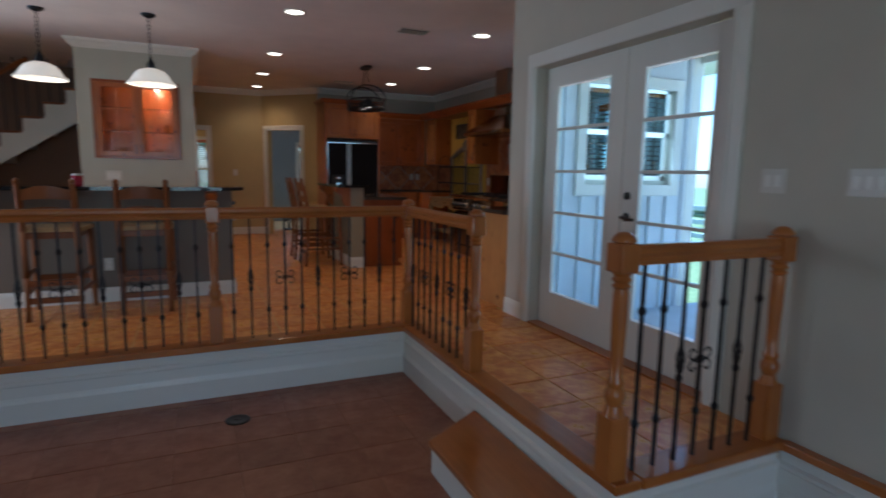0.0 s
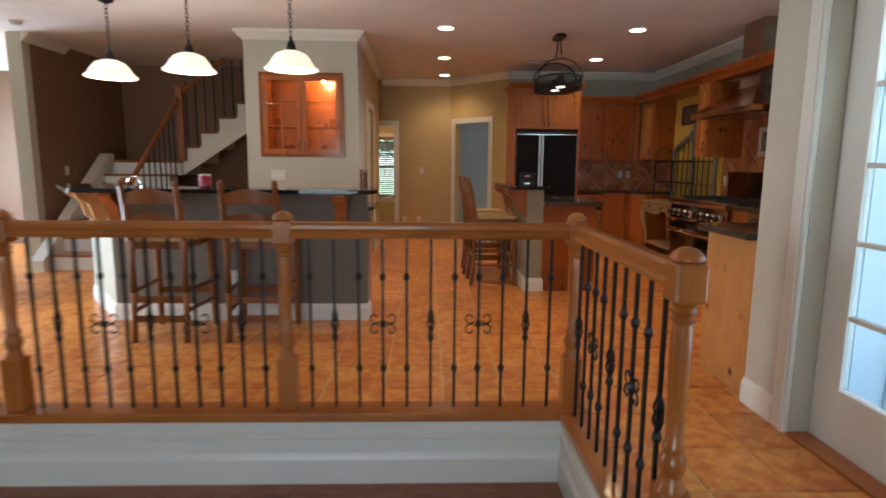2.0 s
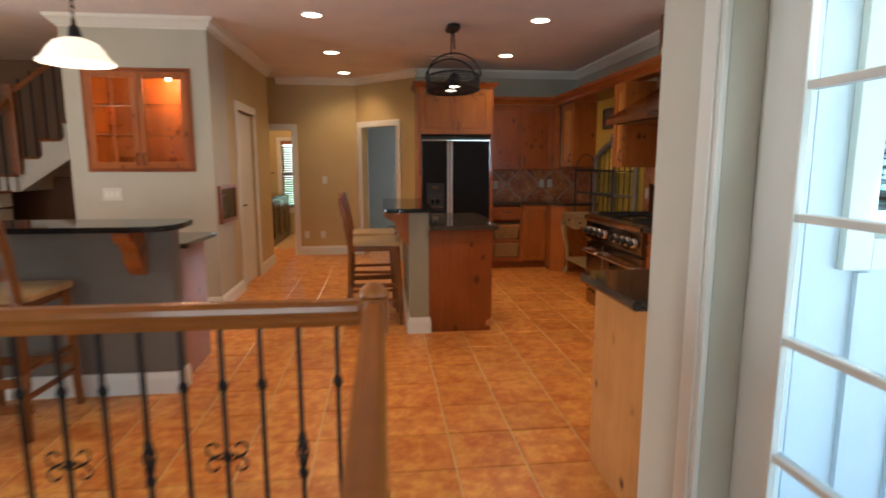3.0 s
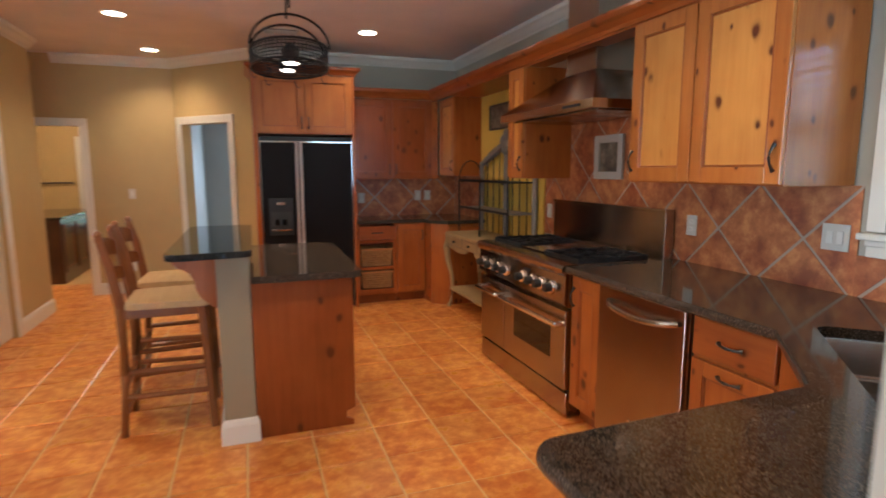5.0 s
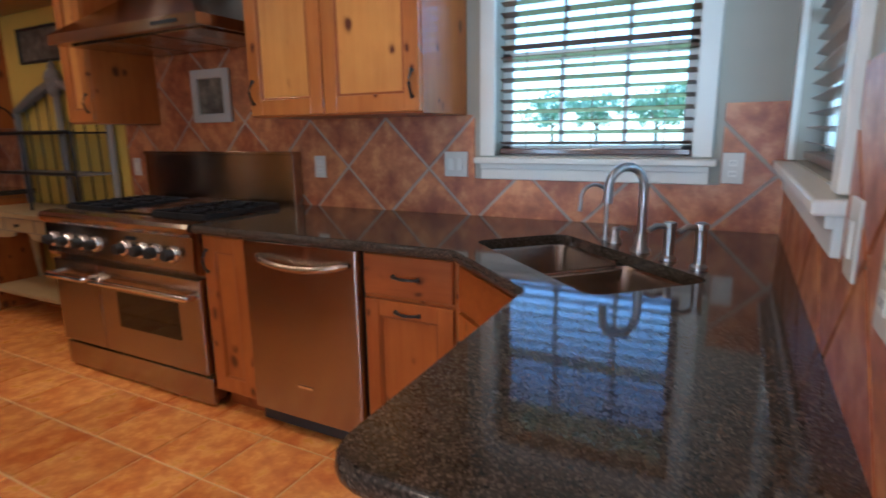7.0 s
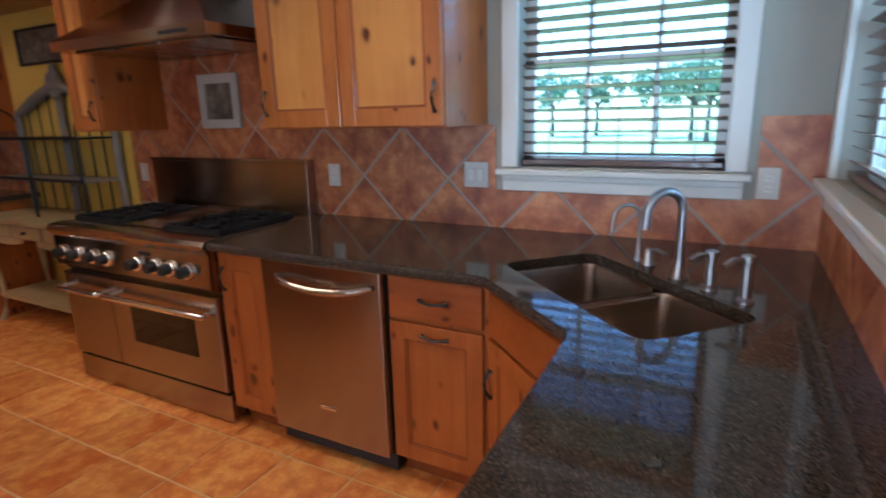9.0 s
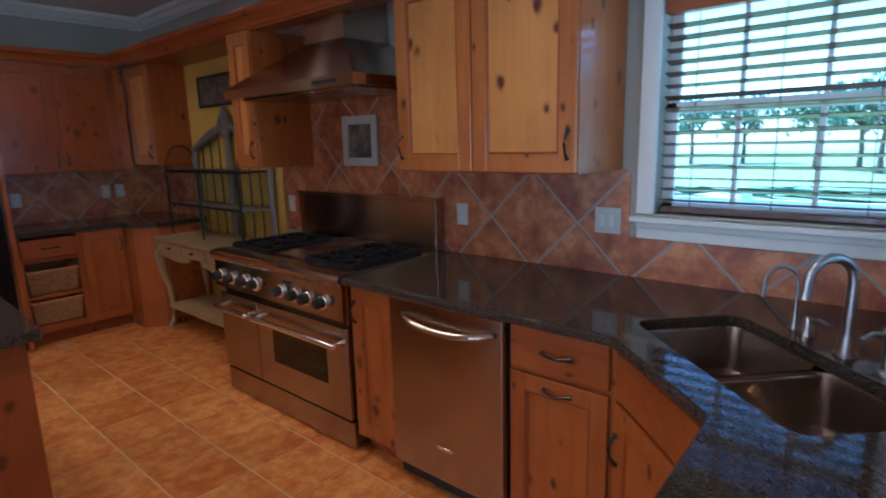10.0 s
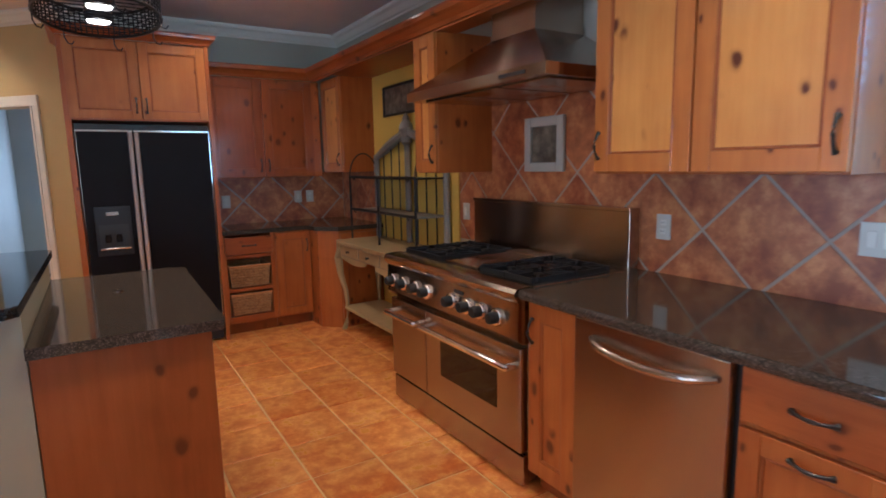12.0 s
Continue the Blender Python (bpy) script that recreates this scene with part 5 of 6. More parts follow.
def upper(x0, y0, y1, doors, label, group="upper cabinets"):
    c = thing("wall_cabinet", (4.45, (y0 + y1) / 2, UZ0), label, "cabinet", group)
    part("body", box(x0 + 0.02, WX, y0, y1, UZ0, UZ1, 0.002), PINE, c)
    for a, b, hs in doors:
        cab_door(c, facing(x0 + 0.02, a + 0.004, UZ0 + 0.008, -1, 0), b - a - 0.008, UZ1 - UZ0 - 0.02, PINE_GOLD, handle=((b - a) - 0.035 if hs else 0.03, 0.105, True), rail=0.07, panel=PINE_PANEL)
    return c


upper(UX, 5.832, 6.755, [(5.832, 6.315, False), (6.315, 6.755, True)], "knotty pine wall cabinet with two doors beside the window")
upper(UX, 8.0, 8.25, [(8.0, 8.25, False)], "narrow knotty pine wall cabinet beside the hood")
upper(4.335, 9.755, 10.20, [(9.755, 10.20, False)], "stained pine corner wall cabinet")
cr = thing("cabinet_crown", (4.24, 8.0, UZ1), "stained pine crown and valance along the wall cabinets", "cabinet crown")
WOODCROWN = [(0.0, 0.0), (0.012, 0.0), (0.018, 0.022), (0.04, 0.05), (0.058, 0.062), (0.062, 0.085), (0.062, 0.10), (0.0, 0.10)]
part("crown", sweep(WOODCROWN, [(3.31, 10.215, UZ1), (4.25, 10.215, UZ1), (4.25, 5.832, UZ1), (4.66, 5.832, UZ1)]), PINE_Y, cr, "stained pine crown moulding")
part("valance", box(4.25, 4.275, 5.84, 10.21, UZ1 - 0.012, UZ1 + 0.09), PINE_Y, cr)
part("soffit_panel", box(4.275, 4.655, 8.25, 9.755, UZ1 - 0.005, UZ1 + 0.015), PINE_Y, cr, "pine soffit board over the niche")
part("soffit_panel", box(4.275, 4.40, 6.755, 8.0, UZ1 - 0.008, UZ1 + 0.015), PINE_Y, cr, "pine soffit board over the hood")

# refrigerator wall
fr = thing("refrigerator", (2.84, 10.2, 0), "black side-by-side refrigerator with steel trim and water dispenser", "refrigerator")
FY = 9.895
part("body", box(2.395, 3.285, FY + 0.04, 10.55, 0.02, 1.755), BLACK_MATT, fr)
part("grille", box(2.395, 3.285, FY + 0.01, FY + 0.04, 1.722, 1.765), BLACK_MATT, fr)
for a, b in ((2.395, 2.752), (2.762, 3.285)):
    d = part("door", box(a, b, FY, FY + 0.045, 0.10, 1.715, 0.004), BLACK_GLOSS, fr, "glossy black door panel")
    part("top_trim", box(a, b, FY - 0.004, FY + 0.03, 1.708, 1.722, 0.002), CHROME, d, "steel top trim")
    ha = b - 0.032 if a < 2.5 else a
    part("handle", box(ha, ha + 0.032, FY - 0.032, FY, 0.11, 1.708, 0.008), BRUSHED_NICKEL, d, "full-height brushed steel handle")
    e = a if a < 2.5 else b - 0.005
    part("edge_trim", box(e, e + 0.005, FY - 0.003, FY + 0.02, 0.11, 1.708, 0.001), CHROME, d, "steel edge trim")
    if a < 2.5:
        q = part("dispenser", box(2.455, 2.69, FY - 0.008, FY, 0.80, 1.165, 0.004), BLACK_MATT, d, "black water and ice dispenser")
        part("recess", box(2.475, 2.67, FY - 0.010, FY - 0.008, 0.84, 1.03, 0), VENT_DARK, q)
        part("tray", box(2.475, 2.67, FY - 0.022, FY - 0.010, 0.845, 0.858, 0.002), CHROME, q, "steel drip tray")
        part("display", box(2.53, 2.61, FY - 0.012, FY - 0.008, 1.10, 1.125, 0.001), CHROME, q)
        for k in (2.53, 2.60):
            part("paddle", lathe([(0.022, 0), (0.024, 0.03), (0.018, 0.06)], (k, FY - 0.012, 0.90), 12), BLACK_GLOSS, q, "", True)
part("kick_grille", box(2.395, 3.285, FY + 0.03, FY + 0.045, 0.02, 0.095), BLACK_MATT, fr)
fc = thing("fridge_cabinet", (2.83, 10.2, 0), "honey knotty pine cabinet surround over the refrigerator", "cabinet")
part("side_panel", box(2.345, 2.385, FY - 0.005, 10.55, 0, 2.365, 0.003), PINE, fc)
part("side_panel", box(3.295, 3.325, FY - 0.005, 10.55, 0, 2.365, 0.003), PINE, fc)
part("body", box(2.385, 3.295, FY + 0.01, 10.55, 1.79, 2.365, 0.002), PINE, fc)
for a, hs in ((2.375, False), (2.838, True)):
    cab_door(fc, facing(a + 0.455, FY + 0.008, 1.80, 0, -1), 0.455, 0.55, PINE_GOLD, handle=(0.03 if not hs else 0.425, 0.10, True))
part("crown", sweep([(o * 0.9, u * 0.75) for o, u in WOODCROWN], [(2.345, 10.5, 2.365), (2.345, FY - 0.006, 2.365), (3.325, FY - 0.006, 2.365), (3.325, 10.5, 2.365)]), PINE_X, fc, "pine crown moulding")
ub = thing("wall_cabinet", (3.82, 10.4, UZ0), "stained knotty pine wall cabinets beside the refrigerator", "cabinet", "upper cabinets")
part("body", box(3.33, 4.33, 10.235, 10.555, UZ0 - 0.035, UZ1, 0.002), PINE, ub)
cab_door(ub, facing(3.79, 10.235, UZ0 - 0.027, 0, -1), 0.45, UZ1 - UZ0 + 0.015, CHERRY, handle=(0.03, 0.10, True), rail=0.07)
cab_door(ub, facing(4.25, 10.235, UZ0 - 0.027, 0, -1), 0.45, UZ1 - UZ0 + 0.015, CHERRY, handle=(0.42, 0.10, True), rail=0.07)
BY = 9.985
bk = thing("basket_cabinet", (3.55, 10.2, 0), "knotty pine base cabinet with a drawer over two open basket bays", "cabinet", "base cabinets")
for a, b in ((3.33, 3.365), (3.73, 3.765)):
    part("side", box(a, b, BY, 10.555, 0.10, CT0, 0.002), PINE, bk)
part("back", box(3.365, 3.73, 10.35, 10.555, 0.10, CT0), CHERRY, bk)
for z in (0.10, 0.375, 0.665):
    part("rail", box(3.365, 3.73, BY, 10.35, z, z + (0.06 if z == 0.10 else 0.03), 0.002), PINE_X, bk)
part("toe_kick", box(3.33, 3.765, BY + 0.06, 10.5, 0, 0.10), CHERRY, bk)
drawer_front(bk, facing(3.745, BY, 0.70, 0, -1), 0.395, 0.15, PINE_X)
for z in (0.165, 0.41):
    bs = thing("basket", (3.55, 10.12, z), "woven wicker storage basket in the open bay", "basket", "baskets")
    bm = bmesh.new()
    for i in range(7):
        zz = z + 0.012 + i * 0.024
        k = 0.90 + 0.10 * i / 6
        tube([(3.55 + 0.165 * k * sx, BY + 0.17 + 0.15 * k * sy, zz) for sx, sy in ((-1, -1), (0, -1.01), (1, -1), (1, 1), (-1, 1))], 0.0125, 6, bm, True)
    part("weave", bm, WICKER, bs)
    part("bottom", box(3.40, 3.70, BY + 0.035, BY + 0.31, z, z + 0.01), WICKER, bs)
    part("rim", tube([(3.55 + 0.17 * sx, BY + 0.17 + 0.155 * sy, z + 0.18) for sx, sy in ((-1, -1), (1, -1), (1, 1), (-1, 1))], 0.013, 6, closed=True), PINE_RAW, bs, "pale wooden rim")
bd = thing("base_cabinet", (3.9, 10.2, 0), "knotty pine base cabinet beside the basket bays", "cabinet", "base cabinets")
part("body", box(3.767, 4.09, BY, 10.555, 0.10, CT0, 0.002), PINE, bd)
part("toe_kick", box(3.767, 4.09, BY + 0.06, 10.5, 0, 0.10), CHERRY, bd)
cab_door(bd, facing(4.08, BY, 0.115, 0, -1), 0.305, 0.745, handle=(0.03, 0.62, True))
bcn = thing("corner_cabinet", (4.35, 10.0, 0), "stained pine corner base cabinet with an angled door", "cabinet", "base cabinets")
part("body", prism([(4.092, BY), (4.10, 9.80), (4.24, 9.66), (WX, 9.66), (WX, 10.555), (4.092, 10.555)], 0.0, CT0), PINE, bcn)
cab_door(bcn, facing(4.65, 9.66, 0.08, 0, -1), 0.40, 0.77, handle=(0.36, 0.66, True))
ck = thing("worktop", (3.9, 10.2, CT0), "brown granite worktop along the refrigerator wall", "worktop")
part("slab", prism([(3.328, BY - 0.03), (4.06, BY - 0.03), (4.07, 9.78), (4.22, 9.63), (WX, 9.63), (WX, 10.555), (3.328, 10.555)], CT0 + 0.001, CT1, bev=0.005), GRANITE, ck)

# island
structure("island_wall", box(2.09, 2.25, 7.19, 8.42, 0, 1.03), WALL_ISLAND, "sage painted half wall of the island", "island wall")
structure("baseboard_island", sweep(BASEBOARD, [(2.09, 8.42, 0.001), (2.09, 7.19, 0.001), (2.25, 7.19, 0.001), (2.25, 7.205, 0.001)]), TRIM, "white baseboard of the island wall", "baseboard")
isl = thing("island_cabinet", (2.5, 7.8, 0), "stained knotty pine island cabinet", "cabinet")
part("body", box(2.253, 2.755, 7.225, 8.27, 0.10, CT0, 0.002), CHERRY, isl)
part("toe_kick", box(2.253, 2.70, 7.225, 8.27, 0.0, 0.10), CHERRY, isl)
part("end_panel", prism([(2.253, 0.0), (2.775, 0.0), (2.775, 0.03), (2.735, 0.045), (2.735, 0.085), (2.785, 0.105), (2.785, CT0), (2.253, CT0)], -7.225, -7.205, m=pose(0, 0, 0, 90, 0, 0)), CHERRY, isl, "stained knotty pine end panel")
for k, (z, h) in enumerate(((0.115, 0.27), (0.39, 0.22), (0.62, 0.23))):
    drawer_front(isl, facing(2.755, 7.74, z, 1, 0), 0.50, h)
    drawer_front(isl, facing(2.755, 8.26, z, 1, 0), 0.50, h)
ic = thing("island_worktop", (2.5, 7.7, CT0), "polished brown granite island worktop", "worktop")
part("slab", prism(rounded([(2.255, 7.11), (2.82, 7.11), (2.845, 8.355), (2.255, 8.355)], [0.005, 0.02, 0.02, 0.005]), CT0 + 0.001, CT1, bev=0.006), GRANITE, ic)
part("pop_up_outlet", lathe([(0.022, 0), (0.022, 0.003), (0.0, 0.004)], (2.52, 7.86, CT1), 14), CHROME, ic, "small steel outlet cap")
it = thing("island_bar_worktop", (2.1, 7.5, 1.03), "polished black granite raised bar top on the island", "bar top")
part("slab", prism(rounded([(1.885, 6.94), (2.268, 6.985), (2.278, 8.32), (1.885, 8.33)], [0.06, 0.03, 0.03, 0.06]), 1.03, 1.062, bev=0.008), BLACK_GRANITE, it)
corbel(facing(2.09, 7.255, 1.03, -1, 0), "carved pine corbel under the island bar top", PINE, 1.02)
corbel(facing(2.09, 8.2, 1.03, -1, 0), "carved pine corbel under the island bar top", PINE, 1.02)

# pot rack
pr = thing("pot_rack", (RACK[0], RACK[1], 2.1), "oval black wrought iron pot rack light hanging over the island", "pot rack")


def oval(a, b, z, n=28):
    return [(RACK[0] + a * math.cos(2 * math.pi * i / n), RACK[1] + b * math.sin(2 * math.pi * i / n), z) for i in range(n)]


part("lower_ring", tube(oval(0.25, 0.42, 2.113), 0.008, 6, closed=True), WROUGHT, pr, "", True)
part("upper_ring", tube(oval(0.25, 0.42, 2.228), 0.008, 6, closed=True), WROUGHT, pr, "", True)
bm = bmesh.new()
for i, p in enumerate(oval(0.25, 0.42, 2.113, 64)):
    tube([p, (p[0], p[1], 2.228)], 0.0035, 5, bm)
for z in (2.133, 2.153, 2.173, 2.193, 2.213):
    tube(oval(0.25, 0.42, z), 0.003, 5, bm, True)
part("mesh_band", bm, WROUGHT, pr)
for i in range(-7, 8):
    yy = i * 0.056
    xx = 0.25 * math.sqrt(max(0, 1 - (yy / 0.42) ** 2))
    part("grid_bar", tube([(RACK[0] - xx, RACK[1] + yy, 2.116), (RACK[0] + xx, RACK[1] + yy, 2.116)], 0.003, 5), WROUGHT, pr)
for s in (-1, 1):
    part("arch", tube([(RACK[0] + 0.25 * math.cos(a), RACK[1] + s * 0.14, 2.228 + 0.20 * math.sin(a)) for a in (math.pi * i / 14 for i in range(15))], 0.008, 6), WROUGHT, pr, "", True)
    lc = part("lamp_can", lathe([(0.055, 0.0), (0.06, 0.02), (0.05, 0.09), (0.02, 0.12)], (RACK[0], RACK[1] + s * 0.14, 2.128), 16), WROUGHT, pr, "black lamp housing", True)
    part("lamp_face", lathe([(0.05, -0.006), (0.05, -0.001)], (RACK[0], RACK[1] + s * 0.14, 2.128), 16), CAN_GLOW, lc, "glowing lamp face")
    part("hanger", tube([(RACK[0], RACK[1] + s * 0.14, 2.468), (RACK[0], RACK[1] + s * 0.05, CEIL - 0.03)], 0.007, 6), WROUGHT, pr, "", True)
part("canopy", prism(rounded([(RACK[0] - 0.06, RACK[1] - 0.14), (RACK[0] + 0.06, RACK[1] - 0.14), (RACK[0] + 0.06, RACK[1] + 0.14), (RACK[0] - 0.06, RACK[1] + 0.14)], [0.06] * 4), CEIL - 0.035, CEIL - 0.001, bev=0.008), WROUGHT, pr, "black ceiling canopy")
for i in range(7):
    a = 2 * math.pi * i / 7 + 0.4
    hx, hyy = RACK[0] + 0.25 * math.cos(a), RACK[1] + 0.42 * math.sin(a)
    part("hook", tube([(hx, hyy, 2.123), (hx, hyy, 2.078), (hx + 0.012, hyy, 2.053), (hx + 0.028, hyy, 2.048), (hx + 0.038, hyy, 2.063)], 0.0035, 6), WROUGHT, pr, "", True)

# ---- niche: console, rack, pictures ----
tb = thing("console_table", (4.38, 9.0, 0), "cream painted console table with curved legs and drawers", "console table")
TY0, TY1, TX0, TX1, TZ = 8.36, 9.66, 4.20, 4.64, 0.80
part("top", prism(rounded([(TX0, TY0), (TX1, TY0), (TX1, TY1), (TX0, TY1)], [0.05, 0.01, 0.01, 0.05]), TZ - 0.028, TZ, bev=0.007), CREAM, tb, "cream painted top")
bm = bmesh.new()
n = 20
prof = [(TY0 + 0.04 + (TY1 - TY0 - 0.08) * i / n, TZ - 0.15 - 0.035 * abs(math.sin(2 * math.pi * i / n)) + 0.05 * (abs(i / n - 0.5) < 0.08)) for i in range(n + 1)]
for (ya, za), (yb, zb) in zip(prof, prof[1:]):
    vs = [bm.verts.new(p) for p in ((TX0 + 0.03, ya, za), (TX0 + 0.03, yb, zb), (TX0 + 0.03, yb, TZ - 0.028), (TX0 + 0.03, ya, TZ - 0.028), (TX0 + 0.05, ya, za), (TX0 + 0.05, yb, zb), (TX0 + 0.05, yb, TZ - 0.028), (TX0 + 0.05, ya, TZ - 0.028))]
    bm.faces.new(vs[:4]), bm.faces.new(vs[4:][::-1]), bm.faces.new((vs[0], vs[4], vs[5], vs[1]))
part("apron", bm, CREAM, tb, "scalloped cream apron")
part("side_apron", box(TX0 + 0.05, TX1 - 0.02, TY1 - 0.05, TY1 - 0.03, TZ - 0.17, TZ - 0.028), CREAM, tb)
for i in range(3):
    y0 = TY0 + 0.08 + i * 0.39
    # dark plate behind the drawer, stands in for the shadow at its edges
    part("drawer_shadow_line", box(TX0 + 0.026, TX0 + 0.031, y0 - 0.007, y0 + 0.367, TZ - 0.132, TZ - 0.033), GREYWOOD, tb, "dark outline standing for the shadow round the drawer")
    d = part("drawer", box(TX0 + 0.018, TX0 + 0.03, y0, y0 + 0.36, TZ - 0.125, TZ - 0.04, 0.004), CREAM, tb, "small cream drawer")
    part("knob", lathe([(0.012, 0), (0.007, 0.008), (0.014, 0.02), (0.0, 0.026)], m=Matrix.Translation((TX0 + 0.018, y0 + 0.18, TZ - 0.082)) @ pose(0, 0, 0, 0, -90, 0)), PEWTER, d, "", True)
for yy, s in ((TY0 + 0.06, -1), (TY1 - 0.06, 1)):
    for xx, q in ((TX0 + 0.06, -1), (TX1 - 0.06, 0.3)):
        part("leg", tube([(xx + q * 0.025, yy + s * 0.025, TZ - 0.03), (xx + q * 0.04, yy + s * 0.04, TZ - 0.16), (xx + q * 0.03, yy + s * 0.03, TZ - 0.30), (xx, yy, 0.35), (xx - q * 0.01, yy - s * 0.01, 0.18), (xx + q * 0.005, yy + s * 0.005, 0.06), (xx + q * 0.02, yy + s * 0.02, 0.0)], [0.034, 0.038, 0.028, 0.021, 0.017, 0.018, 0.026], 8), CREAM, tb, "curved cabriole leg", True)
part("shelf", prism(rounded([(TX0 + 0.04, TY0 + 0.05), (TX1 - 0.03, TY0 + 0.05), (TX1 - 0.03, TY1 - 0.05), (TX0 + 0.04, TY1 - 0.05)], [0.03] * 4), 0.19, 0.215, bev=0.005), CREAM, tb, "cream lower shelf")

rk = thing("bakers_rack", (4.5, 9.06, TZ), "wrought iron baker's rack with a carved grey wood crest", "rack")
K0, K1, KX0, KX1 = 8.49, 9.64, 4.36, 4.62
kc = (K0 + K1) / 2
for yy in (K0, kc, K1):
    part("post", tube([(KX1, yy, TZ), (KX1, yy, 1.52 if yy != kc else 1.72)], 0.026, 8), GREYWOOD, rk, "grey wood post", True)
for s in (-1, 1):
    pts = []
    for i in range(13):
        t = i / 12
        y = kc + s * (K1 - kc) * (1 - t)
        z = 1.50 + 0.20 * (t ** 1.6) + 0.035 * math.sin(math.pi * t)
        pts.append((KX1, y, z))
    part("crest_arch", tube(pts, [0.026 + 0.014 * math.sin(math.pi * i / 12) for i in range(13)], 8), GREYWOOD, rk, "carved grey wood crest", True)
    part("scroll", tube([(KX1 - 0.015, kc + s * (0.055 + 0.045 * math.cos(a) * (1 - a / 9)), 1.66 + 0.055 * math.sin(a) * (1 - a / 9)) for a in (0.5 * i for i in range(12))], 0.014, 6), GREYWOOD, rk, "carved scroll", True)
part("finial", lathe([(0.02, 0), (0.045, 0.03), (0.035, 0.07), (0.06, 0.13), (0.05, 0.17), (0.028, 0.20), (0.03, 0.215), (0.012, 0.25), (0.0, 0.26)], (KX1 - 0.005, kc, 1.58), 12), GREYWOOD, rk, "carved grey wood finial", True)
for z in (1.06, 1.335):
    sh = part("shelf", box(KX0, KX1 + 0.01, K0, K1, z - 0.012, z, 0.003), GREYWOOD if z < 1.2 else WROUGHT, rk, "thin shelf")
    part("front_rail", tube([(KX0, K0, z + 0.002), (KX0, K1, z + 0.002)], 0.011, 6), WROUGHT, sh, "", True)
    for yy in (K0 + 0.1, K1 - 0.1):
        part("curl", tube([(KX0 - 0.004 + 0.0 * a, yy + 0.02 * math.cos(a) * (1 - a / 8), z - 0.01 - 0.02 * math.sin(a) * (1 - a / 8)) for a in (0.6 * i for i in range(10))], 0.004, 5), WROUGHT, sh, "", True)
for yy in (K0, kc + 0.03, K1):
    part("front_post", tube([(KX0, yy, TZ), (KX0, yy, 1.335)], 0.009, 6), WROUGHT, rk, "", True)
for yy in (K0, K1):
    part("side_hoop", tube([((KX0 + KX1) / 2 - 0.13 * math.cos(a), yy, 1.335 + 0.20 * math.sin(a)) for a in (math.pi * i / 12 for i in range(13))], 0.006, 6), WROUGHT, rk, "", True)
for i in range(1, 8):
    yy = K0 + (K1 - K0) * i / 8
    if abs(yy - kc) > 0.02:
        part("back_bar", tube([(KX1, yy, TZ), (KX1, yy, 1.50 + 0.16 * (1 - abs(yy - kc) / (K1 - kc)))], 0.006, 6), WROUGHT, rk, "", True)


def picture(name, m, w, h, b, fmat, label):
    p = new(name)
    p.empty_display_size = 0.05
    ORIGIN[p] = Vector((0, 0, 0))
    tagged(p, label, "picture")
    bm = bmesh.new()
    for a in ((0, b, 0, h), (w - b, w, 0, h), (b, w - b, 0, b), (b, w - b, h - b, h)):
        box(a[0], a[1], 0, 0.024, a[2], a[3], 0.005, m, bm)
    part("frame", bm, fmat, p)
    part("print", box(b - 0.002, w - b + 0.002, 0.004, 0.010, b - 0.002, h - b + 0.002, 0, m), PICTURE, p, "dark mottled print")
    return p


picture("tile_picture", facing(4.662, 7.345, 1.375, -1, 0), 0.318, 0.305, 0.052, FRAME_WHITE, "cream framed relief tile over the range")
picture("wall_picture", facing(4.657, 8.80, 1.835, -1, 0), 0.71, 0.25, 0.02, PEWTER, "dark framed picture in the yellow niche")

# glass cabinet in the pier
gc = thing("display_cabinet", (-0.31, 8.3, 1.335), "lit pine display cabinet with glazed doors set in the wall", "display cabinet")
gx0, gx1, gz0, gz1 = -0.775, 0.16, 1.335, 2.26
part("surround", box(gx0, gx0 + 0.03, 8.112, 8.135, gz0, gz1, 0.004), CHERRY, gc)
part("surround", box(gx1 - 0.03, gx1, 8.112, 8.135, gz0, gz1, 0.004), CHERRY, gc)
part("surround", box(gx0 + 0.03, gx1 - 0.03, 8.112, 8.135, gz1 - 0.03, gz1, 0.004), CHERRY, gc)
part("surround", box(gx0 + 0.03, gx1 - 0.03, 8.112, 8.135, gz0, gz0 + 0.03, 0.004), CHERRY, gc)
part("back", box(-0.748, 0.133, 8.50, 8.52, 1.362, 2.233), PINE, gc)
part("side", box(-0.748, -0.735, 8.14, 8.50, 1.362, 2.233), PINE, gc)
part("side", box(0.12, 0.133, 8.14, 8.50, 1.362, 2.233), PINE, gc)
part("floor_board", box(-0.735, 0.12, 8.14, 8.50, 1.362, 1.375), PINE_X, gc)
part("top_board", box(-0.735, 0.12, 8.14, 8.50, 2.22, 2.233), PINE_X, gc)
for z in (1.66, 1.94):
    part("shelf", box(-0.735, 0.12, 8.18, 8.49, z, z + 0.008), CAB_PANE, gc, "clear glass shelf").visible_shadow = False
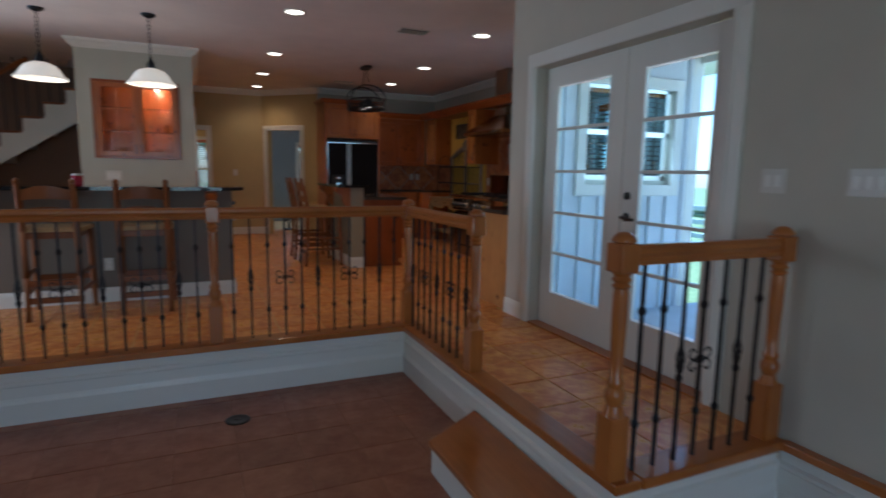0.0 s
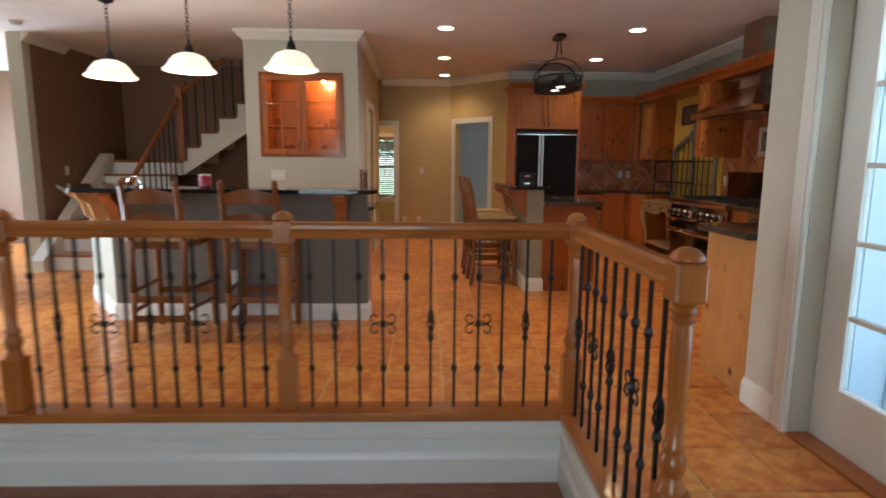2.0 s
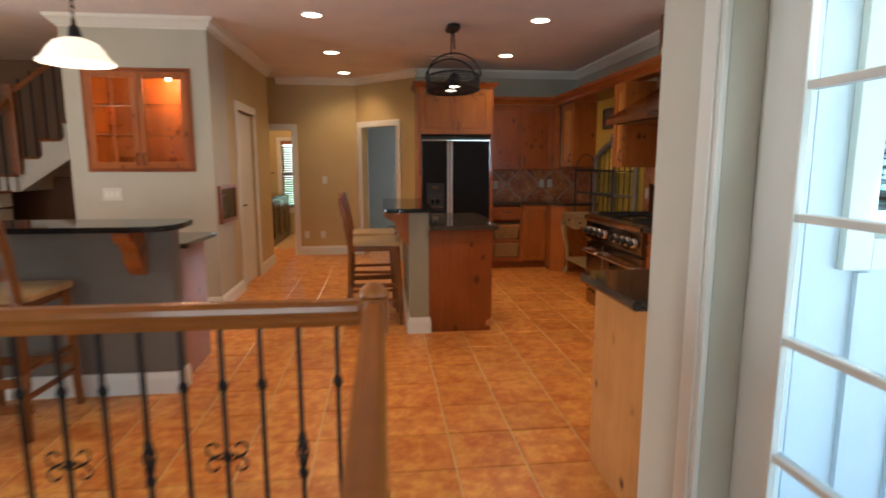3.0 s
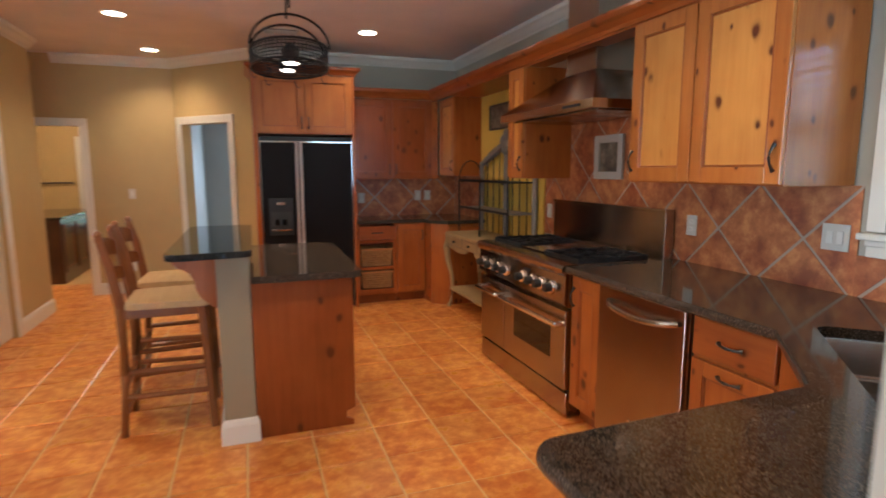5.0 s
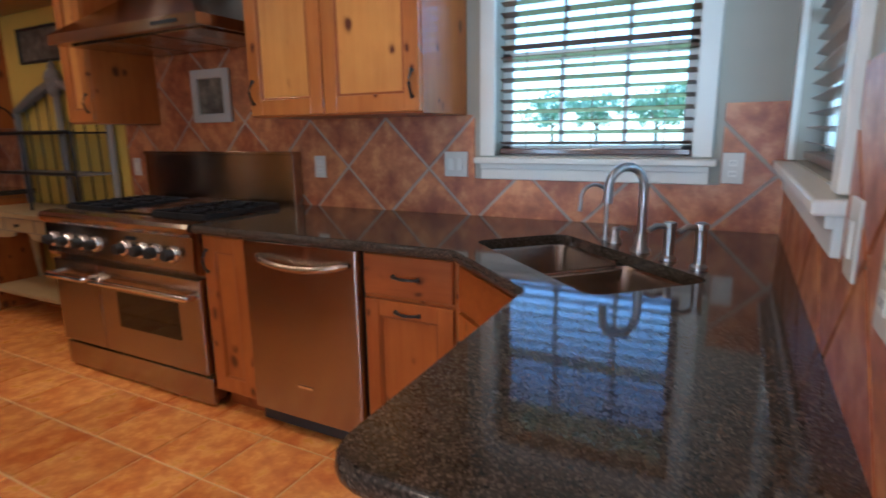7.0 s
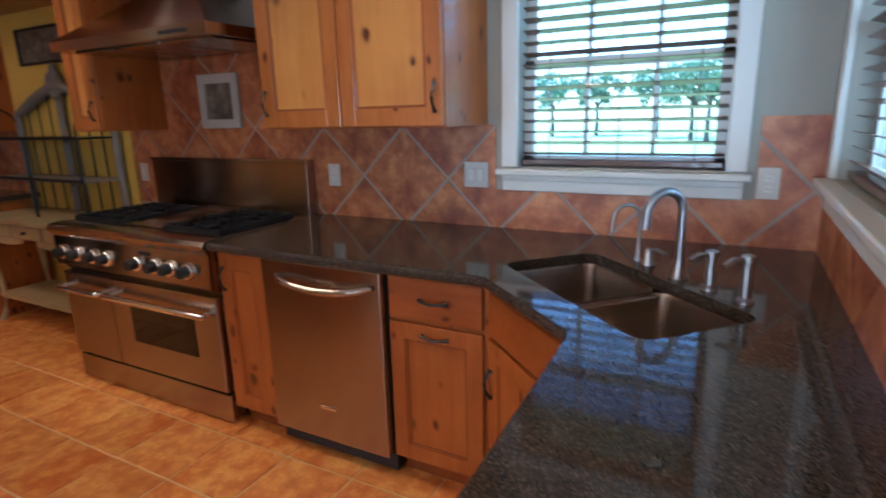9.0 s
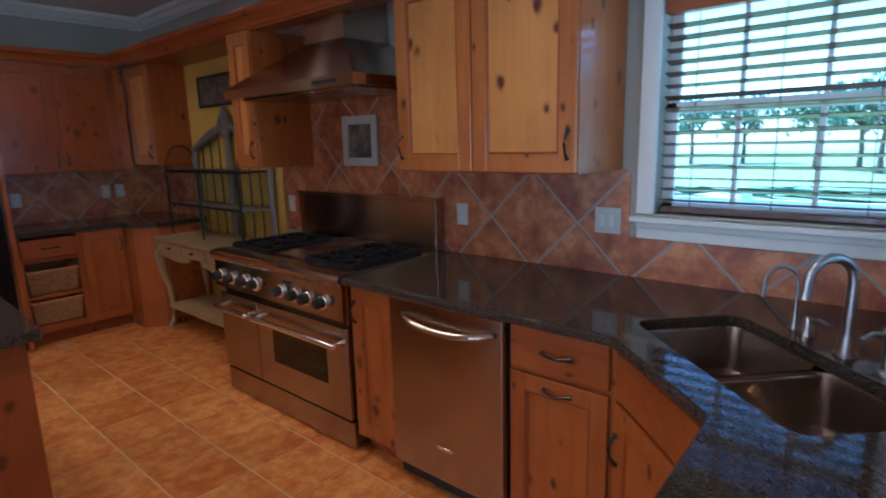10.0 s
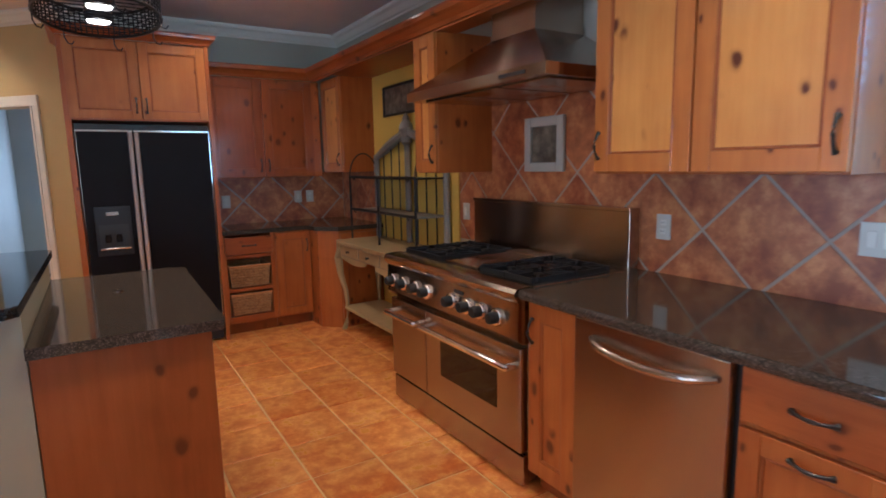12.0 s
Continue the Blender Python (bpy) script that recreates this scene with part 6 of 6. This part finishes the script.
for a in (gx0 + 0.034, (gx0 + gx1) / 2 + 0.003):
    w, z0, h = 0.432, gz0 + 0.034, gz1 - gz0 - 0.068
    m = facing(a + w, 8.125, z0, 0, -1)
    bm = bmesh.new()
    for q in ((0, 0.055, 0, h), (w - 0.055, w, 0, h), (0.055, w - 0.055, 0, 0.055), (0.055, w - 0.055, h - 0.055, h)):
        box(q[0], q[1], 0, 0.02, q[2], q[3], 0.003, m, bm)
    d = part("door", bm, PINE, gc, "glazed pine door")
    if a > -0.5:
        g = part("pane", box(0.05, w - 0.05, 0.008, 0.011, 0.05, h - 0.05, 0, m), CAB_PANE, d, "clear glass")
        g.visible_shadow = False
        pull(d, m @ Matrix.Translation((w - 0.028, 0.02, 0.08)), 0.10, True)
        continue
    part("muntin", box(w / 2 - 0.009, w / 2 + 0.009, 0.003, 0.017, 0.055, h - 0.055, 0.002, m), PINE, d)
    for k in (1, 2):
        zz = 0.055 + (h - 0.11) * k / 3
        part("muntin", box(0.055, w - 0.055, 0.003, 0.016, zz - 0.009, zz + 0.009, 0.002, m), PINE, d)
    g = part("pane", box(0.05, w - 0.05, 0.008, 0.011, 0.05, h - 0.05, 0, m), CAB_PANE, d, "clear glass")
    g.visible_shadow = False
    u = 0.028 if a < -0.5 else w - 0.028
    pull(d, m @ Matrix.Translation((u, 0.02, 0.08)), 0.10, True)
for x, z in ((-0.55, 1.375), (-0.47, 1.375), (-0.1, 1.375), (-0.62, 1.672), (0.0, 1.672)):
    gl = thing("drinking_glass", (x, 8.3, z), "clear drinking glass in the display cabinet", "glass", "glasses")
    part("bowl", lathe([(0.025, 0), (0.028, 0.004), (0.034, 0.10), (0.032, 0.10), (0.026, 0.008)], (x, 8.3, z), 14), CAB_PANE, gl, "", True)
wv = thing("wall_niche_box", (0.32, 8.5, 0.82), "stained wood framed wall niche on the pantry wall", "niche")
bm = bmesh.new()
for a in ((8.20, 8.235, 0.83, 1.2), (8.765, 8.80, 0.83, 1.2), (8.235, 8.765, 0.83, 0.865), (8.235, 8.765, 1.165, 1.2)):
    box(0.318, 0.345, a[0], a[1], a[2], a[3], 0.004, None, bm)
part("frame", bm, CHERRY, wv)
part("door_glass", box(0.32, 0.332, 8.235, 8.765, 0.865, 1.165), OVEN_GLASS, wv, "dark glass front")
part("handle", tube([(0.332, 8.30, 0.92), (0.355, 8.30, 0.93), (0.355, 8.30, 1.10), (0.332, 8.30, 1.11)], 0.007), CHROME, wv, "", True)

# ---- stairs ----
sc = thing("staircase", (-2.6, 9.6, 0), "staircase with dark wood treads, white risers and iron balusters", "staircase")
LZ = 1.29
for i in range(6):
    z = LZ * (i + 1) / 7
    y0 = 8.25 + i * 0.24
    part("riser_block", box(-3.29, -2.42, y0, 9.69, z - LZ / 7, z - 0.03), DOOR_PAINT, sc, "white riser")
    part("tread", box(-3.29, -2.40, y0 - 0.025, y0 + 0.24, z - 0.03, z, 0.005), STAIRWOOD, sc, "dark wood tread")
part("landing", box(-3.49, -2.36, 9.69, 10.44, LZ - 0.20, LZ - 0.03), TRIM, sc)
part("landing_floor", box(-3.49, -2.36, 9.665, 10.44, LZ - 0.03, LZ, 0.005), STAIRWOOD, sc, "dark wood landing")
part("stringer", prism([(8.10, 0.0), (8.30, 0.0), (9.72, LZ - 0.03), (9.72, LZ + 0.09), (9.62, LZ + 0.09), (8.10, 0.13)], -3.43, -3.29, m=Matrix(((0, 0, 1, 0), (1, 0, 0, 0), (0, 1, 0, 0), (0, 0, 0, 1)))), DOOR_PAINT, sc, "white stringer board")
for i in range(7):
    z = LZ + 0.206 * (i + 1)
    x0 = -2.36 + i * 0.262
    if z > CEIL - 0.05:
        break
    part("riser", box(x0, x0 + 0.262, 9.80, 10.44, z - 0.236, z - 0.03), TRIM, sc, "white riser")
    part("tread", box(x0 - 0.025, x0 + 0.262, 9.77, 10.44, z - 0.03, z, 0.005), STAIRWOOD, sc, "dark wood tread")
    for k in (0.07, 0.2):
        part("baluster", box(x0 + k - 0.007, x0 + k + 0.007, 9.813, 9.827, z, min(CEIL - 0.002, z + 0.84 + k * 0.7)), WROUGHT, sc, "thin dark baluster")
part("stringer", prism([(-2.36, LZ - 0.20), (-2.36, LZ + 0.0), (-0.95, LZ + 1.12), (-0.95, LZ + 0.72)], -9.80, -9.77, m=pose(0, 0, 0, 90, 0, 0)), TRIM, sc, "white stringer board")
part("newel", box(-2.39, -2.30, 9.70, 9.79, LZ, LZ + 1.02, 0.006), STAIRWOOD, sc, "dark wood newel post")
part("handrail", tube([(-2.34, 9.75, LZ + 0.93), (-1.85, 9.80, LZ + 1.32), (-1.72, 9.80, CEIL - 0.02)], 0.030, 8), STAIRWOOD, sc, "dark wood handrail", True)
part("handrail", tube([(-2.36, 9.72, LZ + 0.85), (-2.40, 8.35, 0.98)], 0.030, 8), STAIRWOOD, sc, "dark wood handrail", True)
part("newel", box(-2.45, -2.37, 8.27, 8.35, 0.0, 1.08, 0.006), STAIRWOOD, sc, "dark wood newel post")
for i in range(9):
    t = (i + 0.5) / 9
    y = 8.37 + t * 1.33
    part("baluster", box(-2.413, -2.399, y - 0.007, y + 0.007, max(0.18, LZ * min(1, int((y - 8.25) / 0.24 + 1) / 7)), 0.98 + (LZ - 0.13) * t - 0.03), WROUGHT, sc, "thin dark baluster")

# ---- rooms seen through doorways ----
vn = thing("bathroom_vanity", (-0.3, 13.2, 0), "dark wood bathroom vanity with a granite top", "vanity")
part("body", box(-0.62, 0.02, 12.35, 14.1, 0.001, 0.82, 0.004), VANITY_WOOD, vn)
part("top", box(-0.64, 0.04, 12.33, 14.15, 0.82, 0.855, 0.006), GRANITE, vn)
for i in range(3):
    cab_door(vn, facing(0.02, 12.90 + i * 0.55, 0.14, 1, 0), 0.5, 0.62, VANITY_WOOD, (0.25, 0.5, False))
tr = thing("towel_bar", (-0.5, 14.15, 1.25), "dark towel bar on the bathroom wall", "towel bar")
part("bar", tube([(-0.86, 14.14, 1.25), (-0.24, 14.14, 1.25)], 0.012, 8), PEWTER, tr, "", True)
fn = thing("desk_fan", (2.05, 12.1, 0), "small dark fan on the study floor", "fan")
part("base", lathe([(0.10, 0), (0.10, 0.02), (0.03, 0.035), (0.02, 0.16)], (2.05, 12.1, 0), 16), BLACK_MATT, fn, "", True)
part("guard", tube([(2.05 + 0.11 * math.cos(a), 12.1, 0.27 + 0.11 * math.sin(a)) for a in (2 * math.pi * i / 20 for i in range(20))], 0.008, 6, closed=True), BLACK_MATT, fn, "", True)
for k in range(4):
    a = k * math.pi / 2 + 0.4
    part("blade", box(0.01, 0.09, -0.003, 0.003, -0.025, 0.025, 0, Matrix.Translation((2.05, 12.1, 0.27)) @ pose(0, 0, 0, 0, math.degrees(a), 0)), BLACK_MATT, fn)

# ---- outdoors ----
structure("pavement", box(6.9, 17, -14, 4.0, -0.62, -0.58), CONCRETE, "pale concrete patio and drive beyond the porch", "pavement")
structure("ground", box(-60, 80, -60, 80, -0.75, -0.62), GRASS, "mown lawn reaching the trees", "ground")
structure("porch_floor", box(2.99, 6.9, -2.5, 4.39, -0.25, -0.06), CONCRETE, "pale concrete porch floor", "porch")
structure("porch_ceiling", box(2.99, 5.0, -2.6, 4.39, 2.55, 2.63), PINE_Y, "brown timber porch ceiling", "porch")
structure("porch_beam", box(4.74, 4.92, -2.5, 4.30, 2.30, 2.55), TRIM, "white porch beam", "porch")
structure("eave", box(4.80, 5.70, 4.36, 11.2, 2.40, 2.52), TRIM, "white boarded eave over the kitchen wall", "eave")
structure("gutter", box(5.70, 5.80, 4.36, 11.2, 2.40, 2.54, 0.02), TRIM, "white rain gutter on the eave", "gutter")
structure("trim_corner_board", box(4.68, 4.81, 4.335, 4.36, -0.06, 2.55), TRIM, "white porch corner board", "trim")
structure("wall_wing", wall_with_hole("x", 2.995, 4.80, 4.36, 4.388, -0.2, 2.55, [(3.36, 4.58, 1.05, 2.13)]), SIDING, "beige board siding of the kitchen wing", "wall")
for i in range(9):
    x = 3.02 + i * 0.203
    if not 3.3 < x < 4.62:
        structure("batten", box(x, x + 0.045, 4.340, 4.36, -0.06, 2.55), SIDING, "beige siding batten", "siding")
    else:
        structure("batten", box(x, x + 0.045, 4.340, 4.36, -0.06, 1.04), SIDING, "beige siding batten", "siding")
wm = facing(4.58, 4.36, 1.05, 0, -1)
for a in ((0, 0.10, 0, 1.08), (1.12, 1.22, 0, 1.08), (0.10, 1.12, 0, 0.10), (0.10, 1.12, 0.98, 1.08)):
    structure("casing_outside", box(a[0], a[1], 0, 0.03, a[2], a[3], 0.003, wm), TRIM, "white outside window casing", "casing")
for y in (-2.3, 0.6):
    ps = thing("porch_post", (4.83, y, -0.06), "white square porch post", "post", "porch posts")
    part("shaft", box(4.75, 4.91, y - 0.08, y + 0.08, -0.06, 2.30, 0.006), TRIM, ps)
    part("base", box(4.73, 4.93, y - 0.10, y + 0.10, -0.06, 0.12, 0.006), TRIM, ps)
    part("capital", box(4.73, 4.93, y - 0.10, y + 0.10, 2.18, 2.30, 0.006), TRIM, ps)
rl = thing("porch_railing", (4.83, 0.6, -0.06), "white porch railing with rails", "railing")
for z in (0.12, 0.38, 0.64, 0.90):
    part("rail", box(4.81, 4.85, -2.2, 0.5, z, z + 0.04, 0.004), TRIM, rl)

rnd = random.Random(5)


def leaf_mesh(n, rx, rz, seed):
    r = random.Random(seed)
    verts, faces = [], []
    centres = [(r.gauss(0, rx * 0.5), r.gauss(0, rx * 0.5), r.gauss(0, rz * 0.45)) for _ in range(26)]
    for i in range(n):
        c = r.choice(centres)
        p = Vector((c[0] + r.gauss(0, rx * 0.16), c[1] + r.gauss(0, rx * 0.16), c[2] + r.gauss(0, rz * 0.16)))
        q = Euler((r.uniform(0, 6.3), r.uniform(0, 6.3), r.uniform(0, 6.3))).to_matrix()
        s = r.uniform(0.10, 0.24)
        k = len(verts)
        verts += [p + q @ Vector(v) * s for v in ((-1, 0, 0), (0, -0.45, 0.08), (1, 0, 0), (0, 0.45, 0.08))]
        faces.append((k, k + 1, k + 2, k + 3))
    me = bpy.data.meshes.new("crown")
    me.from_pydata(verts, [], faces)
    me.materials.append(LEAF)
    return me


def tree(seed):
    r = random.Random(seed)
    t = thing("tree", (0, 0, 0), "leafy green tree beyond the porch", "tree", "garden trees")
    bm = tube([(0, 0, 0), (0.05, 0.02, 1.2), (-0.04, 0.05, 2.4), (0.05, 0, 3.6)], [0.17, 0.13, 0.10, 0.05], 8)
    for k in range(6):
        a = r.uniform(0, 6.3)
        z = r.uniform(1.4, 3.0)
        tube([(0, 0, z), (0.5 * math.cos(a), 0.5 * math.sin(a), z + 0.5), (1.1 * math.cos(a), 1.1 * math.sin(a), z + 1.1)], [0.07, 0.05, 0.02], 6, bm)
    part("trunk", bm, BARK, t)
    c = new("crown", leaf_mesh(1700, 1.9, 1.5, seed))
    c.location = (0, 0, 3.5)
    c.parent = t
    return t


t0 = tree(11)
t0.location = (24.0, 3.0, -0.62)
for i, (x, y) in enumerate(((44, 10.0), (48, 15.0), (40, 7.5), (46, 18), (22, -3.5), (26, -10), (35, 3.5), (38, 6.5), (-1.0, -13), (3.5, -14), (-5, -14.5), (4, 24), (0, 26), (-13, 6), (-14, 10))):
    copy_thing(t0, pose(x, y, -0.62, 0, 0, rnd.uniform(0, 360)))
hg = tagged(new("hedge", leaf_mesh(5200, 1.0, 1.0, 3)), "clipped green hedge along the garden", "hedge", kind="stuff")
hg.scale, hg.location = (1.2, 14.0, 0.5), (20, 3.0, -0.3)

fe = thing("rail_fence", (12.0, 8.0, -0.62), "weathered grey three-rail fence across the lawn", "fence")
for y in (2.5, 4.7, 6.9, 9.1, 11.3, 13.5):
    part("post", box(11.94, 12.06, y - 0.06, y + 0.06, -0.62, 0.62, 0.008), SIDING, fe)
for z in (-0.25, 0.10, 0.45):
    part("rail", box(11.975, 12.025, 2.4, 13.6, z - 0.06, z + 0.06, 0.006), SIDING, fe)

# ---- tiles ----
TILE_X, TILE_Y, GX, GY = 0.335, 0.343, 3.202, 7.473


def tile_mesh(name, w, d, mat, th=0.006, bev=0.003):
    bm = box(-w / 2, w / 2, -d / 2, d / 2, -th, 0)
    es = [e for e in bm.edges if all(v.co.z > -1e-6 for v in e.verts)]
    bmesh.ops.bevel(bm, geom=es, offset=bev, segments=1, affect="EDGES")
    me = bpy.data.meshes.new(name)
    bm.to_mesh(me)
    bm.free()
    me.materials.append(mat)
    return me


floor_ob = bpy.data.objects["floor"]
low_ob = bpy.data.objects["floor_lower"]
full = tile_mesh("tile", TILE_X - 0.010, TILE_Y - 0.010, FLOOR_TILE)
rest = bmesh.new()
count = 0
for i in range(-30, 8):
    for j in range(-18, 14):
        x0, y0 = GX + i * TILE_X + 0.005, GY + j * TILE_Y + 0.005
        x1, y1 = x0 + TILE_X - 0.010, y0 + TILE_Y - 0.010
        if y1 < 4.535:
            x0, x1, y0 = max(x0, 1.915), min(x1, 2.80), max(y0, 2.075)
        elif y0 < 4.535 and x1 > 1.95 and x0 < 2.77:
            x0, x1 = max(x0, 1.915), min(x1, 2.80)
        else:
            y0 = max(y0, 4.535)
            x1 = min(x1, 4.66)
        if x1 - x0 < 0.03 or y1 - y0 < 0.03:
            continue
        cx, cy = (x0 + x1) / 2, (y0 + y1) / 2
        whole = abs(x1 - x0 - TILE_X + 0.010) < 1e-6 and abs(y1 - y0 - TILE_Y + 0.010) < 1e-6
        near = (-0.5 < cx < 4.0 and 4.3 < cy < 9.6 and count < 290) or (1.9 < cx < 2.9 and cy < 4.6)
        if near:
            o = new("tile", full if whole else tile_mesh("tile", x1 - x0, y1 - y0, FLOOR_TILE))
            o.location = (cx, cy, rnd.uniform(-0.0006, 0.0006))
            o.rotation_euler = (rnd.uniform(-0.0012, 0.0012), rnd.uniform(-0.0012, 0.0012), 0)
            o.parent = floor_ob
            count += 1
        else:
            box(x0, x1, y0, y1, -0.006, 0.0, bm=rest)
me = bpy.data.meshes.new("far_tiles")
rest.to_mesh(me)
rest.free()
me.materials.append(FLOOR_TILE)
o = tagged(new("far_tiles", me), "terracotta floor tiles further off", kind="stuff")
o.parent = floor_ob

low_full = tile_mesh("tile", 0.329, 0.329, LOWER_TILE, 0.006, 0.0012)
rest = bmesh.new()
count = 0
for i in range(-24, 8):
    for j in range(-12, 13):
        x0, y0 = 0.13 + i * 0.333, 0.30 + j * 0.333
        x1, y1 = min(x0 + 0.329, 2.76), min(y0 + 0.329, 4.40)
        if x1 - x0 < 0.03 or y1 - y0 < 0.03 or (x0 > 1.74 and y0 > 1.6):
            continue
        cx, cy = (x0 + x1) / 2, (y0 + y1) / 2
        whole = x1 - x0 > 0.328 and y1 - y0 > 0.328
        if whole and cy > 1.4 and -2.8 < cx < 2.2:
            o = new("tile", low_full)
            o.location = (cx, cy, LOW + rnd.uniform(-0.0005, 0.0005))
            o.parent = low_ob
        else:
            box(x0, x1, y0, y1, LOW - 0.006, LOW, bm=rest)
me = bpy.data.meshes.new("far_tiles")
rest.to_mesh(me)
rest.free()
me.materials.append(LOWER_TILE)
o = tagged(new("far_tiles", me), "brown floor tiles further off", kind="stuff")
o.parent = low_ob


def clip_poly(poly, x0, x1, z0, z1):
    """A convex polygon cut to a rectangle."""
    for axis, lim, sign in ((0, x0, 1), (0, x1, -1), (1, z0, 1), (1, z1, -1)):
        out = []
        for i in range(len(poly)):
            a, b = poly[i - 1], poly[i]
            da, db = sign * (a[axis] - lim), sign * (b[axis] - lim)
            if (da >= 0) != (db >= 0):
                t = da / (da - db)
                out.append((a[0] + t * (b[0] - a[0]), a[1] + t * (b[1] - a[1])))
            if db >= 0:
                out.append(b)
        poly = out
        if not poly:
            return poly
    return poly


def wall_tiles(parent_name, m, rects, u0, w0, half=0.244, gap=0.014, th=0.008):
    """Diamond tiles on a wall face in the frame m, cut to the rectangles (u0, u1, z0, z1)."""
    par = bpy.data.objects[parent_name]
    back = bmesh.new()
    for a, b, lo, hi in rects:
        box(a, b, 0.0005, 0.003, lo, hi, 0, m, back)
        for i in range(-30, 31):
            for j in range(-12, 13):
                if (i + j) % 2:
                    continue
                cu, cw = u0 + i * half, w0 + j * half
                h = half - gap / 1.414
                poly = clip_poly([(cu - h, cw), (cu, cw - h), (cu + h, cw), (cu, cw + h)], a, b, lo, hi)
                if len(poly) < 3:
                    continue
                area = abs(sum(poly[k - 1][0] * poly[k][1] - poly[k][0] * poly[k - 1][1] for k in range(len(poly)))) / 2
                if area < 2e-4:
                    continue
                c = m @ Vector((sum(p[0] for p in poly) / len(poly), th, sum(p[1] for p in poly) / len(poly)))
                bm = bmesh.new()
                fr_ = [bm.verts.new(m @ Vector((p[0], th, p[1])) - c) for p in poly]
                bk_ = [bm.verts.new(m @ Vector((p[0], 0.002, p[1])) - c) for p in poly]
                bm.faces.new(fr_)
                for k in range(len(poly)):
                    bm.faces.new((fr_[k - 1], fr_[k], bk_[k], bk_[k - 1]))
                bmesh.ops.recalc_face_normals(bm, faces=bm.faces)
                me = bpy.data.meshes.new("tile")
                bm.to_mesh(me)
                bm.free()
                me.materials.append(WALL_TILE)
                o = new("tile", me)
                o.location = c
                o.parent = par
    me = bpy.data.meshes.new("grout_bed")
    back.to_mesh(me)
    back.free()
    me.materials.append(WALL_GROUT)
    o = new("grout_bed", me)
    o.parent = par


EASTM = facing(4.67, 0, 0, -1, 0)
wall_tiles("wall_east_kitchen", EASTM, [(4.551, 4.765, 0.905, 1.39), (4.765, 5.795, 0.905, 1.085), (5.795, 6.84, 0.905, 1.375), (6.84, 8.385, 0.905, 1.80), (9.77, 10.55, 0.905, 1.375)], 6.283, 1.127)
wall_tiles("wall_south_kitchen", facing(0, 4.545, 0, 0, 1), [(2.83, 3.345, 0.905, 1.39), (3.345, 4.595, 0.905, 1.085), (4.595, 4.66, 0.905, 1.39)], 3.9, 1.124)
wall_tiles("wall_north_kitchen", facing(0, 10.56, 0, 0, -1), [(-4.66, -3.33, 0.905, 1.375)], -3.9, 1.124)
